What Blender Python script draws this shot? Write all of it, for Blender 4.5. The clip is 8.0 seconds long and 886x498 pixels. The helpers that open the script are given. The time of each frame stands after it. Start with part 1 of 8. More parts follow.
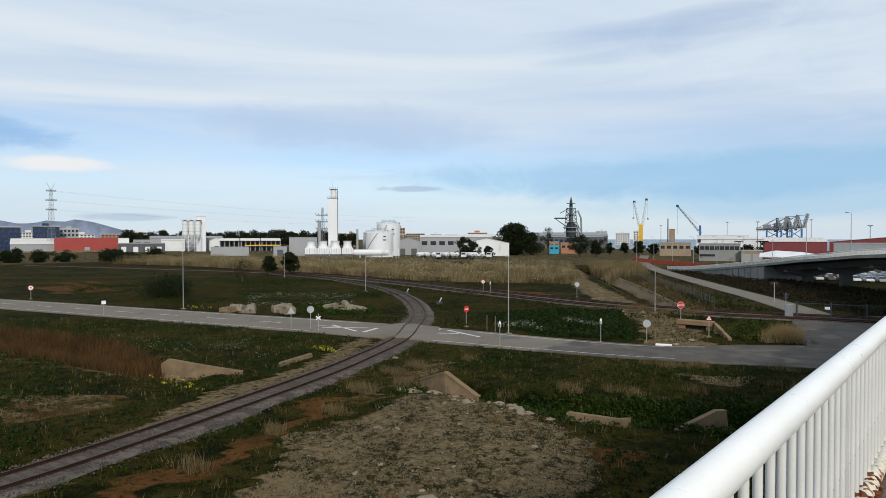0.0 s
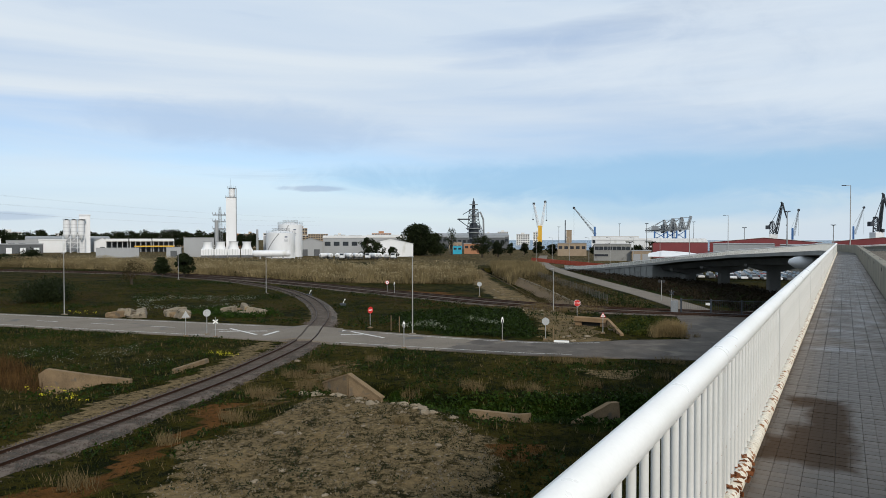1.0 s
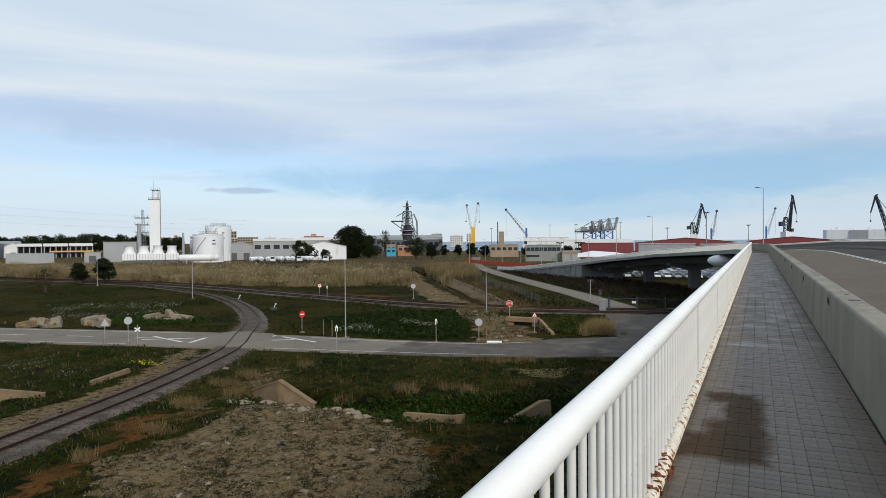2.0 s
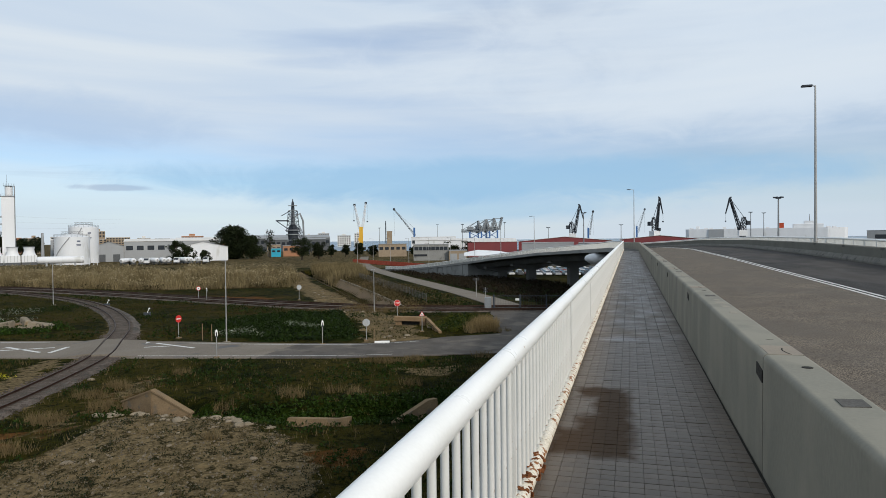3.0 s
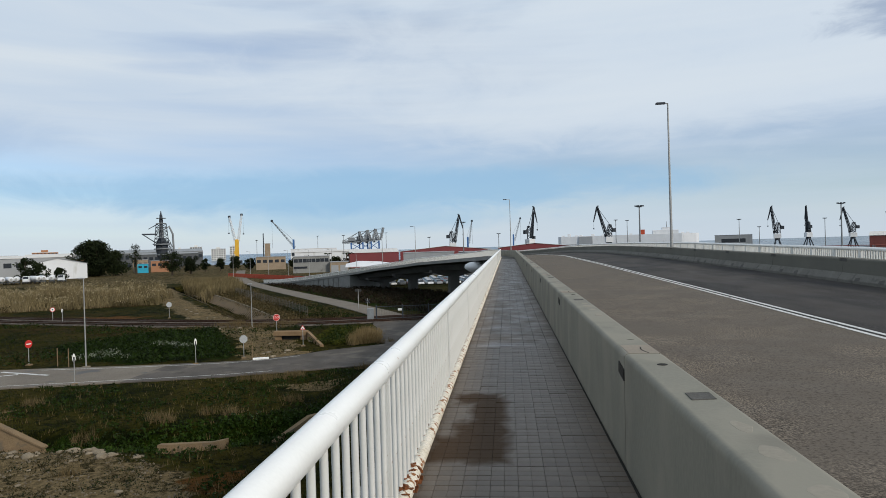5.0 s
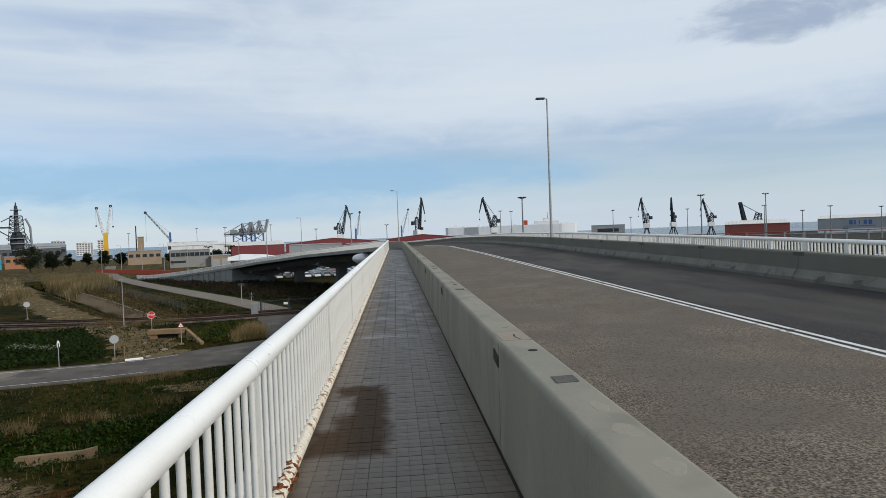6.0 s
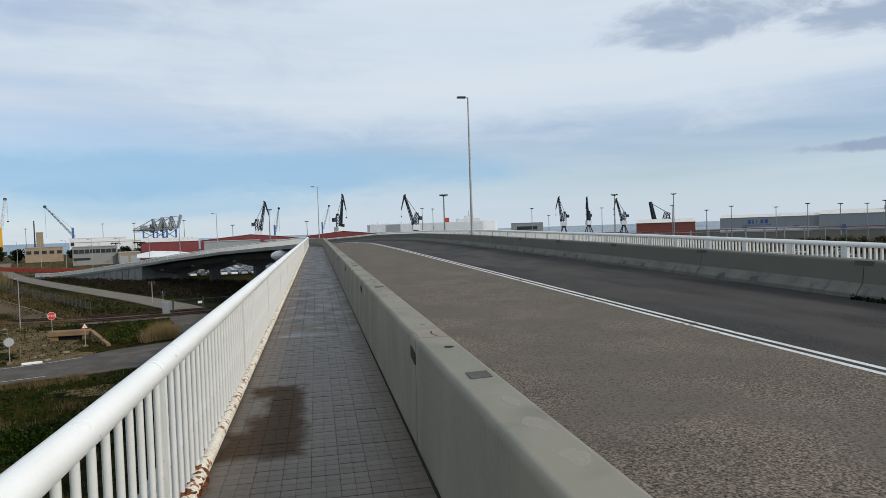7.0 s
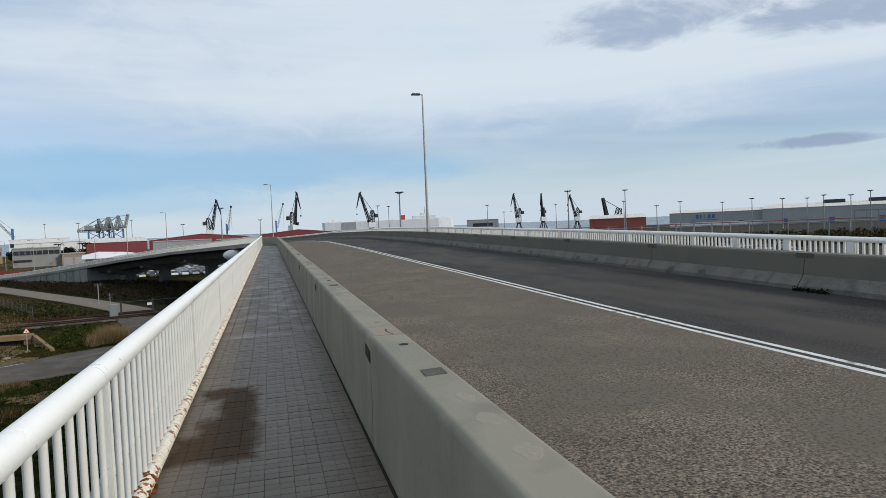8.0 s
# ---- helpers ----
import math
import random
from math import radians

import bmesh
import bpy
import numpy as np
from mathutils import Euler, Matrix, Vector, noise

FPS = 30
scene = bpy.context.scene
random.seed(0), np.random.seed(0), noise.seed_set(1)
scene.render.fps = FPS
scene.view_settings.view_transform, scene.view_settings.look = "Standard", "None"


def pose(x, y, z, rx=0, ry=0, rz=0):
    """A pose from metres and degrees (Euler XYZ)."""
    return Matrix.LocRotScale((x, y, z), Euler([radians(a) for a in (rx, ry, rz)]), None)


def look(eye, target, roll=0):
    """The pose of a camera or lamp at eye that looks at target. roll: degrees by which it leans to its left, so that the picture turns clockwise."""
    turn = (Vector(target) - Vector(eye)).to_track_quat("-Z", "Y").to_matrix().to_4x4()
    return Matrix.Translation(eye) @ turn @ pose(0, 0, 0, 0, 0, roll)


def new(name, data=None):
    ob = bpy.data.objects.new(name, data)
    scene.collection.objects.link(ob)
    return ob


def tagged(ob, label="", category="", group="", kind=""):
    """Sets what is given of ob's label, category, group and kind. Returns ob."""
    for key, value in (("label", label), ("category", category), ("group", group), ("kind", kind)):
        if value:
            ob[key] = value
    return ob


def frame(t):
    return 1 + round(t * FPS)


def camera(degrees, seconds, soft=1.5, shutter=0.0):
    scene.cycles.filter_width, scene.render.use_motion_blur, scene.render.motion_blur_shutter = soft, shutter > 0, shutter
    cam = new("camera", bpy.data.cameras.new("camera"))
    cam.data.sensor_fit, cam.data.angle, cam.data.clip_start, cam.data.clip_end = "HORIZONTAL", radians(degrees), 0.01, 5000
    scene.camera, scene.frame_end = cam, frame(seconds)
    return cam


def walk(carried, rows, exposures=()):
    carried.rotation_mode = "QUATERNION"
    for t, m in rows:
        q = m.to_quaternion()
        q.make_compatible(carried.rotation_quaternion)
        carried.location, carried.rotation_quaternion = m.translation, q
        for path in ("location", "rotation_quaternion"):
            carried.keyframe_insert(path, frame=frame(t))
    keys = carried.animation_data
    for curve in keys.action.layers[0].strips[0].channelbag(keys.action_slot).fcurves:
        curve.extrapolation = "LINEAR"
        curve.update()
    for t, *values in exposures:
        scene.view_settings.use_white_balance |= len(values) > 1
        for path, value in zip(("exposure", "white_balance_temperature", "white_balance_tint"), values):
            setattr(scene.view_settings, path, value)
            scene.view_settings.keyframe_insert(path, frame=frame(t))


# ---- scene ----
cam = camera(68.6, 8.0, soft=0.8)
# seconds, place in metres, then yaw, pitch and lean in degrees
ROWS = [
    (0.0, -0.169, -0.474, 1.716, 40.14, -0.97, -0.06),
    (0.5, -0.189, -0.469, 1.719, 35.96, -0.91, 0.37),
    (1.0, -0.166, -0.440, 1.705, 31.70, -0.92, -0.02),
    (2.5, -0.136, -0.144, 1.704, 21.83, -0.86, -0.54),
    (3.0, -0.098, -0.055, 1.714, 16.05, -0.90, -0.66),
    (3.5, -0.093, -0.008, 1.715, 11.78, -0.22, -0.99),
    (4.0, -0.097, 0.019, 1.712, 9.82, 0.10, -1.45),
    (5.5, 0.005, 0.004, 1.713, 1.41, -0.62, -1.91),
    (6.0, 0.048, 0.031, 1.710, -4.15, -1.30, -2.20),
    (6.5, 0.068, 0.052, 1.709, -7.80, -1.44, -1.99),
    (7.0, 0.084, 0.022, 1.712, -11.02, -1.80, -1.92),
    (7.5, 0.090, 0.031, 1.710, -13.15, -1.78, -2.15),
    (8.0, 0.106, 0.039, 1.707, -14.86, -2.19, -2.43),
]
walk(cam, [(t, pose(x, y, z, 90, 0, yaw) @ pose(0, 0, 0, pitch) @ pose(0, 0, 0, 0, 0, lean)) for t, x, y, z, yaw, pitch, lean in ROWS],
     exposures=[(0.0, 0.0), (2.5, 0.0), (3.5, -0.1), (5.5, -0.12), (8.0, -0.07)])

# ---- sky and sun ----
SUN_EL, SUN_AZ = 28.0, 126.0          # degrees; azimuth clockwise from +Y
world = bpy.data.worlds.new("world")
scene.world = world
world.use_nodes = True
wn, wl = world.node_tree.nodes, world.node_tree.links


def wnode(kind, **props):
    n = wn.new(kind)
    for k, v in props.items():
        if k == "operation":
            n.operation = v
        elif k == "blend":
            n.data_type = "RGBA"
            n.blend_type = v
    return n


def wmath(op, a, b=None, clamp=False):
    n = wnode("ShaderNodeMath", operation=op)
    n.use_clamp = clamp
    for i, v in enumerate((a, b)):
        if v is None:
            continue
        if isinstance(v, (int, float)):
            n.inputs[i].default_value = v
        else:
            wl.new(v, n.inputs[i])
    return n.outputs[0]


def wmix(f, a, b):
    n = wnode("ShaderNodeMix", blend="MIX")
    for s, v in ((n.inputs[0], f), (n.inputs[6], a), (n.inputs[7], b)):
        if isinstance(v, tuple):
            s.default_value = (*v, 1)
        elif isinstance(v, (int, float)):
            s.default_value = v
        else:
            wl.new(v, s)
    return n.outputs[2]


def wramp(x, lo, hi):
    n = wn.new("ShaderNodeMapRange")
    n.interpolation_type = "SMOOTHSTEP"
    n.inputs[1].default_value, n.inputs[2].default_value = lo, hi
    wl.new(x, n.inputs[0])
    return n.outputs[0]


sky = wn.new("ShaderNodeTexSky")
sky.sky_type = "NISHITA"
sky.sun_disc = False
sky.sun_elevation, sky.sun_rotation = radians(SUN_EL), radians(SUN_AZ)
sky.air_density, sky.dust_density = 1.0, 0.0
wdir = wn.new("ShaderNodeTexCoord").outputs["Generated"]
sep = wn.new("ShaderNodeSeparateXYZ")
wl.new(wdir, sep.inputs[0])
up = sep.outputs[2]
# cloud sheets lie on a flat layer far above, so they draw together towards the horizon
flat = wmath("ADD", wmath("MAXIMUM", up, 0.0), 0.10)
px_, py_ = wmath("DIVIDE", sep.outputs[0], flat), wmath("DIVIDE", sep.outputs[1], flat)
comb = wn.new("ShaderNodeCombineXYZ")
wl.new(px_, comb.inputs[0])
wl.new(py_, comb.inputs[1])
turn_ = wmath("ARCTAN2", sep.outputs[0], sep.outputs[1])
level = wn.new("ShaderNodeCombineXYZ")      # bearing and height, for sheets that lie level
wl.new(turn_, level.inputs[0])
wl.new(wmath("MULTIPLY", up, 5.0), level.inputs[1])
heap = wn.new("ShaderNodeCombineXYZ")       # the same with less stretch, for heaped clouds
wl.new(turn_, heap.inputs[0])
wl.new(wmath("MULTIPLY", up, 1.8), heap.inputs[1])


def cloud(scale, stretch, turn, shift, detail=7.0, rough=0.55, warp=0.3, plane=comb):
    m = wn.new("ShaderNodeMapping")
    m.inputs["Rotation"].default_value = (0, 0, radians(turn))
    m.inputs["Scale"].default_value = (scale * stretch, scale, scale)
    m.inputs["Location"].default_value = (shift, shift * 0.7, shift)
    wl.new(plane.outputs[0], m.inputs[0])
    n = wn.new("ShaderNodeTexNoise")
    n.inputs["Scale"].default_value = 1.0
    n.inputs["Detail"].default_value, n.inputs["Roughness"].default_value, n.inputs["Distortion"].default_value = detail, rough, warp
    wl.new(m.outputs[0], n.inputs[0])
    return n.outputs[0]


sky_blue = wn.new("ShaderNodeMix")
sky_blue.data_type, sky_blue.blend_type = "RGBA", "MULTIPLY"
sky_blue.inputs[0].default_value = 1.0
wl.new(sky.outputs[0], sky_blue.inputs[6])
sky_blue.inputs[7].default_value = (0.088, 0.100, 0.122, 1)
veil = wramp(cloud(2.2, 0.5, 5, 3.1, 6.0, 0.52, 0.4, level), 0.26, 0.66)
high = wramp(up, 0.06, 0.26)
cover = wmath("ADD", wmath("MULTIPLY", veil, 0.66), wmath("MULTIPLY", high, 0.62), clamp=True)
cover = wmath("MAXIMUM", cover, wmath("MULTIPLY", wramp(up, 0.10, 0.0), 0.30))
tone = wramp(cloud(3.4, 0.38, 4, 9.7, 6.0, 0.5, 0.5, level), 0.26, 0.72)
sheet = wmix(tone, (0.64, 0.765, 0.92), (0.79, 0.875, 0.955))
air = wmix(cover, sky_blue.outputs[2], sheet)
puffs = wramp(cloud(5.0, 0.45, 6, 21.4, 8.0, 0.6, 0.6, level), 0.62, 0.78)
air = wmix(wmath("MULTIPLY", puffs, 0.16), air, (0.30, 0.37, 0.50))
edge = cloud(9.0, 0.8, 3, 5.5, 9.0, 0.62, 0.5, heap)


def bank(air, az, el, wide, tall, colour, much, tear=3.2):
    """One cloud bank round a direction of the sky, in degrees, with a torn edge."""
    du = wmath("DIVIDE", wmath("SUBTRACT", turn_, radians(az)), radians(wide))
    dv = wmath("DIVIDE", wmath("SUBTRACT", up, math.sin(radians(el))), radians(tall))
    d = wmath("ADD", wmath("ADD", wmath("MULTIPLY", du, du), wmath("MULTIPLY", dv, dv)), wmath("MULTIPLY", wmath("SUBTRACT", edge, 0.5), tear))
    return wmix(wmath("MULTIPLY", wramp(d, 1.0, 0.1), much), air, colour)


air = bank(air, 18, 15.0, 46, 8.0, (0.78, 0.875, 0.975), 0.62, 2.0)
air = bank(air, 33, 15.8, 10, 2.2, (0.33, 0.43, 0.61), 0.75)
air = bank(air, 46, 14.2, 8, 1.7, (0.33, 0.43, 0.61), 0.75)
air = bank(air, 44, 5.1, 5.5, 0.55, (0.34, 0.43, 0.60), 0.85)
air = bank(air, -50.5, 20.5, 2.0, 0.9, (0.42, 0.50, 0.64), 0.7)
air = bank(air, -43, 4.3, 3.2, 0.3, (0.46, 0.56, 0.72), 0.7)
air = bank(air, -67, 1.7, 4.2, 0.35, (0.30, 0.42, 0.60), 0.7)
low = wramp(up, 0.09, 0.0)
air = wmix(wmath("MULTIPLY", low, 0.75), air, (0.64, 0.755, 0.89))
air = bank(air, -12, 5.0, 36, 2.4, (0.36, 0.61, 0.87), 0.75, 1.6)
air = bank(air, -13, 3.0, 20, 2.2, (0.36, 0.62, 0.88), 0.55, 1.4)
air = bank(air, -78, 7.5, 9, 1.6, (0.30, 0.53, 0.86), 0.7)
air = bank(air, -71.2, 5.6, 4.6, 0.75, (0.93, 0.94, 0.96), 1.0, 2.6)
air = bank(air, -47, 9.6, 15, 2.6, (0.47, 0.63, 0.86), 0.6, 1.6)
wl.new(air, wn["Background"].inputs[0])
wn["Background"].inputs[1].default_value = 0.92

sun = new("sun", bpy.data.lights.new("sun", "SUN"))
sun.data.energy = 2.8
sun.data.angle = radians(7)
sun.data.color = (1.0, 0.93, 0.83)
SD = Vector((math.sin(radians(SUN_AZ)) * math.cos(radians(SUN_EL)), math.cos(radians(SUN_AZ)) * math.cos(radians(SUN_EL)), math.sin(radians(SUN_EL))))
sun.matrix_world = look(SD * 100, (0, 0, 0))

# ---- materials ----
def surface(name, a, b, size=1.0, rough=0.8, bump=0.2, grain=40.0, metal=0.0, spots=None, spot_size=1.5, spot_at=0.62, spot_soft=0.06, vary=0.0,
            mid=None, mid_size=4.0, stretch=(1, 1, 1), rough_var=0.1, gloss=0.5, con=0.2):
    """Two colours mixed by broad and fine noise, a third in spots (rust, dirt), grain in the relief. size: metres of the broad noise."""
    m = bpy.data.materials.new(name)
    m.use_nodes = True
    nt = m.node_tree
    bs = nt.nodes["Principled BSDF"]
    co = nt.nodes.new("ShaderNodeTexCoord")
    mp = nt.nodes.new("ShaderNodeMapping")
    mp.inputs["Scale"].default_value = stretch
    nt.links.new(co.outputs["Object"], mp.inputs[0])

    def nz(scale, detail=5.0):
        n = nt.nodes.new("ShaderNodeTexNoise")
        n.inputs["Scale"].default_value, n.inputs["Detail"].default_value = scale, detail
        nt.links.new(mp.outputs[0], n.inputs[0])
        return n.outputs[0]

    def rng(x, lo, hi, to_lo=0.0, to_hi=1.0):
        n = nt.nodes.new("ShaderNodeMapRange")
        for i, v in enumerate((lo, hi, to_lo, to_hi)):
            n.inputs[i + 1].default_value = v
        nt.links.new(x, n.inputs[0])
        return n.outputs[0]

    def mix(f, x, y, kind="MIX"):
        n = nt.nodes.new("ShaderNodeMix")
        n.data_type, n.blend_type = "RGBA", kind
        for s, v in ((n.inputs[0], f), (n.inputs[6], x), (n.inputs[7], y)):
            if isinstance(v, tuple):
                s.default_value = (*v, 1)
            elif isinstance(v, float):
                s.default_value = v
            else:
                nt.links.new(v, s)
        return n.outputs[2]

    col = mix(rng(nz(1.0 / size), 0.3, 0.7), a, b)
    fine = nz(grain)
    f2 = rng(fine, 0.3, 0.7, 1.0 - con, 1.0 + con * 0.9)
    gr = nt.nodes.new("ShaderNodeCombineColor")
    for i in range(3):
        nt.links.new(f2, gr.inputs[i])
    col = mix(1.0, col, gr.outputs[0], "MULTIPLY")
    if mid:
        col = mix(rng(nz(1.0 / mid_size, 8.0), 0.46, 0.58), col, mid)
    if spots:
        col = mix(rng(nz(1.0 / spot_size, 9.0), spot_at, spot_at + spot_soft), col, spots)
    if vary:
        oi = nt.nodes.new("ShaderNodeObjectInfo")
        geo = nt.nodes.new("ShaderNodeNewGeometry")
        ad = nt.nodes.new("ShaderNodeMath")
        ad.operation = "ADD"
        nt.links.new(oi.outputs["Random"], ad.inputs[0])
        nt.links.new(geo.outputs["Random Per Island"], ad.inputs[1])
        v = rng(ad.outputs[0], 0.0, 2.0, 1.0 - vary, 1.0 + vary)
        cc = nt.nodes.new("ShaderNodeCombineColor")
        for i in range(3):
            nt.links.new(v, cc.inputs[i])
        col = mix(1.0, col, cc.outputs[0], "MULTIPLY")
    nt.links.new(col, bs.inputs["Base Color"])
    nt.links.new(rng(nz(2.5 / size), 0.3, 0.7, max(rough - rough_var, 0.03), min(rough + rough_var, 1.0)), bs.inputs["Roughness"])
    bs.inputs["Metallic"].default_value = metal
    bs.inputs["Specular IOR Level"].default_value = gloss if rough < 0.6 else 0.1
    if bump:
        bp = nt.nodes.new("ShaderNodeBump")
        bp.inputs["Strength"].default_value, bp.inputs["Distance"].default_value = bump, 0.6 / grain
        nt.links.new(fine, bp.inputs["Height"])
        nt.links.new(bp.outputs[0], bs.inputs["Normal"])
    return m


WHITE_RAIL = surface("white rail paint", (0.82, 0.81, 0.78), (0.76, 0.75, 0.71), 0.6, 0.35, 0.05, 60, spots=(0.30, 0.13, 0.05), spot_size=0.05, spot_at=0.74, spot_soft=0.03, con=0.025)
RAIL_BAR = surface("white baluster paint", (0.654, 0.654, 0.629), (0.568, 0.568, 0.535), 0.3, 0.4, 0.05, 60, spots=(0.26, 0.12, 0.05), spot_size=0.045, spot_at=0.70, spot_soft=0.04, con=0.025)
RUSTY = surface("rusted rail paint", (0.74, 0.70, 0.61), (0.63, 0.57, 0.46), 0.15, 0.6, 0.4, 45, spots=(0.26, 0.11, 0.04), spot_size=0.06, spot_at=0.56, spot_soft=0.05)
RUST = surface("rust", (0.22, 0.08, 0.03), (0.10, 0.04, 0.02), 0.05, 0.95, 0.6, 80)
TILE = surface("paving tile", (0.118, 0.091, 0.067), (0.082, 0.064, 0.048), 1.4, 0.48, 0.12, 140, rough_var=0.16, gloss=0.26, vary=0.2, mid=(0.110, 0.094, 0.078), mid_size=0.8, con=0.16, spots=(0.082, 0.060, 0.040), spot_size=0.9, spot_at=0.56, spot_soft=0.14)


def stain(m, patches, colour, rough):
    """Adds a damp stain of its own shape: soft-edged patches (x0, x1, y0, y1) in metres on the floor."""
    nt = m.node_tree
    bs = nt.nodes["Principled BSDF"]
    pos = nt.nodes.new("ShaderNodeNewGeometry").outputs["Position"]
    nz = nt.nodes.new("ShaderNodeTexNoise")
    nz.inputs["Scale"].default_value, nz.inputs["Detail"].default_value = 4.0, 3.0
    nt.links.new(pos, nz.inputs[0])

    def mt(op, a, b):
        n = nt.nodes.new("ShaderNodeMath")
        n.operation = op
        for i, v in enumerate((a, b)):
            if isinstance(v, (int, float)):
                n.inputs[i].default_value = v
            else:
                nt.links.new(v, n.inputs[i])
        return n.outputs[0]

    sp = nt.nodes.new("ShaderNodeSeparateXYZ")
    nt.links.new(pos, sp.inputs[0])
    wob = mt("MULTIPLY", mt("SUBTRACT", nz.outputs[0], 0.5), 0.22)
    x, y = mt("ADD", sp.outputs[0], wob), mt("ADD", sp.outputs[1], mt("MULTIPLY", wob, 1.6))
    total = None
    for x0, x1, y0, y1 in patches:
        dx = mt("SUBTRACT", (x1 - x0) / 2, mt("ABSOLUTE", mt("SUBTRACT", x, (x0 + x1) / 2), 0))
        dy = mt("SUBTRACT", (y1 - y0) / 2, mt("ABSOLUTE", mt("SUBTRACT", y, (y0 + y1) / 2), 0))
        d = mt("MINIMUM", dx, mt("MULTIPLY", dy, 0.6))
        total = d if total is None else mt("MAXIMUM", total, d)
    n = nt.nodes.new("ShaderNodeMapRange")
    n.inputs[1].default_value, n.inputs[2].default_value = -0.05, 0.05
    nt.links.new(total, n.inputs[0])
    mx = nt.nodes.new("ShaderNodeMix")
    mx.data_type = "RGBA"
    nt.links.new(n.outputs[0], mx.inputs[0])
    nt.links.new(bs.inputs["Base Color"].links[0].from_socket, mx.inputs[6])
    mx.inputs[7].default_value = (*colour, 1)
    nt.links.new(mx.outputs[2], bs.inputs["Base Color"])
    mr = nt.nodes.new("ShaderNodeMix")
    nt.links.new(n.outputs[0], mr.inputs[0])
    nt.links.new(bs.inputs["Roughness"].links[0].from_socket, mr.inputs[2])
    mr.inputs[3].default_value = rough
    nt.links.new(mr.outputs[0], bs.inputs["Roughness"])


stain(TILE, ((-0.44, -0.10, 5.10, 7.30), (-0.64, -0.16, 6.95, 7.40), (-0.56, -0.10, 5.2, 6.25), (-0.74, -0.07, 5.08, 5.80)), (0.046, 0.025, 0.010), 0.8)
GROUT = surface("dark grout", (0.050, 0.042, 0.034), (0.112, 0.094, 0.073), 0.22, 0.9, 0.3, 50)
CONCRETE = surface("barrier concrete", (0.218, 0.209, 0.172), (0.180, 0.174, 0.144), 1.7, 0.8, 0.1, 45, mid=(0.235, 0.222, 0.182), mid_size=0.7, spots=(0.165, 0.155, 0.13), spot_size=0.9, spot_at=0.60, spot_soft=0.14, stretch=(1, 1, 0.5), con=0.06)
CONC_TOP = surface("pale mortar", (0.36, 0.325, 0.275), (0.31, 0.28, 0.24), 0.9, 0.8, 0.12, 45, mid=(0.40, 0.385, 0.34), mid_size=0.4)
CONC_DAB = surface("mortar dab", (0.262, 0.240, 0.196), (0.236, 0.217, 0.178), 0.3, 0.85, 0.1, 45, con=0.06)
# near black, as the shade inside a notch is put into the colour
POCKET = surface("shaded pocket", (0.050, 0.047, 0.041), (0.030, 0.028, 0.025), 0.08, 0.95, 0.6, 60)
CONC_CAP = surface("pinkish mortar", (0.262, 0.226, 0.182), (0.232, 0.203, 0.166), 0.4, 0.85, 0.12, 45, con=0.08)
CONC_PATCH = surface("mortar patch", (0.098, 0.094, 0.086), (0.072, 0.069, 0.064), 0.2, 0.85, 0.2, 60)
CONC_OLD = surface("weathered concrete", (0.205, 0.145, 0.085), (0.140, 0.100, 0.060), 1.0, 0.9, 0.3, 18, spots=(0.12, 0.10, 0.075), spot_size=0.8, spot_at=0.58, spot_soft=0.1)
BLOCK = surface("pale broken concrete", (0.225, 0.190, 0.140), (0.165, 0.138, 0.100), 0.9, 0.9, 0.4, 14, spots=(0.08, 0.068, 0.05), spot_size=0.5, spot_at=0.57, spot_soft=0.1)
CONC_DECK = surface("bridge concrete", (0.25, 0.25, 0.238), (0.20, 0.20, 0.19), 4.0, 0.85, 0.1, 12, spots=(0.13, 0.13, 0.12), spot_size=3.0, spot_at=0.6, spot_soft=0.15)
# barrier concrete darkened: the shade on the far barrier's face is in the colour
CONC_SHADE = surface("shaded barrier concrete", (0.138, 0.134, 0.113), (0.115, 0.112, 0.097), 1.9, 0.85, 0.1, 45, spots=(0.12, 0.115, 0.10), spot_size=1.0, spot_at=0.6, spot_soft=0.14, con=0.06)
CONC_FOOT = surface("worn barrier foot", (0.170, 0.163, 0.146), (0.125, 0.121, 0.108), 0.7, 0.9, 0.2, 30, spots=(0.11, 0.105, 0.095), spot_size=0.4, spot_at=0.56, spot_soft=0.1)
# bridge concrete made darker, so the shade under the deck is in its colour
CONC_GIRDER = surface("shaded girder concrete", (0.115, 0.113, 0.106), (0.085, 0.083, 0.078), 4.0, 0.9, 0.1, 12)
DARK = surface("dark gap", (0.02, 0.02, 0.018), (0.03, 0.028, 0.025), 0.3, 0.95, 0.2, 40)
ASPHALT = surface("bridge asphalt", (0.168, 0.138, 0.107), (0.122, 0.102, 0.081), 1.6, 0.85, 0.6, 48, mid=(0.124, 0.105, 0.085), mid_size=2.6, con=1.0, spots=(0.066, 0.056, 0.046), spot_size=0.035, spot_at=0.50, spot_soft=0.16)
ROAD = surface("grey road asphalt", (0.172, 0.149, 0.120), (0.144, 0.123, 0.100), 5.0, 0.85, 0.3, 9, spots=(0.10, 0.098, 0.096), spot_size=3.0, spot_at=0.62, spot_soft=0.1)
ROAD_DARK = surface("darker road asphalt", (0.082, 0.072, 0.062), (0.104, 0.091, 0.078), 6.0, 0.85, 0.3, 9, mid=(0.070, 0.062, 0.054), mid_size=2.2, spots=(0.135, 0.117, 0.097), spot_size=3.0, spot_at=0.57, spot_soft=0.1)
PAINT = surface("road paint", (0.62, 0.62, 0.60), (0.50, 0.50, 0.48), 0.5, 0.7, 0.3, 30, spots=(0.2, 0.19, 0.18), spot_size=0.3, spot_at=0.60, spot_soft=0.08)
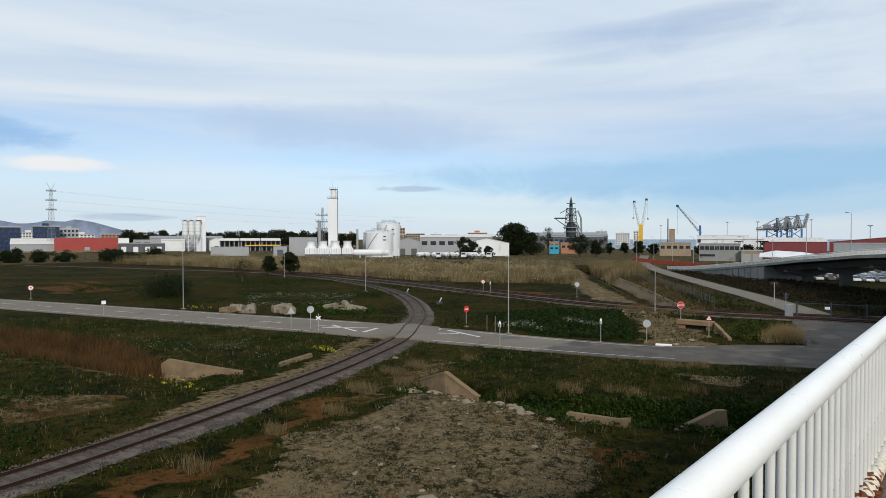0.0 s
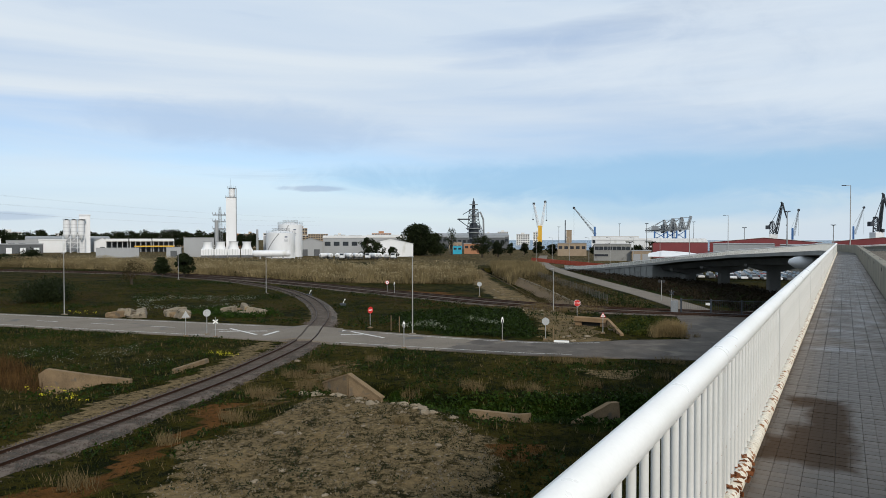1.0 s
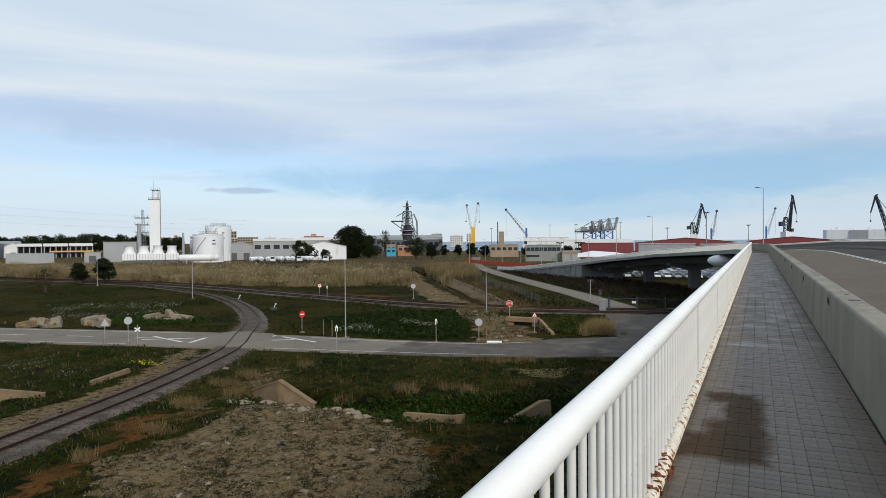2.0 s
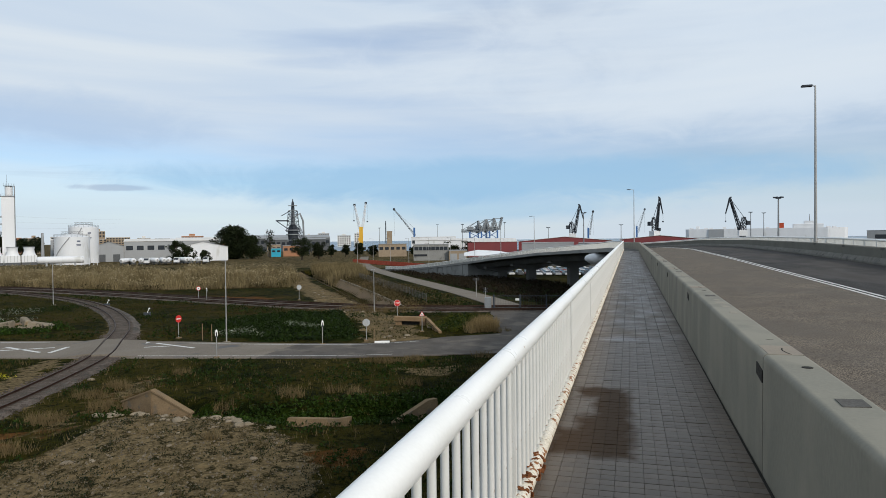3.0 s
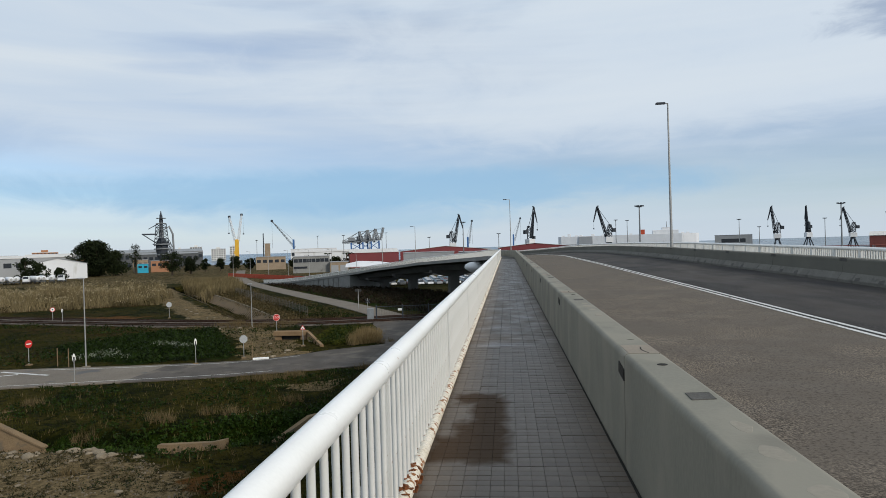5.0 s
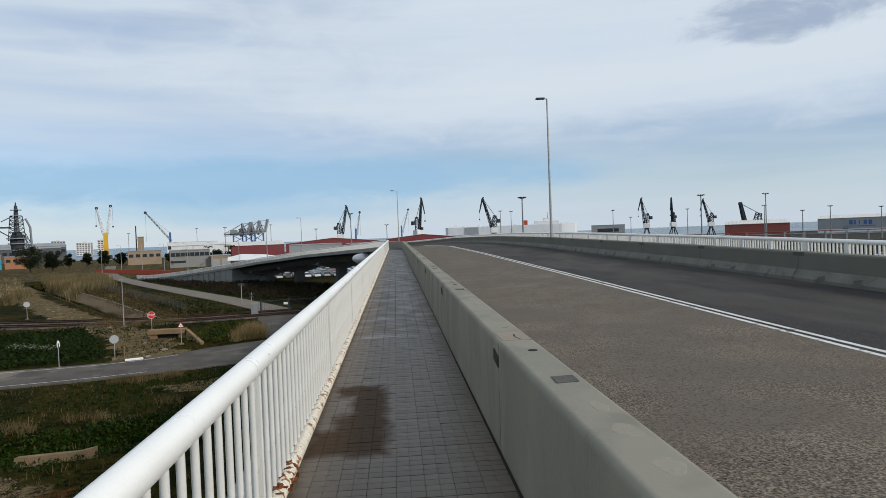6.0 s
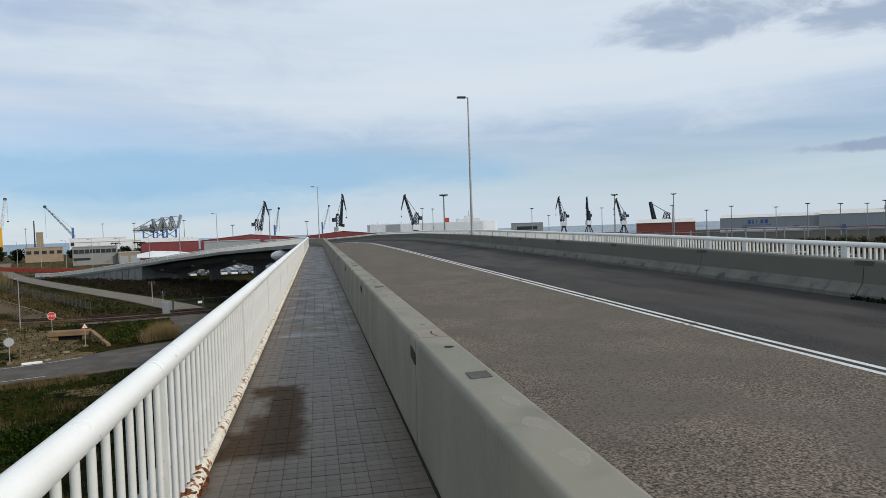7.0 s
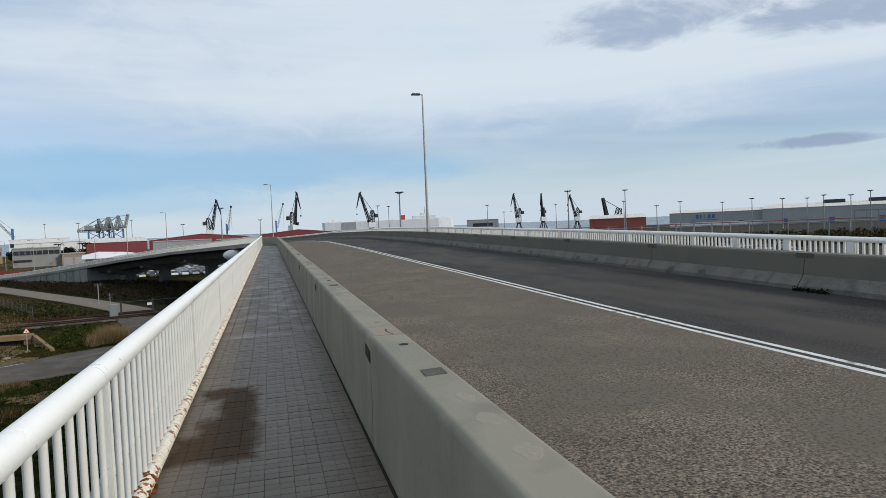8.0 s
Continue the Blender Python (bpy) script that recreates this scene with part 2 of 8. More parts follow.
BALLAST = surface("ballast gravel", (0.0702, 0.0646, 0.0544), (0.0510, 0.0425, 0.0357), 2.0, 0.95, 0.9, 14, mid=(0.115, 0.095, 0.079), mid_size=1.1, con=0.6, spots=(0.030, 0.026, 0.015), spot_size=1.2, spot_at=0.60, spot_soft=0.1)
STONE = surface("broken stone", (0.200, 0.165, 0.118), (0.130, 0.106, 0.074), 0.5, 0.9, 0.4, 14, vary=0.4)
STEEL_RAIL = surface("rusty rail steel", (0.055, 0.030, 0.020), (0.040, 0.022, 0.015), 1.0, 0.6, 0.2, 30, metal=0.5)
RAIL_TOP = surface("worn rail head", (0.085, 0.066, 0.056), (0.060, 0.047, 0.040), 1.0, 0.6, 0.1, 30, metal=0.4)
SLEEPER = surface("concrete sleeper", (0.0765, 0.0612, 0.0495), (0.0540, 0.0432, 0.0351), 0.6, 0.9, 0.3, 18, vary=0.2)
GALV = surface("galvanised steel", (0.36, 0.36, 0.35), (0.28, 0.28, 0.275), 0.8, 0.5, 0.1, 20, metal=0.4)
GREY_STEEL = surface("grey painted steel", (0.20, 0.215, 0.225), (0.15, 0.16, 0.17), 2.0, 0.55, 0.1, 10)
DARK_STEEL = surface("dark steel", (0.035, 0.042, 0.052), (0.05, 0.056, 0.066), 2.0, 0.6, 0.1, 10)
BLUE_STEEL = surface("blue crane steel", (0.04, 0.13, 0.32), (0.035, 0.10, 0.26), 2.0, 0.5, 0.1, 8)
YELLOW_STEEL = surface("yellow crane steel", (0.62, 0.36, 0.02), (0.55, 0.30, 0.02), 2.0, 0.5, 0.1, 8)
WHITE_METAL = surface("white cladding", (0.666, 0.675, 0.684), (0.594, 0.603, 0.612), 7.0, 0.5, 0.05, 4, spots=(0.5, 0.5, 0.48), spot_size=5.0, spot_at=0.62, spot_soft=0.1, stretch=(1, 1, 0.3), con=0.04)
GREY_METAL = surface("grey cladding", (0.285, 0.295, 0.302), (0.240, 0.250, 0.256), 7.0, 0.55, 0.05, 4, stretch=(1, 1, 0.3), con=0.04)
PALE_CLAD = surface("pale blue grey cladding", (0.29, 0.305, 0.32), (0.25, 0.265, 0.28), 7.0, 0.55, 0.05, 4, stretch=(1, 1, 0.3), con=0.04)
DARK_METAL = surface("dark grey cladding", (0.10, 0.105, 0.11), (0.075, 0.08, 0.085), 6.0, 0.6, 0.05, 4)
RED_METAL = surface("red cladding", (0.299, 0.032, 0.021), (0.258, 0.028, 0.020), 6.0, 0.5, 0.05, 4, con=0.04)
DARK_RED = surface("dark red cladding", (0.19, 0.032, 0.034), (0.15, 0.028, 0.03), 6.0, 0.55, 0.05, 4, con=0.04)
BRICK_RED = surface("faded red cladding", (0.26, 0.085, 0.07), (0.22, 0.075, 0.06), 6.0, 0.6, 0.05, 4)
BLUE_GLASS = surface("dark blue cladding", (0.015, 0.035, 0.10), (0.012, 0.026, 0.075), 5.0, 0.25, 0.02, 4)
ROOF_LIGHT = surface("pale roof sheet", (0.62, 0.60, 0.56), (0.54, 0.52, 0.49), 8.0, 0.6, 0.05, 4, con=0.04)
ROOF_GREY = surface("grey roof sheet", (0.27, 0.28, 0.285), (0.22, 0.23, 0.235), 8.0, 0.6, 0.05, 4)
BEIGE = surface("beige render", (0.30, 0.235, 0.165), (0.24, 0.185, 0.13), 4.0, 0.85, 0.1, 6)
TERRACOTTA = surface("orange brick render", (0.36, 0.18, 0.10), (0.30, 0.15, 0.085), 4.0, 0.85, 0.1, 6)
PALE_WALL = surface("pale house render", (0.66, 0.65, 0.62), (0.56, 0.55, 0.52), 5.0, 0.85, 0.1, 6)
TURQ = surface("turquoise paint", (0.04, 0.34, 0.48), (0.035, 0.28, 0.40), 3.0, 0.7, 0.1, 6)
WINDOW_DARK = surface("dark window glass", (0.02, 0.024, 0.03), (0.03, 0.034, 0.04), 2.0, 0.12, 0.0, 5)
SIGN_RED = surface("red sign sheet", (0.55, 0.025, 0.02), (0.48, 0.02, 0.018), 0.5, 0.45, 0.0, 10, con=0.04)
SIGN_WHITE = surface("white sign sheet", (0.75, 0.75, 0.73), (0.68, 0.68, 0.66), 0.5, 0.45, 0.0, 10, con=0.04)
SIGN_BACK = surface("grey sign back", (0.42, 0.43, 0.43), (0.36, 0.37, 0.37), 0.5, 0.5, 0.0, 10, metal=0.3)
BLACK = surface("black paint", (0.015, 0.015, 0.015), (0.02, 0.02, 0.02), 0.5, 0.5, 0.0, 10)
FENCE_RED = surface("orange red barrier plastic", (0.42, 0.075, 0.035), (0.34, 0.06, 0.03), 3.0, 0.6, 0.0, 5)
CLAY = surface("orange earth", (0.220, 0.095, 0.045), (0.165, 0.075, 0.040), 0.8, 0.95, 0.5, 12)
BARK = surface("bark", (0.07, 0.055, 0.04), (0.045, 0.036, 0.027), 0.5, 0.9, 0.5, 12)
LEAF_DARK = surface("dark foliage", (0.009, 0.014, 0.005), (0.015, 0.021, 0.006), 2.5, 0.7, 0.0, 6, vary=0.45)
LEAF = surface("green weed leaves", (0.017, 0.034, 0.0025), (0.0065, 0.015, 0.0012), 2.0, 0.7, 0.0, 6, vary=0.6)
GRASS = surface("grass blades", (0.011, 0.017, 0.0016), (0.040, 0.036, 0.006), 3.0, 0.75, 0.0, 6, vary=0.6)
DRY = surface("dry grass", (0.150, 0.112, 0.056), (0.095, 0.068, 0.030), 3.0, 0.85, 0.0, 6, vary=0.5)
REED = surface("dry reeds", (0.190, 0.148, 0.078), (0.060, 0.048, 0.020), 7.0, 0.85, 0.0, 5, vary=0.55)
SCRUB = surface("brown scrub", (0.058, 0.045, 0.019), (0.026, 0.022, 0.008), 4.0, 0.85, 0.0, 6, vary=0.5)
YELLOW_FLOWER = surface("yellow flowers", (0.55, 0.50, 0.03), (0.45, 0.42, 0.03), 0.5, 0.7, 0.0, 6)
WHITE_FLOWER = surface("white flowers", (0.52, 0.55, 0.46), (0.42, 0.46, 0.36), 0.5, 0.7, 0.0, 6)
SEA = surface("sea water", (0.025, 0.055, 0.085), (0.03, 0.06, 0.09), 200.0, 0.25, 0.3, 0.3)
# the haze of distance is painted into the hills as a pale blue grey
HILL = surface("hazed far hills", (0.185, 0.215, 0.285), (0.155, 0.185, 0.25), 300.0, 1.0, 0.0, 0.02)
TARMAC_YARD = surface("yard ground", (0.042, 0.039, 0.031), (0.028, 0.027, 0.021), 12.0, 0.9, 0.2, 3)
GLASS = bpy.data.materials.new("glass")
GLASS.use_nodes = True
gb = GLASS.node_tree.nodes["Principled BSDF"]
gb.inputs["Base Color"].default_value, gb.inputs["Roughness"].default_value = (0.03, 0.035, 0.04, 1), 0.05

# ---- mesh tools ----
class Geo:
    """Collects corners and faces of one mesh."""

    def __init__(self):
        self.v, self.f, self.smooth, self.slot = [], [], [], []

    def add(self, vs, fs, smooth=False, slot=0):
        o = len(self.v)
        self.v += [tuple(p) for p in vs]
        for f in fs:
            self.f.append(tuple(i + o for i in f))
            self.smooth.append(smooth)
            self.slot.append(slot)
        return self

    def box(self, lo, hi, m=None, slot=0, cut=0.0):
        x0, y0, z0 = lo
        x1, y1, z1 = hi
        if cut:
            c = cut
            vs = [(x0, y0, z0), (x1, y0, z0), (x1, y1, z0), (x0, y1, z0), (x0, y0, z1 - c), (x1, y0, z1 - c), (x1, y1, z1 - c), (x0, y1, z1 - c),
                  (x0 + c, y0 + c, z1), (x1 - c, y0 + c, z1), (x1 - c, y1 - c, z1), (x0 + c, y1 - c, z1)]
            fs = [(3, 2, 1, 0), (0, 1, 5, 4), (1, 2, 6, 5), (2, 3, 7, 6), (3, 0, 4, 7), (4, 5, 9, 8), (5, 6, 10, 9), (6, 7, 11, 10), (7, 4, 8, 11), (8, 9, 10, 11)]
        else:
            vs = [(x0, y0, z0), (x1, y0, z0), (x1, y1, z0), (x0, y1, z0), (x0, y0, z1), (x1, y0, z1), (x1, y1, z1), (x0, y1, z1)]
            fs = [(3, 2, 1, 0), (0, 1, 5, 4), (1, 2, 6, 5), (2, 3, 7, 6), (3, 0, 4, 7), (4, 5, 6, 7)]
        if m is not None:
            vs = [m @ Vector(p) for p in vs]
        return self.add(vs, fs, slot=slot)

    def cyl(self, p, q, r0, r1=None, n=8, caps=True, slot=0):
        p, q = Vector(p), Vector(q)
        r1 = r0 if r1 is None else r1
        d = (q - p).normalized()
        a = d.orthogonal().normalized()
        b = d.cross(a)
        vs = [c + (a * math.cos(k * math.tau / n) + b * math.sin(k * math.tau / n)) * r for c, r in ((p, r0), (q, r1)) for k in range(n)]
        self.add(vs, [(k, (k + 1) % n, n + (k + 1) % n, n + k) for k in range(n)], True, slot)
        if caps:
            self.add(vs[:n], [tuple(reversed(range(n)))], False, slot)
            self.add(vs[n:], [tuple(range(n))], False, slot)
        return self

    def tube(self, pts, r, n=8, slot=0):
        """A round bar along a line of points."""
        pts = [Vector(p) for p in pts]
        o = len(self.v)
        for i, p in enumerate(pts):
            d = (pts[min(i + 1, len(pts) - 1)] - pts[max(i - 1, 0)]).normalized()
            a = d.cross(Vector((0, 0, 1)))
            a = a.normalized() if a.length > 1e-4 else Vector((1, 0, 0))
            b = a.cross(d)
            self.v += [tuple(p + (a * math.cos(k * math.tau / n) + b * math.sin(k * math.tau / n)) * r) for k in range(n)]
        for i in range(len(pts) - 1):
            for k in range(n):
                self.f.append((o + i * n + k, o + i * n + (k + 1) % n, o + (i + 1) * n + (k + 1) % n, o + (i + 1) * n + k))
                self.smooth.append(True)
                self.slot.append(slot)
        for e in (0, len(pts) - 1):
            self.add(self.v[o + e * n:o + e * n + n], [tuple(range(n) if e else reversed(range(n)))], False, slot)
        return self

    def sweep(self, rings, closed=True, caps=True, smooth=False, slot=0):
        """Skin over rings of points, each ring with as many points."""
        n = len(rings[0])
        o = len(self.v)
        for r in rings:
            self.v += [tuple(p) for p in r]
        for i in range(len(rings) - 1):
            for k in range(n if closed else n - 1):
                self.f.append((o + i * n + k, o + i * n + (k + 1) % n, o + (i + 1) * n + (k + 1) % n, o + (i + 1) * n + k))
                self.smooth.append(smooth)
                self.slot.append(slot)
        if caps and closed:
            self.add(rings[0], [tuple(reversed(range(n)))], False, slot)
            self.add(rings[-1], [tuple(range(n))], False, slot)
        return self

    def mesh(self, name, *mats):
        me = bpy.data.meshes.new(name)
        me.from_pydata(self.v, [], self.f)
        me.polygons.foreach_set("use_smooth", self.smooth)
        me.polygons.foreach_set("material_index", self.slot)
        for m in mats:
            me.materials.append(m)
        me.update()
        return me


def part(name, geo, material, parent=None, label=""):
    mats = material if isinstance(material, (list, tuple)) else [material]
    ob = new(name, geo.mesh(name, *mats) if isinstance(geo, Geo) else geo)
    if parent:
        ob.parent = parent
    if label:
        tagged(ob, label)
    return ob


def thing(name, label, category, group="", kind="", at=None):
    e = new(name)
    e.empty_display_size = 0.2
    if at is not None:
        e.matrix_world = at
    return tagged(e, label, category, group, kind)


def inside(poly, x, y):
    hit = False
    for (x0, y0), (x1, y1) in zip(poly, poly[1:] + poly[:1]):
        if (y0 > y) != (y1 > y) and x < (x1 - x0) * (y - y0) / (y1 - y0) + x0:
            hit = not hit
    return hit


def far_from(line, x, y):
    """Distance of (x, y) from a line of points."""
    best = 1e9
    for (x0, y0), (x1, y1) in zip(line, line[1:]):
        dx, dy = x1 - x0, y1 - y0
        k = max(0.0, min(1.0, ((x - x0) * dx + (y - y0) * dy) / (dx * dx + dy * dy)))
        best = min(best, math.hypot(x - x0 - k * dx, y - y0 - k * dy))
    return best


def smooth_line(pts, step=1.0):
    """Points along a Catmull-Rom line, about step metres apart."""
    P = [Vector(p).to_2d() for p in pts]
    P = [2 * P[0] - P[1]] + P + [2 * P[-1] - P[-2]]
    out = []
    for i in range(1, len(P) - 2):
        n = max(1, round((P[i + 1] - P[i]).length / step))
        for k in range(n):
            t = k / n
            out.append(0.5 * (2 * P[i] + (P[i + 1] - P[i - 1]) * t + (2 * P[i - 1] - 5 * P[i] + 4 * P[i + 1] - P[i + 2]) * t * t + (3 * P[i] - P[i - 1] - 3 * P[i + 1] + P[i + 2]) * t ** 3))
    out.append(P[-2])
    return [(p.x, p.y) for p in out]


def offset(line, d):
    """A line beside another, d metres to its right."""
    out = []
    for i, (x, y) in enumerate(line):
        x0, y0 = line[max(i - 1, 0)]
        x1, y1 = line[min(i + 1, len(line) - 1)]
        k = math.hypot(x1 - x0, y1 - y0) or 1
        out.append((x + (y1 - y0) / k * d, y - (x1 - x0) / k * d))
    return out

# ---- the bridge: straight, then a wide bend to the left that comes down to the port road ----
GROUND = -9.3
BEND, RADIUS, EDGE, EXIT = 75.0, 145.0, -0.8, radians(45)
PROFILE_S = [-40, 0, 75, 100, 125, 151, 176, 190, 205, 219, 235, 255, 300]
PROFILE_Z = [0, 0, 0.22, 0.05, -0.7, -1.75, -3.5, -4.9, -6.3, -7.5, -8.6, -9.2, -9.25]
FALL_S = [-40, 10, 24, 37, 50, 140, 200, 300]
FALL = [0, 0, 0.016, 0.026, 0.036, 0.036, 0.02, 0]


def deck(s, u, z=0.0):
    """The point s metres along the bridge, u metres to the right of its walkway's middle, z over the walkway."""
    h = float(np.interp(s, PROFILE_S, PROFILE_Z)) + float(np.interp(s, FALL_S, FALL)) * max(0.0, u - 1.25) + z
    if s <= BEND:
        return Vector((u, s, h))
    a, r = (s - BEND) / RADIUS, RADIUS + u - EDGE
    b = min(a, EXIT)
    rest = (a - b) * RADIUS
    return Vector((EDGE - RADIUS + r * math.cos(b) - rest * math.sin(b), BEND + r * math.sin(b) + rest * math.cos(b), h))


def steps(s0, s1):
    """Stations from s0 to s1: wide apart on the straight, close in the bend."""
    out, s = [s0], s0
    while s < s1 - 1e-6:
        s = min(s1, s + (10.0 if s < 0 else 3.0))
        out.append(s)
    return out


def along(section, s0, s1, **k):
    return Geo().sweep([[deck(s, u, z) for u, z in section] for s in steps(s0, s1)], **k)


bridge = thing("bridge", "long curved concrete road bridge on hammerhead piers", "bridge")
# deck body and piers carry their underside shade as a darker concrete
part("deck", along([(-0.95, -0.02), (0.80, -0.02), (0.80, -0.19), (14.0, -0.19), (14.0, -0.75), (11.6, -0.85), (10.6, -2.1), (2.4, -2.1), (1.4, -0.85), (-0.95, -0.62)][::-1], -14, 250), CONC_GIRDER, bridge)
part("edge_beam", along([(-1.12, 0.03), (-0.86, 0.03), (-0.86, -0.62), (-1.12, -0.55)][::-1], -14, 250), CONC_DECK, bridge, "pale concrete edge beam")
part("carriageway", along([(1.3, -0.150), (6.4, -0.150), (6.4, -0.186), (1.3, -0.186)][::-1], -14, 250), ASPHALT, bridge, "worn brownish grey asphalt lane")
ASPHALT_NEW = surface("darker bridge asphalt", (0.049, 0.045, 0.042), (0.036, 0.034, 0.033), 1.8, 0.85, 0.35, 62, mid=(0.060, 0.054, 0.049), mid_size=2.4, con=0.7, stretch=(1, 0.35, 1))
part("carriageway", along([(6.404, -0.150), (11.6, -0.150), (11.6, -0.186), (6.404, -0.186)][::-1], -14, 250), ASPHALT_NEW, bridge, "darker asphalt lane")
for u in (6.38, 6.60):
    part("centre_line", along([(u, -0.145), (u + 0.10, -0.145), (u + 0.10, -0.1485), (u, -0.1485)][::-1], -14, 250), PAINT, bridge, "white painted line")
part("far_walkway", along([(12.06, -0.03), (13.98, -0.03), (13.98, -0.186), (12.06, -0.186)][::-1], -14, 250), CONC_DECK, bridge)
for s in (20, 45, 70, 97, 122, 147, 168.5, 183):
    g = Geo()
    top = -2.1
    dz = deck(s, 6.0).z
    col = [deck(s + a, u).to_2d() for a, u in ((-0.7, 4.9), (-0.7, 7.1), (0.7, 7.1), (0.7, 4.9))]
    g.sweep([[(p.x, p.y, GROUND - 0.5) for p in col], [(p.x, p.y, dz + top - 1.5) for p in col]])
    lo = [deck(s + a, u).to_2d() for a, u in ((-0.75, 4.6), (-0.75, 7.4), (0.75, 7.4), (0.75, 4.6))]
    hi = [deck(s + a, u).to_2d() for a, u in ((-0.75, 0.4), (-0.75, 11.6), (0.75, 11.6), (0.75, 0.4))]
    g.sweep([[(p.x, p.y, dz + top - 1.5) for p in lo], [(p.x, p.y, dz + top - 0.45) for p in hi], [(p.x, p.y, dz + top + 0.02) for p in hi]])
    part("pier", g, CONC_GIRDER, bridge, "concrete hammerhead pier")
g = Geo()
g.sweep([[(*deck(s, -0.9).to_2d(), GROUND - 1), (*deck(s, -0.9).to_2d(), deck(s, 0).z - 0.6), (*deck(s, 12.5).to_2d(), deck(s, 0).z - 0.6), (*deck(s, 12.5).to_2d(), GROUND - 1)] for s in np.linspace(190, 249, 20)])
part("abutment", g, CONC_DECK, bridge, "grey concrete abutment and retaining wall")
g = Geo()
for s in np.arange(193, 236, 3.0):
    a, b = deck(s, -0.93).to_2d(), deck(s + 0.35, -0.93).to_2d()
    n = (deck(s, -1.08).to_2d() - a)
    h = deck(s, 0).z - 0.62
    g.sweep([[(a.x, a.y, GROUND - 1), (b.x, b.y, GROUND - 1), (b.x + n.x, b.y + n.y, GROUND - 1), (a.x + n.x, a.y + n.y, GROUND - 1)], [(a.x, a.y, h), (b.x, b.y, h), (b.x + n.x, b.y + n.y, h), (a.x + n.x, a.y + n.y, h)]])
tagged(part("wall_ribs", g, CONC_DECK, bridge), kind="stuff")

# concrete barriers between walkway and carriageway, cast in 6 m lengths with notched joints
LEFT = [(0.80, -0.18), (0.80, 0.05), (0.806, 0.70), (0.808, 0.805), (0.809, 0.822), (0.814, 0.836), (0.823, 0.846), (0.836, 0.851), (0.848, 0.852), (1.06, 0.852), (1.074, 0.850), (1.086, 0.843), (1.094, 0.831), (1.098, 0.815), (1.102, 0.70), (1.15, 0.25), (1.28, 0.0), (1.28, -0.18)]
RIGHT = [(11.45, -0.18), (11.45, -0.06), (11.60, 0.16), (11.65, 0.62), (11.68, 0.66), (12.02, 0.66), (12.05, 0.62), (12.05, -0.18)]


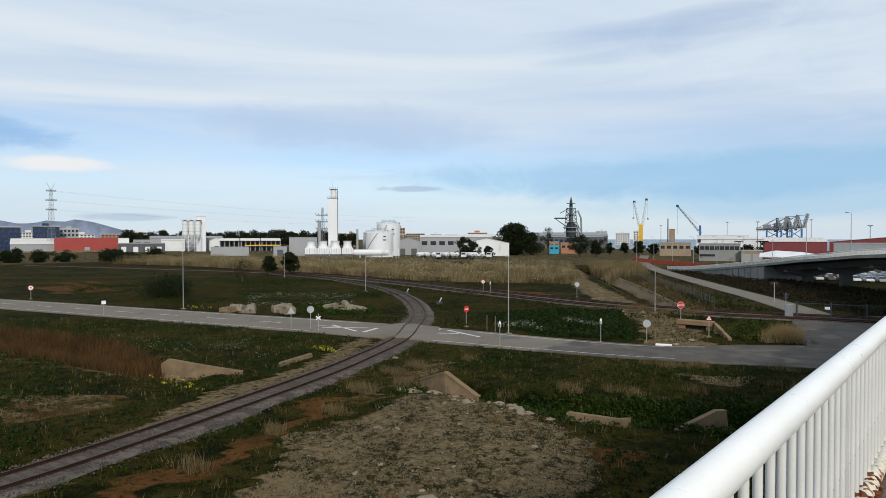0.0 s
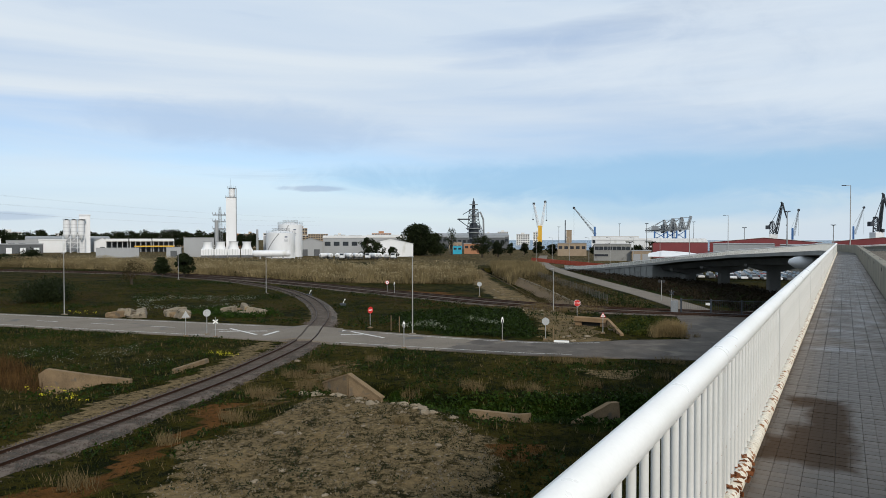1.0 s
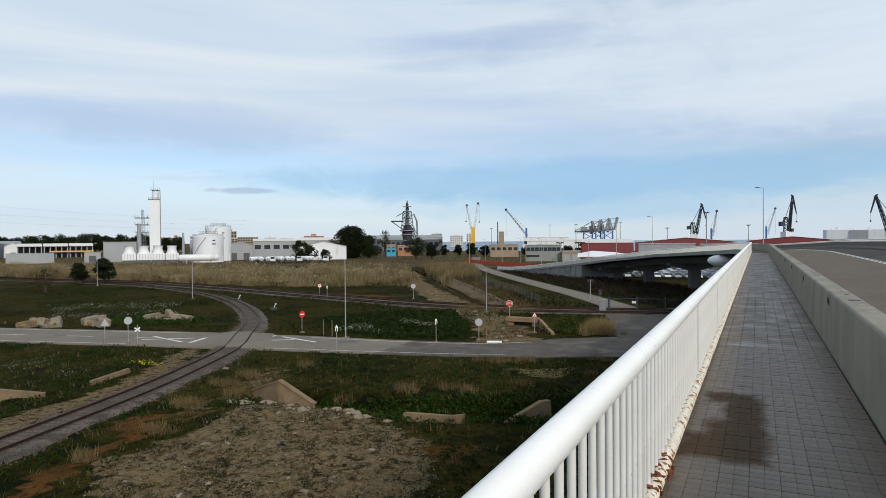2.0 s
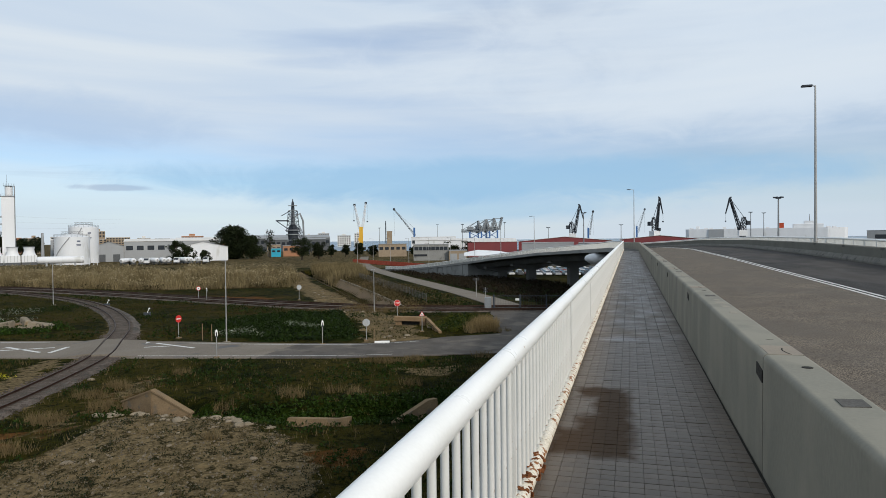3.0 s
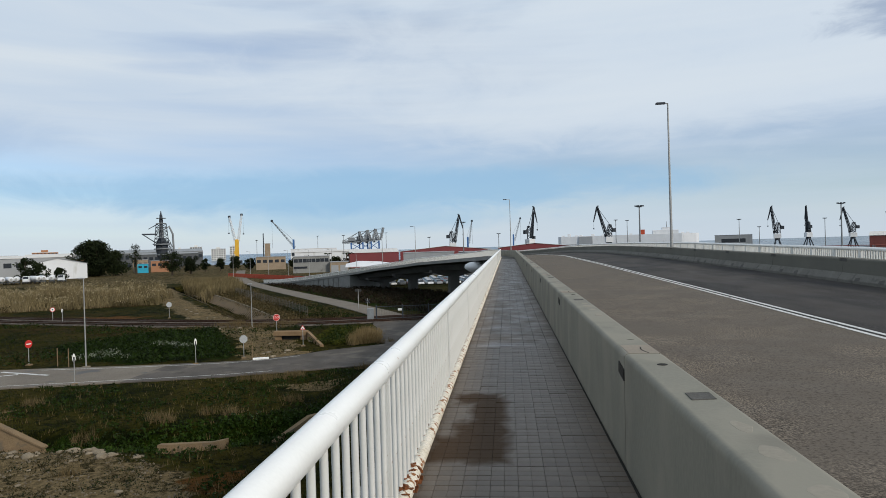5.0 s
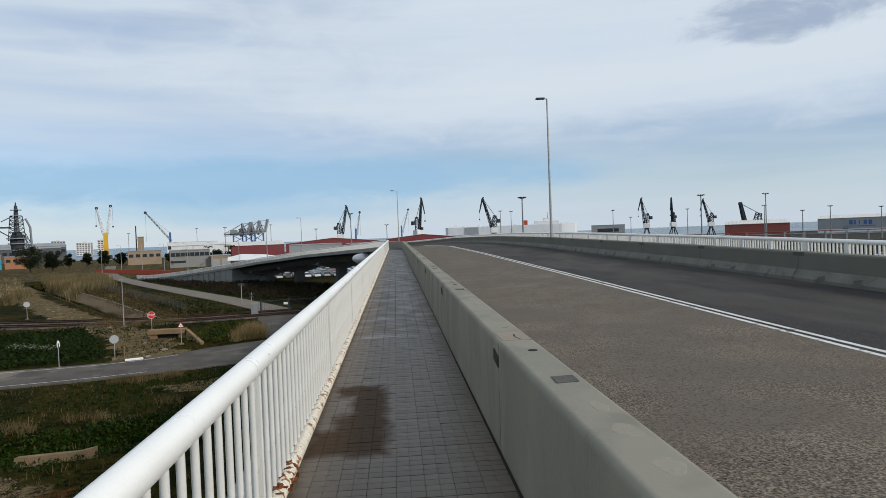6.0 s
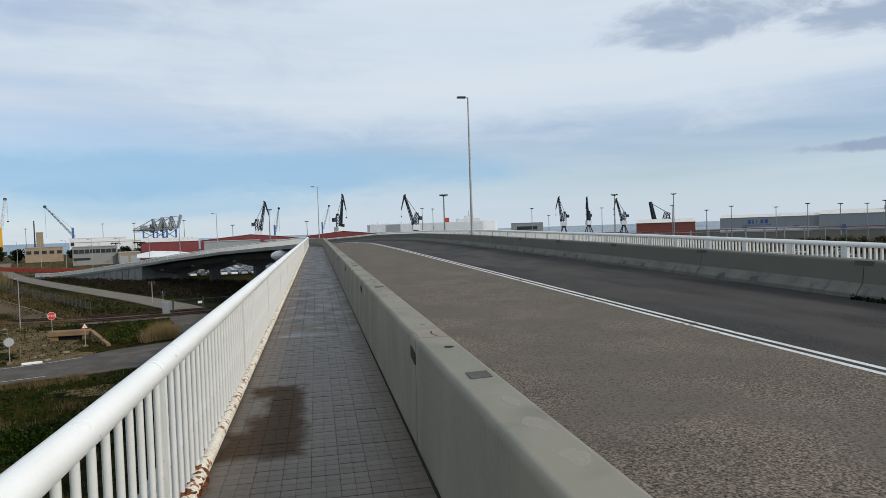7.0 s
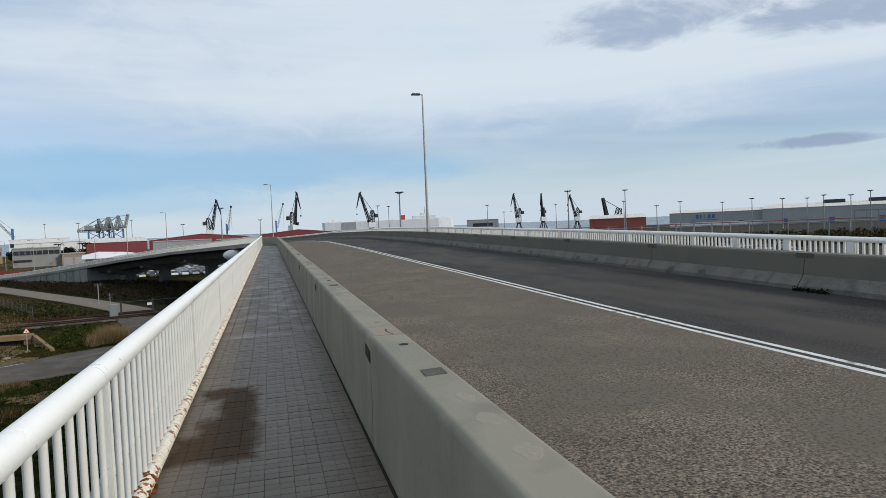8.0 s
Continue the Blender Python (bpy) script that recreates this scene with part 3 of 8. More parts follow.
def barrier_length(profile, s0, s1, lean, side):
    """One cast length of barrier, with the dark sealed joint at its near end, patches and holes in its top."""
    ob = thing("concrete_barrier", "grey cast concrete barrier with a patched top" if side < 0 else "grey cast concrete barrier with a stepped foot beside the carriageway", "barrier", "barriers on the bridge")
    n = 4 if s0 > BEND - 6 else 1
    body = Geo().sweep([[deck(s, u, z) for u, z in profile[::-1]] for s in np.linspace(s0 + 0.010, s1 - 0.010, n + 1)])
    if side < 0:
        q = profile[::-1]
        for k in range(len(q) * n):
            (ua, za), (ub, zb) = q[k % len(q)], q[(k + 1) % len(q)]
            body.smooth[k] = math.hypot(ub - ua, zb - za) < 0.05 and za > 0.7
    # the far body takes the darker copy, with its shade painted in
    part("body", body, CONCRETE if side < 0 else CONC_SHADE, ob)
    if side > 0:
        part("foot", Geo().sweep([[deck(s, u, z) for u, z in ((11.62, -0.17), (11.44, -0.17), (11.44, -0.055), (11.592, 0.172), (11.62, 0.172))][::-1] for s in np.linspace(s0 + 0.012, s1 - 0.012, n + 1)]), CONC_FOOT, ob, "worn pale foot")
    if s0 < 60:
        mid = sum(u for u, z in profile) / len(profile)
        q = Geo().sweep([[deck(s0 + d, mid + (u - mid) * 0.93, z - 0.010 if z > 0.5 else z) for u, z in profile[::-1]] for d in (-0.0095, 0.0095)])
        part("joint_seal", q, DARK, ob)
        if side < 0:
            Z0 = deck(s0 + 0.2, 0).z
            # a solid block drawn for the notch, its inner shade given by dark colour
            b = bmesh.new()
            bmesh.ops.create_cube(b, size=1.0)
            me = bpy.data.meshes.new("pocket")
            for v in b.verts:
                v.co = Vector((0.812 + v.co.x * 0.030 + (v.co.z > 0) * 0.002, s0 + 0.10 + v.co.y * 0.22, Z0 + 0.705 + v.co.z * 0.085 + v.co.y * 0.03))
            b.to_mesh(me)
            b.free()
            me.materials.append(POCKET)
            part("pocket", me, POCKET, ob)
            part("cap", Geo().box((0.845, s0 + 0.012, Z0 + 0.845), (1.075, s0 + 0.40, Z0 + 0.8545), cut=0.002), CONC_CAP, ob, "pinkish mortar cap with a crack")
            for k in range(4):
                part("crack", Geo().box((-0.005, -0.036, -0.004), (0.005, 0.036, 0.0008), Matrix.Translation((0.985 + (0.0, -0.012, -0.016, -0.006)[k], s0 + 0.05 + k * 0.066, Z0 + 0.8545)) @ Matrix.Rotation((0.25, 0.1, -0.08, -0.2)[k], 4, "Z")), DARK, ob)
            for dy, w in ((-1.38, 0.16), (1.72, 0.19)):
                if s0 + dy > s0 - 1.5:
                    part("patch", Geo().add([(0.905, s0 + dy - w / 2, Z0 + 0.853), (1.035, s0 + dy - w / 2 + 0.02, Z0 + 0.853), (1.04, s0 + dy + w / 2 + 0.015, Z0 + 0.853), (0.91, s0 + dy + w / 2, Z0 + 0.853),
                                             (0.905, s0 + dy - w / 2, Z0 + 0.848), (1.035, s0 + dy - w / 2 + 0.02, Z0 + 0.848), (1.04, s0 + dy + w / 2 + 0.015, Z0 + 0.848), (0.91, s0 + dy + w / 2, Z0 + 0.848)],
                                            [(0, 1, 2, 3), (0, 4, 5, 1), (1, 5, 6, 2), (2, 6, 7, 3), (3, 7, 4, 0)]), CONC_PATCH, ob, "dark mortar patch")
            for dy, r, w in ((-1.95, 0.09, 0.8), (-2.32, 0.11, 0.9), (-2.75, 0.10, 1.0), (-3.3, 0.08, 0.8), (2.6, 0.08, 0.9)):
                dab = [(0.985 + r * w * 0.75 * math.cos(a) * (1 + 0.18 * math.sin(3 * a + dy * 9)), s0 + dy + r * 1.3 * math.sin(a) * (1 + 0.15 * math.cos(2 * a + dy * 5))) for a in np.linspace(0, math.tau, 15)[:-1]]
                zz = deck(s0 + dy, 0).z
                part("mortar_dab", Geo().sweep([[(x, y, zz + 0.846) for x, y in dab], [(0.985 + (x - 0.985) * 0.72, s0 + dy + (y - s0 - dy) * 0.72, zz + 0.8540) for x, y in dab]]), CONC_DAB, ob, "faint pale mortar dab")
            for dy in (-0.45, 0.72):
                part("socket", Geo().cyl((0.985, s0 + dy, Z0 + 0.8485), (0.985, s0 + dy, Z0 + 0.8535), 0.034, n=12), DARK, ob, "dark round socket")
        else:
            part("pocket", Geo().box((11.642, s0 - 0.25, float(deck(s0, 11.7).z) + 0.52), (11.68, s0 + 0.25, float(deck(s0, 11.7).z) + 0.655)), CONC_PATCH, ob)
            for dy in (0.9, 2.1, 3.2, 4.6):
                dz = deck(s0 + dy, 11.5).z
                part("foot_patch", Geo().add([(11.436, s0 + dy, dz - 0.05), (11.436, s0 + dy + 0.3, dz - 0.05), (11.584, s0 + dy + 0.42, dz + 0.155), (11.584, s0 + dy + 0.12, dz + 0.155),
                                              (11.48, s0 + dy, dz - 0.06), (11.48, s0 + dy + 0.3, dz - 0.06), (11.62, s0 + dy + 0.42, dz + 0.14), (11.62, s0 + dy + 0.12, dz + 0.14)],
                                             [(3, 2, 1, 0), (0, 1, 5, 4), (1, 2, 6, 5), (2, 3, 7, 6), (3, 0, 4, 7)]), CONC_FOOT if round(dy * 10) % 2 else CONC_PATCH, ob)
    return ob


s = -13.0
while s < 240:
    barrier_length(LEFT, s, s + 6.0, 0, -1)
    if s + 1.0 < 238:
        barrier_length(RIGHT, s + 1.0, s + 7.0, 0, 1)
    s += 6.0

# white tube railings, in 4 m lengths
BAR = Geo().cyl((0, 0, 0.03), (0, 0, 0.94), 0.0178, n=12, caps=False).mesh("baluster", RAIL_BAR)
FOOT = Geo()
for k in range(5):
    a = k * math.tau / 5 + 0.3
    FOOT.box((-0.010, -0.012, -0.008), (0.010, 0.012, 0.008), pose(0.028 * math.cos(a), 0.026 * math.sin(a), 0.075 + 0.012 * math.sin(3 * a), 30 * a, 20 * a, 57 * a))
FOOT = FOOT.mesh("rust_collar", RUST)


def railing(s0, s1, u, full, top=0.985):
    ob = thing("railing", "white painted steel tube railing with rust at its foot" if u < 0 else "white painted steel tube railing with wide posts", "railing", "railings on the bridge")
    st = np.linspace(s0, s1, 2 if s1 <= BEND else 3)
    part("top_tube", Geo().tube([deck(x, u, top) for x in np.linspace(s0 + 0.003, s1 - 0.003, len(st))], 0.066, 20), WHITE_RAIL, ob)
    part("bottom_tube", Geo().tube([deck(x, u + (0.034 if u < 0 else 0.0), 0.056) for x in np.linspace(s0 + 0.01, s1 - 0.01, len(st))], 0.05, 14), RUSTY, ob, "rust-pitted bottom tube")
    part("joint_ring", Geo().tube([deck(s0 - 0.004, u, top), deck(s0 + 0.004, u, top)], 0.0645, 20), DARK, ob)
    n = round((s1 - s0) / 0.174)
    if full:
        for k in range(n):
            p = deck(s0 + 0.028 + (k + 0.5) * (s1 - s0) / n, u)
            b = part("baluster", BAR, RAIL_BAR, ob)
            b.location = p
            if s0 < 16:
                c = part("rust_collar", FOOT, RUST, ob)
                c.location = p + Vector((0.012, 0, 0.025))
                c.rotation_euler = (0, 0, k * 1.7)
                c.scale = (0.5 + 1.0 * ((k * 7) % 5) / 5,) * 3 if s0 < 3 else (0.75, 0.75, 0.75)
        part("post", Geo().box((u - 0.02, s0 + 0.17, 0.0), (u + 0.02, s0 + 0.23, 0.95)), RAIL_BAR, ob)
    else:
        g = Geo()
        for k in range(n):
            p = deck(s0 + (k + 0.5) * (s1 - s0) / n, u)
            r = 0.022 if u < 0 else 0.024
            g.box((p.x - r, p.y - r, p.z + 0.03), (p.x + r, p.y + r, p.z + top - 0.03))
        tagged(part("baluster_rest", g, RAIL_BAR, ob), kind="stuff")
        for d in (0.5, 2.5):
            p = deck(s0 + d, u)
            w = 0.05 if u < 0 else 0.1
            part("post", Geo().box((p.x - 0.04, p.y - w, p.z - 0.02), (p.x + 0.04, p.y + w, p.z + top - 0.02)), RAIL_BAR, ob)
    return ob


s = -8.35
while s < 244:
    railing(s, s + 4.0, EDGE, s < 44)
    s += 4.0
rr_f = random.Random(6)
flakes = Geo()
for k in range(170):
    y, a = 1.6 + 3.2 * rr_f.random() ** 1.2, rr_f.uniform(-0.6, 2.2)
    q = rr_f.uniform(0.006, 0.017)
    flakes.box((-q, -q * 1.6, -0.004), (q, q * 1.6, 0.005), Matrix.Translation(deck(y, EDGE + 0.034 + 0.051 * math.cos(a), 0.056 + 0.051 * math.sin(a))) @ Euler((rr_f.uniform(-0.5, 0.5), 1.57 - a + rr_f.uniform(-0.4, 0.4), rr_f.uniform(0, 3))).to_matrix().to_4x4())
tagged(part("rust_flakes", flakes, RUST), "brown rust flakes on the bottom tube", "rust", kind="stuff")
s = -6.0
while s < 238:
    railing(s, s + 4.0, 13.5, False, 0.86)
    s += 4.0


def lamp_post(p, height, arm, label="tall pale steel street lamp with a flat head", width=0.11, group="street lamps"):
    ob = thing("street_lamp", label, "lamp", group, at=Matrix.Translation(p))
    part("base_plate", Geo().box((-0.2, -0.2, 0), (0.2, 0.2, 0.03)).cyl((0, 0, 0), (0, 0, 0.9), width * 1.25, n=10), GALV, ob)
    part("pole", Geo().cyl((0, 0, 0.03), (0, 0, height), width, width * 0.5, 10), GALV, ob)
    a = Vector(arm)
    part("arm", Geo().tube([(0, 0, height - 0.05), (a.x * 0.6, a.y * 0.6, height + 0.02), (a.x, a.y, height + 0.03)], 0.04, 6), GALV, ob)
    d = a.normalized()
    m = Matrix.Translation((a.x, a.y, height)) @ Matrix.Rotation(math.atan2(d.y, d.x), 4, "Z")
    part("head", Geo().box((-0.25, -0.16, -0.06), (0.42, 0.16, 0.07), m, cut=0.03), DARK_STEEL, ob, "dark flat lamp head")
    return ob


lamp_post(deck(50.4, 12.3, -0.03), 11.5, (-0.45, 0))
for s, h in ((131, 11.6), (177, 10.9), (193, 11.2)):
    q = deck(s, 12.4) - deck(s, 11.4)
    lamp_post(deck(s, 12.4, -0.03), h, (-q.x, -q.y))

# ---- the ground: one sheet, with ditches, heaps and its cover ----
GRAVEL = [(-29.5, 21.4), (-30.3, 23.6), (-29.5, 26.5), (-30.8, 31.8), (-28.9, 34.4), (-25.9, 34.4), (-21.4, 34.0), (-16.4, 30.4), (-12.3, 25.1), (-13, 14), (-20, 9), (-26.4, 17.8)]
CLAY1 = [(-29.5, 8), (-30.1, 14.7), (-31.4, 19.8), (-34.7, 27.2), (-35.0, 29.4), (-32.9, 27.1), (-29.5, 19.6), (-28.1, 14.4), (-27.0, 8)]
CLAY2 = [(-16.2, 29.8), (-15.1, 31.6), (-13.2, 31.3), (-13.2, 29.0), (-14.9, 28.4)]
DIRT1 = [(-35.0, 29.4), (-36.5, 36.5), (-38.9, 45.7), (-35.6, 44.9), (-33.1, 35.5), (-31.5, 28.3)]
LANE = [(-35.5, 9.2), (-37.2, 15.0), (-43.3, 24.7), (-44.2, 30.2), (-46.1, 36.3), (-51.1, 44.0), (-54.0, 49.0), (-51.5, 48.4), (-44.5, 37.6), (-40.9, 31.0), (-39.0, 24.4), (-36.0, 15.2), (-34.7, 9.0)]
DITCH_L = [(-88.5, 23.9), (-77.7, 27.3), (-65.0, 28.4), (-56.7, 27.6), (-51.9, 25.3), (-57.1, 22.5), (-67.4, 20.7), (-73.2, 19.7), (-110, 9), (-118, 14)]
BARE_L = [(-73.2, 19.7), (-64.2, 21.5), (-54.8, 22.9), (-53.4, 21.9), (-61.6, 19.7), (-68.2, 18.3)]
BARE_L2 = [(-53.5, 14.2), (-51.3, 17.0), (-45.5, 19.7), (-43.4, 15.9), (-45.2, 12.8)]
DITCH_R = [(-29.8, 37.6), (-22.8, 39.4), (-13.6, 43.9), (-9.5, 48), (-6, 44), (-10.2, 36.8), (-20.3, 35.4), (-26.9, 35.2)]
PAD = [(-18.8, 52.4), (-14.7, 54.4), (-14.0, 49.5), (-16.7, 48.8)]
LUSH = [(-56.0, 75.0), (-50.8, 88.6), (-42.3, 90.4), (-28.8, 66.8), (-36.4, 63.3), (-45.1, 64.9)]
BROWN = [(-163.4, 51.2), (-182.2, 73.2), (-141.1, 58.8), (-143.0, 48.7)]
EARTH = [(-78.2, 113.1), (-65.5, 112.4), (-63.7, 103.0), (-68.6, 99.1)]
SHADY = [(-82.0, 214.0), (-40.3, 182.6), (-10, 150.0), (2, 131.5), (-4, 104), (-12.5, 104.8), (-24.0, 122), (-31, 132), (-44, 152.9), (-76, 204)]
SCRUBLAND = [(-57.7, 152.0), (-46.7, 138.3), (-26, 104), (-36, 100), (-42, 108.5), (-68.2, 151.1), (-103.8, 211.7), (-122, 270)]
REEDS = [(-290, 122), (-248.0, 132.5), (-193.6, 129.9), (-144.7, 126.7), (-107.8, 124.5), (-89.9, 131.1), (-78.1, 137.0), (-86.0, 156.9), (-106, 190), (-150, 190), (-230, 178), (-300, 160)]
REEDS_R = [(-117.8, 225.9), (-101.5, 233.7), (-72.8, 172.8), (-77.0, 160.3), (-97.8, 192.3)]
PATH = [(-23.5, 64), (-30.5, 79), (-41, 94), (-59, 118), (-85, 155), (-110, 200)]
CANAL = [(-37.6, 97), (-62, 136), (-94, 184), (-112, 212)]
RAMP_ROAD = smooth_line([(-17.5, 101), (-24, 113), (-34, 130), (-46, 149), (-78, 201), (-105, 250), (-130, 305), (-165, 390)], 4)
TRACK = smooth_line([(-32.2, -4), (-33.0, 4), (-33.9, 9.5), (-35.1, 14.2), (-37.5, 22.3), (-40.8, 32.4), (-43.9, 40), (-48.6, 49.8), (-54.8, 58.4), (-61.1, 66.6), (-68.6, 74.5), (-80.8, 85.2), (-97, 96.6), (-114.3, 105.4), (-140, 114.6), (-168, 118.6)], 1.0)
MAIN = smooth_line([(8, 100.5), (-14.4, 98.0), (-27.3, 95.0), (-35.0, 94.5), (-44.0, 95.0), (-54.7, 96.8), (-68.6, 100.3), (-85.8, 105.0), (-109.0, 112.0), (-140.5, 119.4), (-168.0, 121.4), (-194.8, 118.8), (-221.7, 113.1), (-252.2, 106.0), (-300, 93)], 1.5)
MAIN2 = offset(MAIN, 4.6)
ROAD_X = [-300, -138, -119.1, -93.8, -73.5, -60.7, -50.6, -46.9, -36.9, -31.2, -26.1, -19.4, -14.0]
NEAR_Y = [-16, 27.5, 32.4, 38.9, 44.0, 47.4, 49.8, 50.7, 52.9, 54.2, 55.4, 58.1, 60.2]
FAR_Y = [-6, 37.6, 42.9, 49.6, 55.0, 58.2, 60.0, 60.6, 61.7, 62.8, 64.0, 69.3, 75]


def road_y(x, rows):
    return float(np.interp(x, ROAD_X, rows))


def smooth01(a, b, x):
    k = max(0.0, min(1.0, (x - a) / (b - a)))
    return k * k * (3 - 2 * k)


def ground_z(x, y):
    z = GROUND + 0.10 * noise.noise((x * 0.12, y * 0.12, 3.0)) + 0.05 * noise.noise((x * 0.5, y * 0.5, 7.0)) - 0.05
    if -130 < x < 12 and -10 < y < 230:
        on = -96 < x < 0 and 10 < y < 60
        if on:
            d = far_from([(-29, 36.3), (-20, 37.2), (-12, 40.6), (-7, 44.5)], x, y)
            z -= 1.0 * (1 - smooth01(0.8, 3.2, d))
            d = far_from([(-51, 26), (-60, 25.2), (-70, 24), (-90, 19), (-115, 11)], x, y)
            z -= 0.9 * (1 - smooth01(0.8, 3.6, d))
            d = far_from([(-27, 32), (-20, 28), (-17, 20), (-20, 12)], x, y)
            z += 0.35 * (1 - smooth01(2.5, 7.0, d)) * (1 + 0.4 * noise.noise((x * 0.7, y * 0.7, 1.0)))
        if y > 90:
            d = far_from(CANAL, x, y)
            z -= 1.7 * (1 - smooth01(1.2, 3.0, d))
        z = max(z, GROUND - 2.0)
    if road_y(x, NEAR_Y) - 1.0 < y < road_y(x, FAR_Y) + 1.0 and -300 < x < -13:
        z = min(z, GROUND - 0.06)
    return z


def spread(lo, hi, step, outer):
    mid = list(np.arange(lo, hi + 1e-6, step))
    left, right, d, a, b = [], [], step, lo, hi
    while a > outer[0]:
        d *= 1.22
        a -= d
        left.append(max(a, outer[0]))
    d = step
    while b < outer[1]:
        d *= 1.22
        b += d
        right.append(min(b, outer[1]))
    return left[::-1] + mid + right


def ragged(poly, x, y, r=1.0):
    return inside(poly, x + r * 2.2 * noise.noise((x * 0.35, y * 0.35, 11.0)), y + r * 2.2 * noise.noise((x * 0.35, y * 0.35, 23.0)))


def cover(x, y):
    """Shares of bare gravel, earth, dry grass and lush green at a place."""
    gravel = dirt = dry = lush = 0.0
    if -190 < x < 12 and 4 < y < 300:
        if ragged(GRAVEL, x, y):
            gravel = 0.95
        if ragged(LANE, x, y, 0.4) or ragged(PAD, x, y, 0.6):
            gravel = 1.2
        if ragged(CLAY1, x, y) or ragged(CLAY2, x, y, 0.5):
            dirt = 1.0
        if ragged(DIRT1, x, y) or ragged(BARE_L, x, y) or ragged(BARE_L2, x, y):
            dirt, gravel = 0.45, 0.55
        if ragged(BROWN, x, y, 2) or ragged(EARTH, x, y):
            dirt = 0.8
        if far_from(PATH, x, y) < 3.2 + 1.6 * noise.noise((x * 0.3, y * 0.3, 2.0)):
            gravel, dirt = 0.85, 0.3
        if ragged(DITCH_L, x, y) or ragged(SCRUBLAND, x, y):
            dry = 0.8
        # the dark lush colour stands in for the bridge's shade on this slope
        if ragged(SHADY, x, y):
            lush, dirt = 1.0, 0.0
        if ragged(LUSH, x, y) or ragged(DITCH_R, x, y):
            lush = 1.0
        if far_from(TRACK[:90], x, y) < 2.3:
            gravel = max(gravel, 0.5)
            dirt = max(dirt, 0.25)
    if -300 < x < -34 and y < 122 and y > road_y(x, FAR_Y) + 1.5 and not lush and not gravel and not dirt:
        dry = max(dry, 0.36 + 0.30 * noise.noise((x * 0.045, y * 0.09, 31.0)))
    if REEDS[0][0] < x < -70 and 118 < y < 200 and inside(REEDS, x, y):
        dry = 1.0
    if y > 235 or x < -310 or x > 14:
        gravel = 0.5
    return gravel, dirt, dry, lush


gx = spread(-112, 8, 0.9, (-4900, 4900))
gy = spread(9, 112, 0.9, (-600, 110))[:-1] + list(np.arange(112, 214, 1.3)) + spread(214, 216, 1.6, (200, 4900))[2:]
gverts, gfaces, gcover = [], [], []
for y in gy:
    for x in gx:
        sea_side = y > 620 and x > -0.62 * y
        gverts.append((x, y, GROUND - 2.2 if sea_side else ground_z(x, y) if -330 < x < 60 and y < 330 else GROUND - 0.05))
        gcover.append((*cover(x, y),))
nx = len(gx)
for j in range(len(gy) - 1):
    for i in range(nx - 1):
        gfaces.append((j * nx + i, j * nx + i + 1, (j + 1) * nx + i + 1, (j + 1) * nx + i))
gme = bpy.data.meshes.new("ground")
gme.from_pydata(gverts, [], gfaces)
gme.polygons.foreach_set("use_smooth", [True] * len(gfaces))
at = gme.attributes.new("cover", "FLOAT_COLOR", "POINT")
at.data.foreach_set("color", [c for q in gcover for c in q])


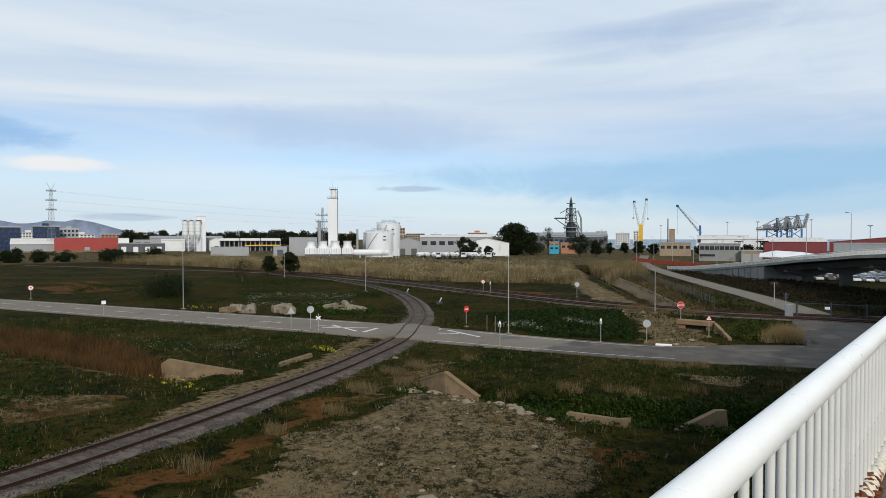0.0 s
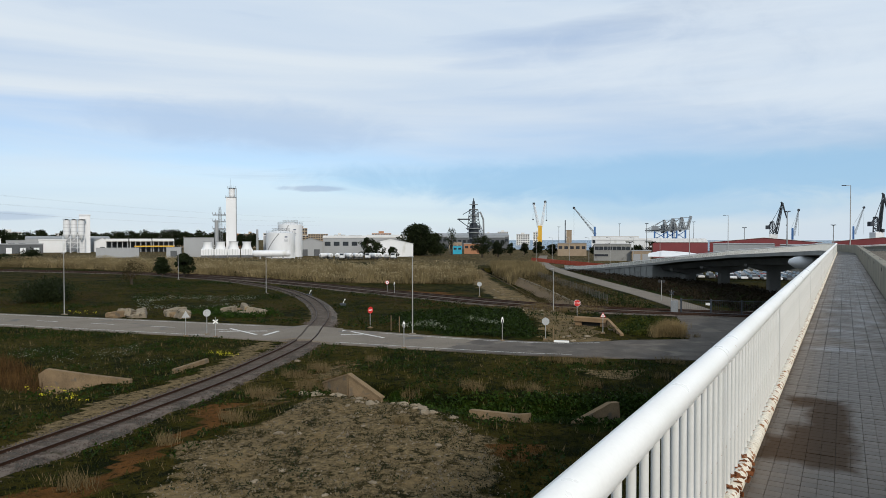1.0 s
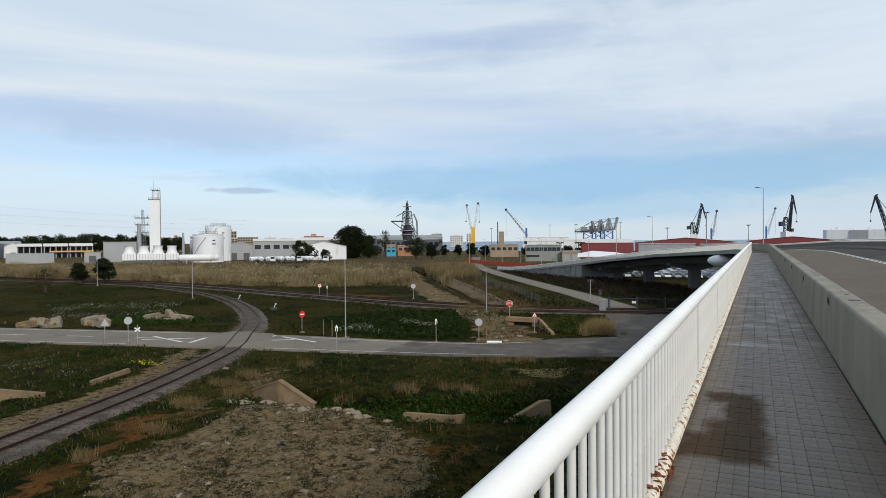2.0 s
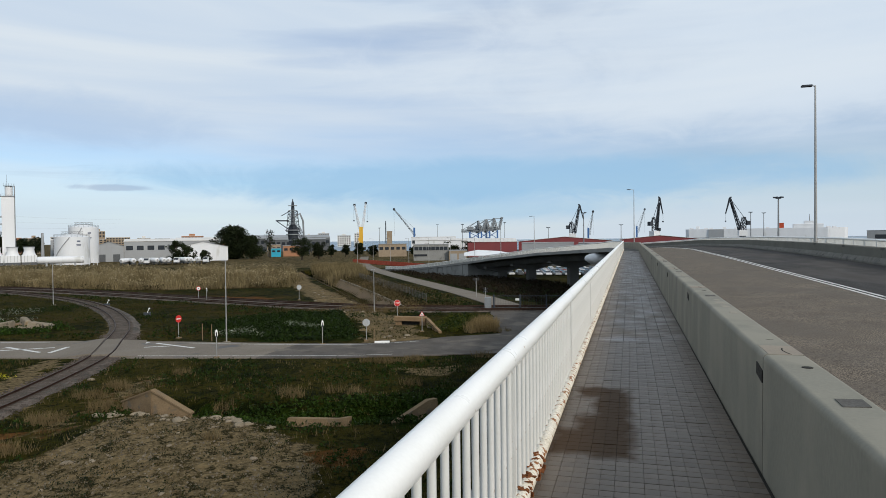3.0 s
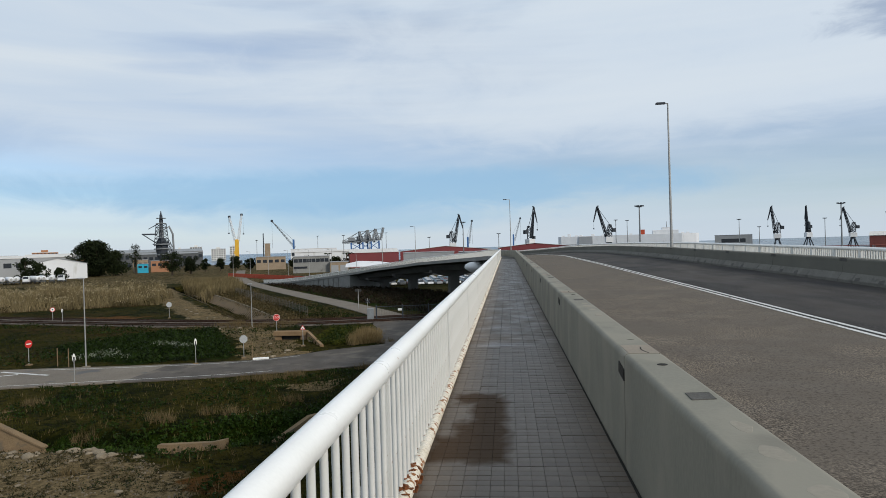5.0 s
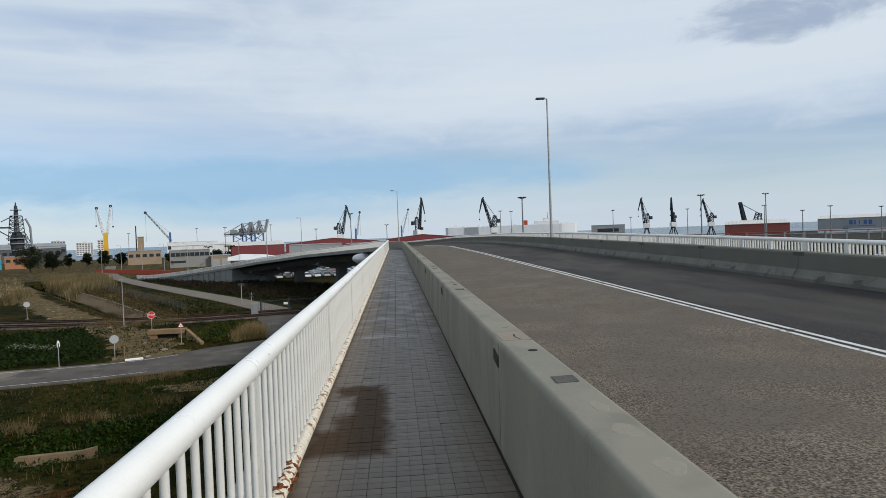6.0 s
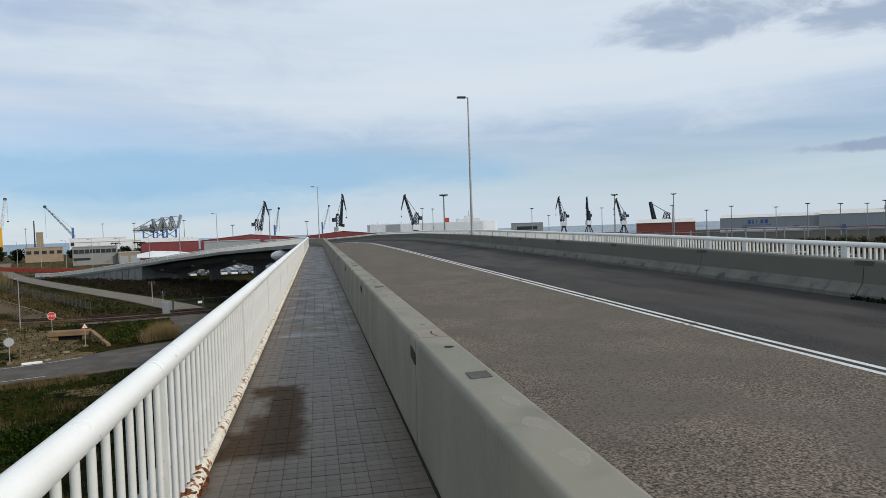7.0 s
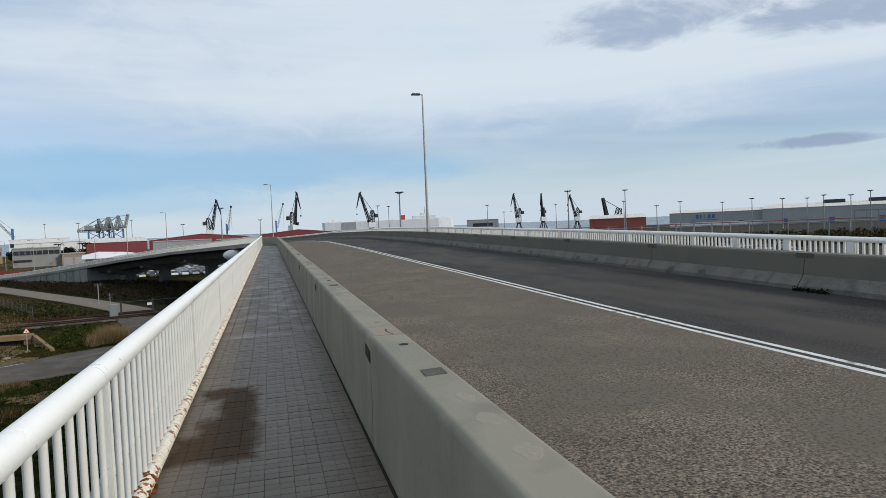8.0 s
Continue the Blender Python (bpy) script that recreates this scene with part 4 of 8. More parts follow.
def ground_material():
    m = bpy.data.materials.new("rough meadow ground")
    m.use_nodes = True
    nt = m.node_tree
    bs = nt.nodes["Principled BSDF"]
    pos = nt.nodes.new("ShaderNodeTexCoord").outputs["Object"]
    att = nt.nodes.new("ShaderNodeAttribute")
    att.attribute_name = "cover"
    sp = nt.nodes.new("ShaderNodeSeparateColor")
    nt.links.new(att.outputs["Color"], sp.inputs[0])

    def nz(scale, detail=6.0, w=0.0):
        mp = nt.nodes.new("ShaderNodeMapping")
        mp.inputs["Location"].default_value = (w, w * 1.3, 0)
        nt.links.new(pos, mp.inputs[0])
        n = nt.nodes.new("ShaderNodeTexNoise")
        n.inputs["Scale"].default_value, n.inputs["Detail"].default_value, n.inputs["Roughness"].default_value = scale, detail, 0.62
        nt.links.new(mp.outputs[0], n.inputs[0])
        return n.outputs[0]

    def mt(op, a, b):
        n = nt.nodes.new("ShaderNodeMath")
        n.operation = op
        for i, v in enumerate((a, b)):
            if isinstance(v, (int, float)):
                n.inputs[i].default_value = v
            else:
                nt.links.new(v, n.inputs[i])
        return n.outputs[0]

    def rng(x, lo, hi):
        n = nt.nodes.new("ShaderNodeMapRange")
        n.inputs[1].default_value, n.inputs[2].default_value = lo, hi
        nt.links.new(x, n.inputs[0])
        return n.outputs[0]

    def mix(f, x, y):
        n = nt.nodes.new("ShaderNodeMix")
        n.data_type = "RGBA"
        for s, v in ((n.inputs[0], f), (n.inputs[6], x), (n.inputs[7], y)):
            if isinstance(v, tuple):
                s.default_value = (*v, 1)
            else:
                nt.links.new(v, s)
        return n.outputs[2]

    fine, mid, wide = nz(3.2, 8.0), nz(0.55, 8.0, 5.0), nz(0.09, 5.0, 9.0)
    grass = mix(rng(mid, 0.42, 0.60), (0.0045, 0.0071, 0.0005), (0.0259, 0.0245, 0.0026))
    grass = mix(mt("MULTIPLY", rng(wide, 0.45, 0.58), 0.75), grass, (0.0443, 0.0343, 0.0061))
    grass = mix(mt("MULTIPLY", rng(nz(1.5, 9.0, 71.0), 0.52, 0.60), 0.9), grass, (0.0032, 0.0051, 0.0005))
    grass = mix(rng(fine, 0.54, 0.66), grass, (0.0037, 0.0056, 0.0005))
    grass = mix(mt("MULTIPLY", rng(nz(0.33, 9.0, 31.0), 0.60, 0.68), 0.85), grass, (0.0404, 0.0321, 0.0051))
    stones = mix(rng(fine, 0.36, 0.66), (0.0648, 0.0480, 0.0243), (0.1890, 0.1411, 0.0745))
    stones = mix(mt("MULTIPLY", rng(nz(1.7, 10.0, 17.0), 0.53, 0.59), 0.92), stones, (0.0119, 0.0113, 0.0030))
    stones = mix(mt("MULTIPLY", rng(nz(11.0, 4.0, 77.0), 0.56, 0.66), 0.6), stones, (0.2484, 0.1911, 0.1064))
    stones = mix(mt("MULTIPLY", rng(nz(0.25, 7.0, 57.0), 0.54, 0.62), 0.65), stones, (0.1836, 0.1303, 0.0646))
    earth = mix(rng(mid, 0.35, 0.65), (0.1102, 0.0490, 0.0144), (0.0605, 0.0304, 0.0091))
    earth = mix(rng(fine, 0.52, 0.64), earth, (0.0194, 0.0127, 0.0030))
    dry = mix(rng(fine, 0.35, 0.65), (0.0447, 0.0247, 0.0059), (0.0200, 0.0117, 0.0032))
    lush = mix(rng(fine, 0.35, 0.65), (0.0043, 0.0093, 0.0006), (0.0137, 0.0241, 0.0013))

    def share(ch, w):
        return rng(mt("ADD", ch, mt("MULTIPLY", mt("SUBTRACT", nz(0.8, 8.0, w), 0.5), 1.3)), 0.38, 0.62)

    col = mix(share(sp.outputs[2], 3.0), grass, dry)
    col = mix(share(att.outputs["Alpha"], 13.0), col, lush)
    col = mix(share(sp.outputs[0], 23.0), col, stones)
    col = mix(share(sp.outputs[1], 43.0), col, earth)
    nt.links.new(col, bs.inputs["Base Color"])
    bs.inputs["Roughness"].default_value = 0.95
    bs.inputs["Specular IOR Level"].default_value = 0.03
    bp = nt.nodes.new("ShaderNodeBump")
    bp.inputs["Strength"].default_value, bp.inputs["Distance"].default_value = 1.0, 0.30
    nt.links.new(mt("ADD", fine, mid), bp.inputs["Height"])
    nt.links.new(bp.outputs[0], bs.inputs["Normal"])
    return m


gme.materials.append(ground_material())
tagged(new("ground", gme), "rough meadow of grass, weeds, gravel and bare earth", "ground", kind="structure")
tagged(part("water", Geo().add([(-3200, 640, GROUND - 1.2), (4900, 640, GROUND - 1.2), (4900, 4900, GROUND - 1.2), (-3200, 4900, GROUND - 1.2)], [(0, 1, 2, 3)]), SEA), "calm blue grey sea behind the port", "sea", kind="structure")

# ---- roads ----
def band(xs, a, b, z, thick=0.12):
    """A slab between two edges given as functions of x."""
    return Geo().sweep([[(x, a(x), z), (x, b(x), z), (x, b(x), z - thick), (x, a(x), z - thick)] for x in xs])


road = thing("road", "two-lane asphalt road crossing the meadow and the railway", "road", kind="structure")
ZR = GROUND + 0.04
part("surface", band(list(np.arange(-300, -34, 4.0)) + [-34.0], lambda x: road_y(x, NEAR_Y), lambda x: road_y(x, FAR_Y), ZR), ROAD, road)
part("surface", band(list(np.arange(-33.99, -14.2, 2.0)) + [-14.2], lambda x: road_y(x, NEAR_Y), lambda x: road_y(x, FAR_Y) if x < -21 else 69.0 + (x + 21) * 0.7, ZR), ROAD_DARK, road, "darker asphalt")
yard = [(-14.19, 60.1), (-8, 63), (-2, 75), (1, 104), (-2, 120), (-13.5, 106), (-20.5, 97), (-19, 89), (-16, 77), (-14.19, 73.6)]
g = Geo().add([(x, y, ZR) for x, y in yard] + [(x, y, ZR - 0.12) for x, y in yard], [tuple(range(10))] + [(k, k + 10, (k + 1) % 10 + 10, (k + 1) % 10) for k in range(10)])
part("surface", g, ROAD_DARK, road, "dark asphalt yard before the gate")
for f, w in ((lambda x: road_y(x, NEAR_Y) + 1.0, 0.09), (lambda x: road_y(x, FAR_Y) - 1.0, 0.09)):
    part("edge_line", band(list(np.arange(-300, -62, 6.0)) + [-62], lambda x: f(x), lambda x: f(x) + w, ZR + 0.006, 0.004), PAINT, road, "white painted line")
    part("edge_line", band(list(np.arange(-46, -21, 3.0)), lambda x: f(x), lambda x: f(x) + w, ZR + 0.006, 0.004), PAINT, road, "white painted line")
for x in np.arange(-200, -64, 9.0):
    part("lane_dash", band([x, x + 3.5], lambda q: (road_y(q, NEAR_Y) + road_y(q, FAR_Y)) / 2, lambda q: (road_y(q, NEAR_Y) + road_y(q, FAR_Y)) / 2 + 0.13, ZR + 0.006, 0.004), PAINT, road)


def stripe(a, b, w, parent):
    (x0, y0), (x1, y1) = a, b
    k = math.hypot(x1 - x0, y1 - y0)
    n = (-(y1 - y0) / k * w / 2, (x1 - x0) / k * w / 2)
    q = [(x0 + n[0], y0 + n[1]), (x0 - n[0], y0 - n[1]), (x1 - n[0], y1 - n[1]), (x1 + n[0], y1 + n[1])]
    return part("marking", Geo().add([(x, y, ZR + 0.007) for x, y in q] + [(x, y, ZR + 0.002) for x, y in q], [(0, 1, 2, 3), (0, 4, 5, 1), (1, 5, 6, 2), (2, 6, 7, 3), (3, 7, 4, 0)]), PAINT, parent)


for a, b, w in (((-50.5, 56.5), (-50.9, 59.3), 0.45), ((-49.5, 58.9), (-43.4, 57.1), 0.35), ((-49.0, 56.3), (-46.8, 57.6), 0.3), ((-63.8, 53.2), (-57.3, 51.4), 0.35), ((-56.1, 51.4), (-57.2, 54.8), 0.45), ((-63.0, 50.9), (-58.3, 54.1), 0.3)):
    stripe(a, b, w, road)
side_road = thing("access_road", "pale concrete access road rising along the scrub", "road", kind="structure")
a, b = offset(RAMP_ROAD, -2.5), offset(RAMP_ROAD, 2.5)
part("surface", Geo().sweep([[(*p, GROUND + 0.05), (*q, GROUND + 0.05), (*q, GROUND - 0.3), (*p, GROUND - 0.3)] for p, q in zip(b, a)]), ROAD, side_road)

# ---- railway ----
def track(name, line, label, pieces):
    ob = thing(name, label, "railway track", "railway tracks")
    zb = GROUND + 0.10
    rings = []
    a1, b1, a2, b2 = offset(line, -1.35), offset(line, 1.6), offset(line, -1.75), offset(line, 2.4)
    for k in range(len(line)):
        w = 0.05 * noise.noise((k * 0.9, 1.0, 2.0))
        rings.append([(*a2[k], GROUND - 0.15), (*a1[k], zb + w), (*line[k], zb + 0.01), (*b1[k], zb - w), (*b2[k], GROUND - 0.15)][::-1])
    part("ballast_bed", Geo().sweep(rings, closed=False), BALLAST, ob, "grey brown ballast")
    for d in (-0.84, 0.84):
        c = offset(line, d)
        pr = [(-0.06, 0.04), (0.06, 0.04), (0.015, 0.06), (0.015, 0.15), (0.036, 0.16), (0.036, 0.19), (-0.036, 0.19), (-0.036, 0.16), (-0.015, 0.15), (-0.015, 0.06)]
        cols = {q: offset(line, d + q) for q in {u for u, z in pr}}
        rail = Geo().sweep([[(*cols[u][k], zb + z) for u, z in pr] for k in range(len(line))])
        part("rail", rail, STEEL_RAIL, ob, "rusty steel rail")
        part("rail_head", Geo().sweep([[(*cols[u][k], zb + z) for u, z in ((-0.036, 0.188), (0.036, 0.188), (0.036, 0.196), (-0.036, 0.196))] for k in range(len(line))]), RAIL_TOP, ob, "worn shiny rail head")
    one = Geo().box((-1.3, -0.13, -0.1), (1.3, 0.13, 0.075), cut=0.025).mesh("sleeper", SLEEPER)
    s, nxt, made, rest = 0.0, 0.3, 0, Geo()
    for (x0, y0), (x1, y1) in zip(line, line[1:]):
        L = math.hypot(x1 - x0, y1 - y0)
        while nxt < s + L:
            k = (nxt - s) / L
            m = Matrix.Translation((x0 + (x1 - x0) * k, y0 + (y1 - y0) * k, zb - 0.052)) @ Matrix.Rotation(math.atan2(y1 - y0, x1 - x0) - math.pi / 2, 4, "Z")
            if made < pieces:
                part("sleeper", one, SLEEPER, ob).matrix_world = m
                made += 1
            else:
                rest.box((-1.3, -0.13, -0.1), (1.3, 0.13, 0.075), m)
            nxt += 0.62
        s += L
    tagged(part("sleeper_rest", rest, SLEEPER, ob), kind="stuff")
    return ob


track("siding_track", TRACK, "curving single railway track with rusty rails on ballast", 150)
track("main_track", MAIN, "straight railway track with dark rails on ballast", 60)
track("main_track", MAIN2, "second railway track with dark rails on ballast", 0)
crossing = thing("level_crossing", "worn grey asphalt panels between the rails", "level crossing", kind="structure")
for d0, d1 in ((-3.4, -1.0), (-0.78, 0.78), (1.0, 3.4)):
    near = [p for p in zip(offset(TRACK, d0), offset(TRACK, d1)) if road_y(p[0][0], NEAR_Y) - 0.4 < p[0][1] < road_y(p[0][0], FAR_Y) + 0.2]
    part("panel", Geo().sweep([[(*p, ZR + (0.24 if d0 > -3 else 0.012)), (*q, ZR + (0.24 if d1 < 3 else 0.012)), (*q, ZR - 0.2), (*p, ZR - 0.2)][::-1] for p, q in near]), ROAD, crossing)

# ---- works, houses and sheds beyond the railway ----
def place(c, turn, z=GROUND):
    return Matrix.Translation((c[0], c[1], z)) @ Matrix.Rotation(radians(turn), 4, "Z")


def shed(c, w, h, turn, deep, wall, roof, label, rise=1.5, ridge="along", doors=0, windows=0, name="shed", category="shed", strip=None, door_mat=None, group="", plinth=0.0):
    """A hall with its front at c: walls, a pitched or flat roof that stands over the walls, doors and windows set in the front."""
    ob = thing(name, label, category, group, at=place(c, turn))
    x = w / 2
    g = Geo()
    if ridge == "front":
        ring = lambda y: [(-x, y, -0.3), (x, y, -0.3), (x, y, h - rise), (0, y, h), (-x, y, h - rise)]
        g.sweep([ring(0), ring(deep)])
        part("wall", g, wall, ob)
        k = rise / x
        for sgn in (-1, 1):
            r = Geo().sweep([[(0, y, h + 0.02), (sgn * (x + 0.4), y, h - rise - 0.4 * k + 0.02), (sgn * (x + 0.4), y, h - rise - 0.4 * k + 0.22), (0, y, h + 0.22)] for y in (-0.4, deep + 0.4)])
            part("roof", r, roof, ob)
    elif ridge == "along":
        ring = lambda q: [(q, 0, -0.3), (q, deep, -0.3), (q, deep, h - rise), (q, deep / 2, h), (q, 0, h - rise)]
        part("wall", Geo().sweep([ring(-x), ring(x)]), wall, ob)
        k = rise / (deep / 2)
        for y0, y1 in ((-0.4, deep / 2), (deep + 0.4, deep / 2)):
            r = Geo().sweep([[(q, y0, h - rise - 0.4 * k + 0.02), (q, y1, h + 0.02), (q, y1, h + 0.22), (q, y0, h - rise - 0.4 * k + 0.22)] for q in (-x - 0.3, x + 0.3)])
            part("roof", r, roof, ob)
    else:
        part("wall", Geo().box((-x, 0, -0.3), (x, deep, h - 0.3)), wall, ob)
        part("roof", Geo().box((-x - 0.2, -0.2, h - 0.3), (x + 0.2, deep + 0.2, h)), roof, ob)
    if ridge == "along" and c[1] > 0 and math.hypot(*c) < 620:
        m_ = max(4, round(w / 2.4))
        k = rise / (deep / 2)
        seam = Geo().sweep([[(q, -0.42, h - rise - 0.42 * k + 0.20), (q, deep / 2 - 0.02, h + 0.20), (q, deep / 2 - 0.02, h + 0.34), (q, -0.42, h - rise - 0.42 * k + 0.34)] for q in (-0.09, 0.09)]).mesh("roof_seam", roof)
        for k in range(1, m_):
            part("roof_seam", seam, roof, ob).location = (-x + k * w / m_, 0, 0)
    if strip:
        part("band", Geo().box((-x - 0.02, -0.06, (h - rise) * 0.93), (x + 0.02, -0.003, (h - rise) * 0.99)), strip, ob)
    if plinth:
        part("plinth", Geo().box((-x - 0.05, -0.08, -0.2), (x + 0.05, -0.003, plinth)), CONC_OLD, ob)
    n = max(3, round(w / 3.0))
    rib = Geo().box((-0.06, -0.05, 0.1), (0.06, -0.003, h - rise if ridge != "flat" else h - 0.4)).mesh("rib", wall)
    for k in range(1, n):
        part("rib", rib, wall, ob).location = (-x + k * w / n, 0, 0)
    for k in range(doors):
        q = -x + (k + 0.5) * w / doors
        part("door", Geo().box((q - 1.8, -0.08, 0), (q + 1.8, -0.004, min(4.2, (h - rise) * 0.7))), door_mat or DARK_METAL, ob)
    for k in range(windows):
        q = -x + (k + 0.5) * w / windows
        part("window", Geo().box((q - w / windows * 0.32, -0.07, (h - rise) * 0.55), (q + w / windows * 0.32, -0.004, (h - rise) * 0.78)), WINDOW_DARK, ob)
    return ob


def block(c, w, h, turn, deep, wall, label, floors, cols, roof_box=True, name="apartment_building", group="houses of the town"):
    """A house of several storeys with its rows of windows."""
    ob = thing(name, label, "building", group, at=place(c, turn))
    part("wall", Geo().box((-w / 2, 0, -0.3), (w / 2, deep, h)), wall, ob)
    part("roof", Geo().box((-w / 2 - 0.2, -0.2, h), (w / 2 + 0.2, deep + 0.2, h + 0.5)), PALE_WALL if wall is not PALE_WALL else ROOF_GREY, ob)
    if roof_box:
        part("stair_head", Geo().box((-w * 0.15, deep * 0.3, h + 0.5), (w * 0.12, deep * 0.6, h + 3.0)), wall, ob)
    fw, fh = w / cols, h / floors
    win = Geo().box((-fw * 0.3, -0.06, -fh * 0.28), (fw * 0.3, 0.1, fh * 0.28)).mesh("window", WINDOW_DARK)
    for i in range(floors):
        for k in range(cols):
            part("window", win, WINDOW_DARK, ob).location = (-w / 2 + (k + 0.5) * fw, 0, (i + 0.55) * fh)
    return ob


def lattice(g, base, top, w0, w1, bays, r, legs=4):
    """A tapering lattice of steel angles between two heights, on the axis base to top."""
    base, top = Vector(base), Vector(top)
    corner = [(1, 1), (-1, 1), (-1, -1), (1, -1)]
    pts = []
    ax = (top - base).normalized()
    a = ax.orthogonal().normalized()
    b = ax.cross(a)
    for i in range(bays + 1):
        t = i / bays
        w = (w0 + (w1 - w0) * t) / 2
        c = base.lerp(top, t)
        pts.append([c + a * x * w + b * y * w for x, y in corner])
    for i in range(bays):
        for k in range(4):
            g.cyl(pts[i][k], pts[i + 1][k], r, n=4, caps=False)
            g.cyl(pts[i][k], pts[i + 1][(k + 1) % 4], r * 0.6, n=4, caps=False)
            g.cyl(pts[i + 1][k], pts[i + 1][(k + 1) % 4], r * 0.6, n=4, caps=False)
    return g


# a white hall: grey walls stand for the weaker light on them
shed((-566, 179), 29.6, 10.8, 72, 40, GREY_METAL, ROOF_LIGHT, "white metal hall with walls greyed for shade and a light ribbed roof", 4.2, "along", 0, 0, plinth=1.0)
shed((-547, 211), 44.9, 11.6, 69, 30, RED_METAL, ROOF_GREY, "long bright red clad hall", 0.2, "flat", 1, 0, door_mat=GREY_METAL, plinth=1.5)
shed((-537, 235), 7.8, 11.3, 66, 30, WHITE_METAL, ROOF_LIGHT, "narrow white clad hall end beside the red hall", 0.2, "flat")
shed((-523, 243), 34.6, 7.4, 65, 14, DARK_METAL, GREY_METAL, "low grey loading building with white doors", 0.2, "flat", 4, 0, door_mat=WHITE_METAL, strip=GREY_METAL)
shed((-569, 277), 36.3, 9.9, 65, 20, GREY_METAL, ROOF_GREY, "blue grey office hall behind the loading yard", 0.3, "flat", 0, 5)
block((-669, 193), 17.0, 21.0, 74, 26, BLUE_GLASS, "dark blue glazed office building", 5, 4, False, "office_building", "")
block((-661, 220), 21.1, 22.0, 72, 24, BLUE_GLASS, "dark blue glazed office building with a roof box", 5, 5, True, "office_building", "")
block((-685, 248), 16.2, 20.0, 70, 18, GREY_METAL, "grey office building with dark windows", 5, 5, True, "office_building", "")
shed((-546, 294), 60.5, 13.0, 62, 30, GREY_METAL, ROOF_GREY, "long grey hall with a low roof", 2.0, "along", 0, 0)
shed((-538, 277), 18.9, 10.4, 63, 18, WHITE_METAL, ROOF_LIGHT, "small white metal hall beside the silos", 1.0, "along")
shed((-521, 308), 12.0, 11.2, 60, 24, WHITE_METAL, ROOF_LIGHT, "white gabled metal hall", 2.6, "front", 1)
ob = thing("canopy_shed", "long open canopies on dark columns over yellow machines", "shed", at=place((-489, 321), 57) @ Matrix.Diagonal((1.5, 1.5, 1.08, 1)))
for q0 in (-17, -5.5, 6):
    part("roof", Geo().sweep([[(q, -1, 8.6), (q, 6, 10.2), (q, 13, 8.6), (q, 13, 8.1), (q, 6, 9.7), (q, -1, 8.1)][::-1] for q in (q0, q0 + 11)]), ROOF_LIGHT, ob)
    for k in range(5):
        part("column", Geo().box((q0 + 0.3 + k * 2.55, 0, -0.3), (q0 + 0.75 + k * 2.55, 0.4, 8.2)), GREY_METAL, ob)
    part("back_wall", Geo().box((q0, 12, -0.3), (q0 + 11, 12.3, 8.2)), DARK_METAL, ob)
part("gantry_beam", Geo().box((-3, -2, 4.0), (17, -1.4, 4.9)), YELLOW_STEEL, ob, "yellow gantry beam")
ob = thing("yard_wall", "low grey concrete yard wall", "wall", at=place((-362, 223), 58) @ Matrix.Diagonal((1.42, 1.0, 1.2, 1)))
part("wall", Geo().box((-8, 0, -0.3), (8, 0.3, 4.6)).box((-8.1, -0.1, 4.6), (8.1, 0.4, 4.8)), GREY_METAL, ob)

# silo group
ob = thing("silo_group", "three white cement silos on a steel frame with a tower", "silo", at=place((-507, 277), 61) @ Matrix.Diagonal((1.7, 1.7, 1.345, 1)))
for x in (-2.9, 0.0, 2.9):
    s_ = part("silo", Geo().cyl((x, 0, 10.5), (x, 0, 18.6), 1.38, n=18).cyl((x, 0, 18.6), (x, 0, 19.3), 1.38, 0.4, 18).cyl((x, 0, 10.5), (x, 0, 7.6), 1.38, 0.25, 18), WHITE_METAL, ob)
    for z in (12.4, 14.4, 16.4):
        part("hoop", Geo().cyl((x, 0, z), (x, 0, z + 0.15), 1.43, n=18), GREY_METAL, s_)
g = Geo()
for x in (-4.3, -1.45, 1.45, 4.3):
    for y in (-1.4, 1.4):
        g.cyl((x, y, -0.3), (x, y, 11), 0.14, n=5)
for z in (3, 6, 9):
    for y in (-1.4, 1.4):
        g.cyl((-4.3, y, z), (4.3, y, z), 0.1, n=4)
    for x in (-4.3, -1.45, 1.45):
        g.cyl((x, -1.4, z - 3), (x + 2.85, -1.4, z), 0.08, n=4)
part("frame", g, WHITE_METAL, ob)
part("tower", Geo().box((2.2, 2.0, -0.3), (6.6, 6.2, 21.8)).box((2.0, 1.8, 21.8), (6.8, 6.4, 22.3)), WHITE_METAL, ob, "white clad tower")
part("platform", Geo().box((-4.6, -1.8, 19.3), (4.6, 1.8, 19.45)), GREY_METAL, ob)

# air works: cold box column, coolers, tanks
ob = thing("cold_box_column", "tall white process column with a round top and ladder", "tower", at=place((-309, 261), 50))
part("shaft", Geo().box((-2.9, 0, -0.3), (2.6, 5.2, 35.6), cut=0.2), WHITE_METAL, ob)
part("upper_vessel", Geo().cyl((0.4, 2.6, 35.6), (0.4, 2.6, 41.0), 1.75, n=18), WHITE_METAL, ob)
part("platform", Geo().box((-3.3, -0.4, 35.5), (3.1, 5.6, 35.7)).cyl((0.4, 2.6, 41.0), (0.4, 2.6, 41.15), 2.5, n=18), GREY_STEEL, ob)
g = Geo()
for z, r_ in ((36.1, 0), (36.7, 0)):
    for a, b in (((-3.2, -0.3), (3.0, -0.3)), ((-3.2, -0.3), (-3.2, 5.5)), ((3.0, -0.3), (3.0, 5.5))):
        g.cyl((*a, z), (*b, z), 0.06, n=4)
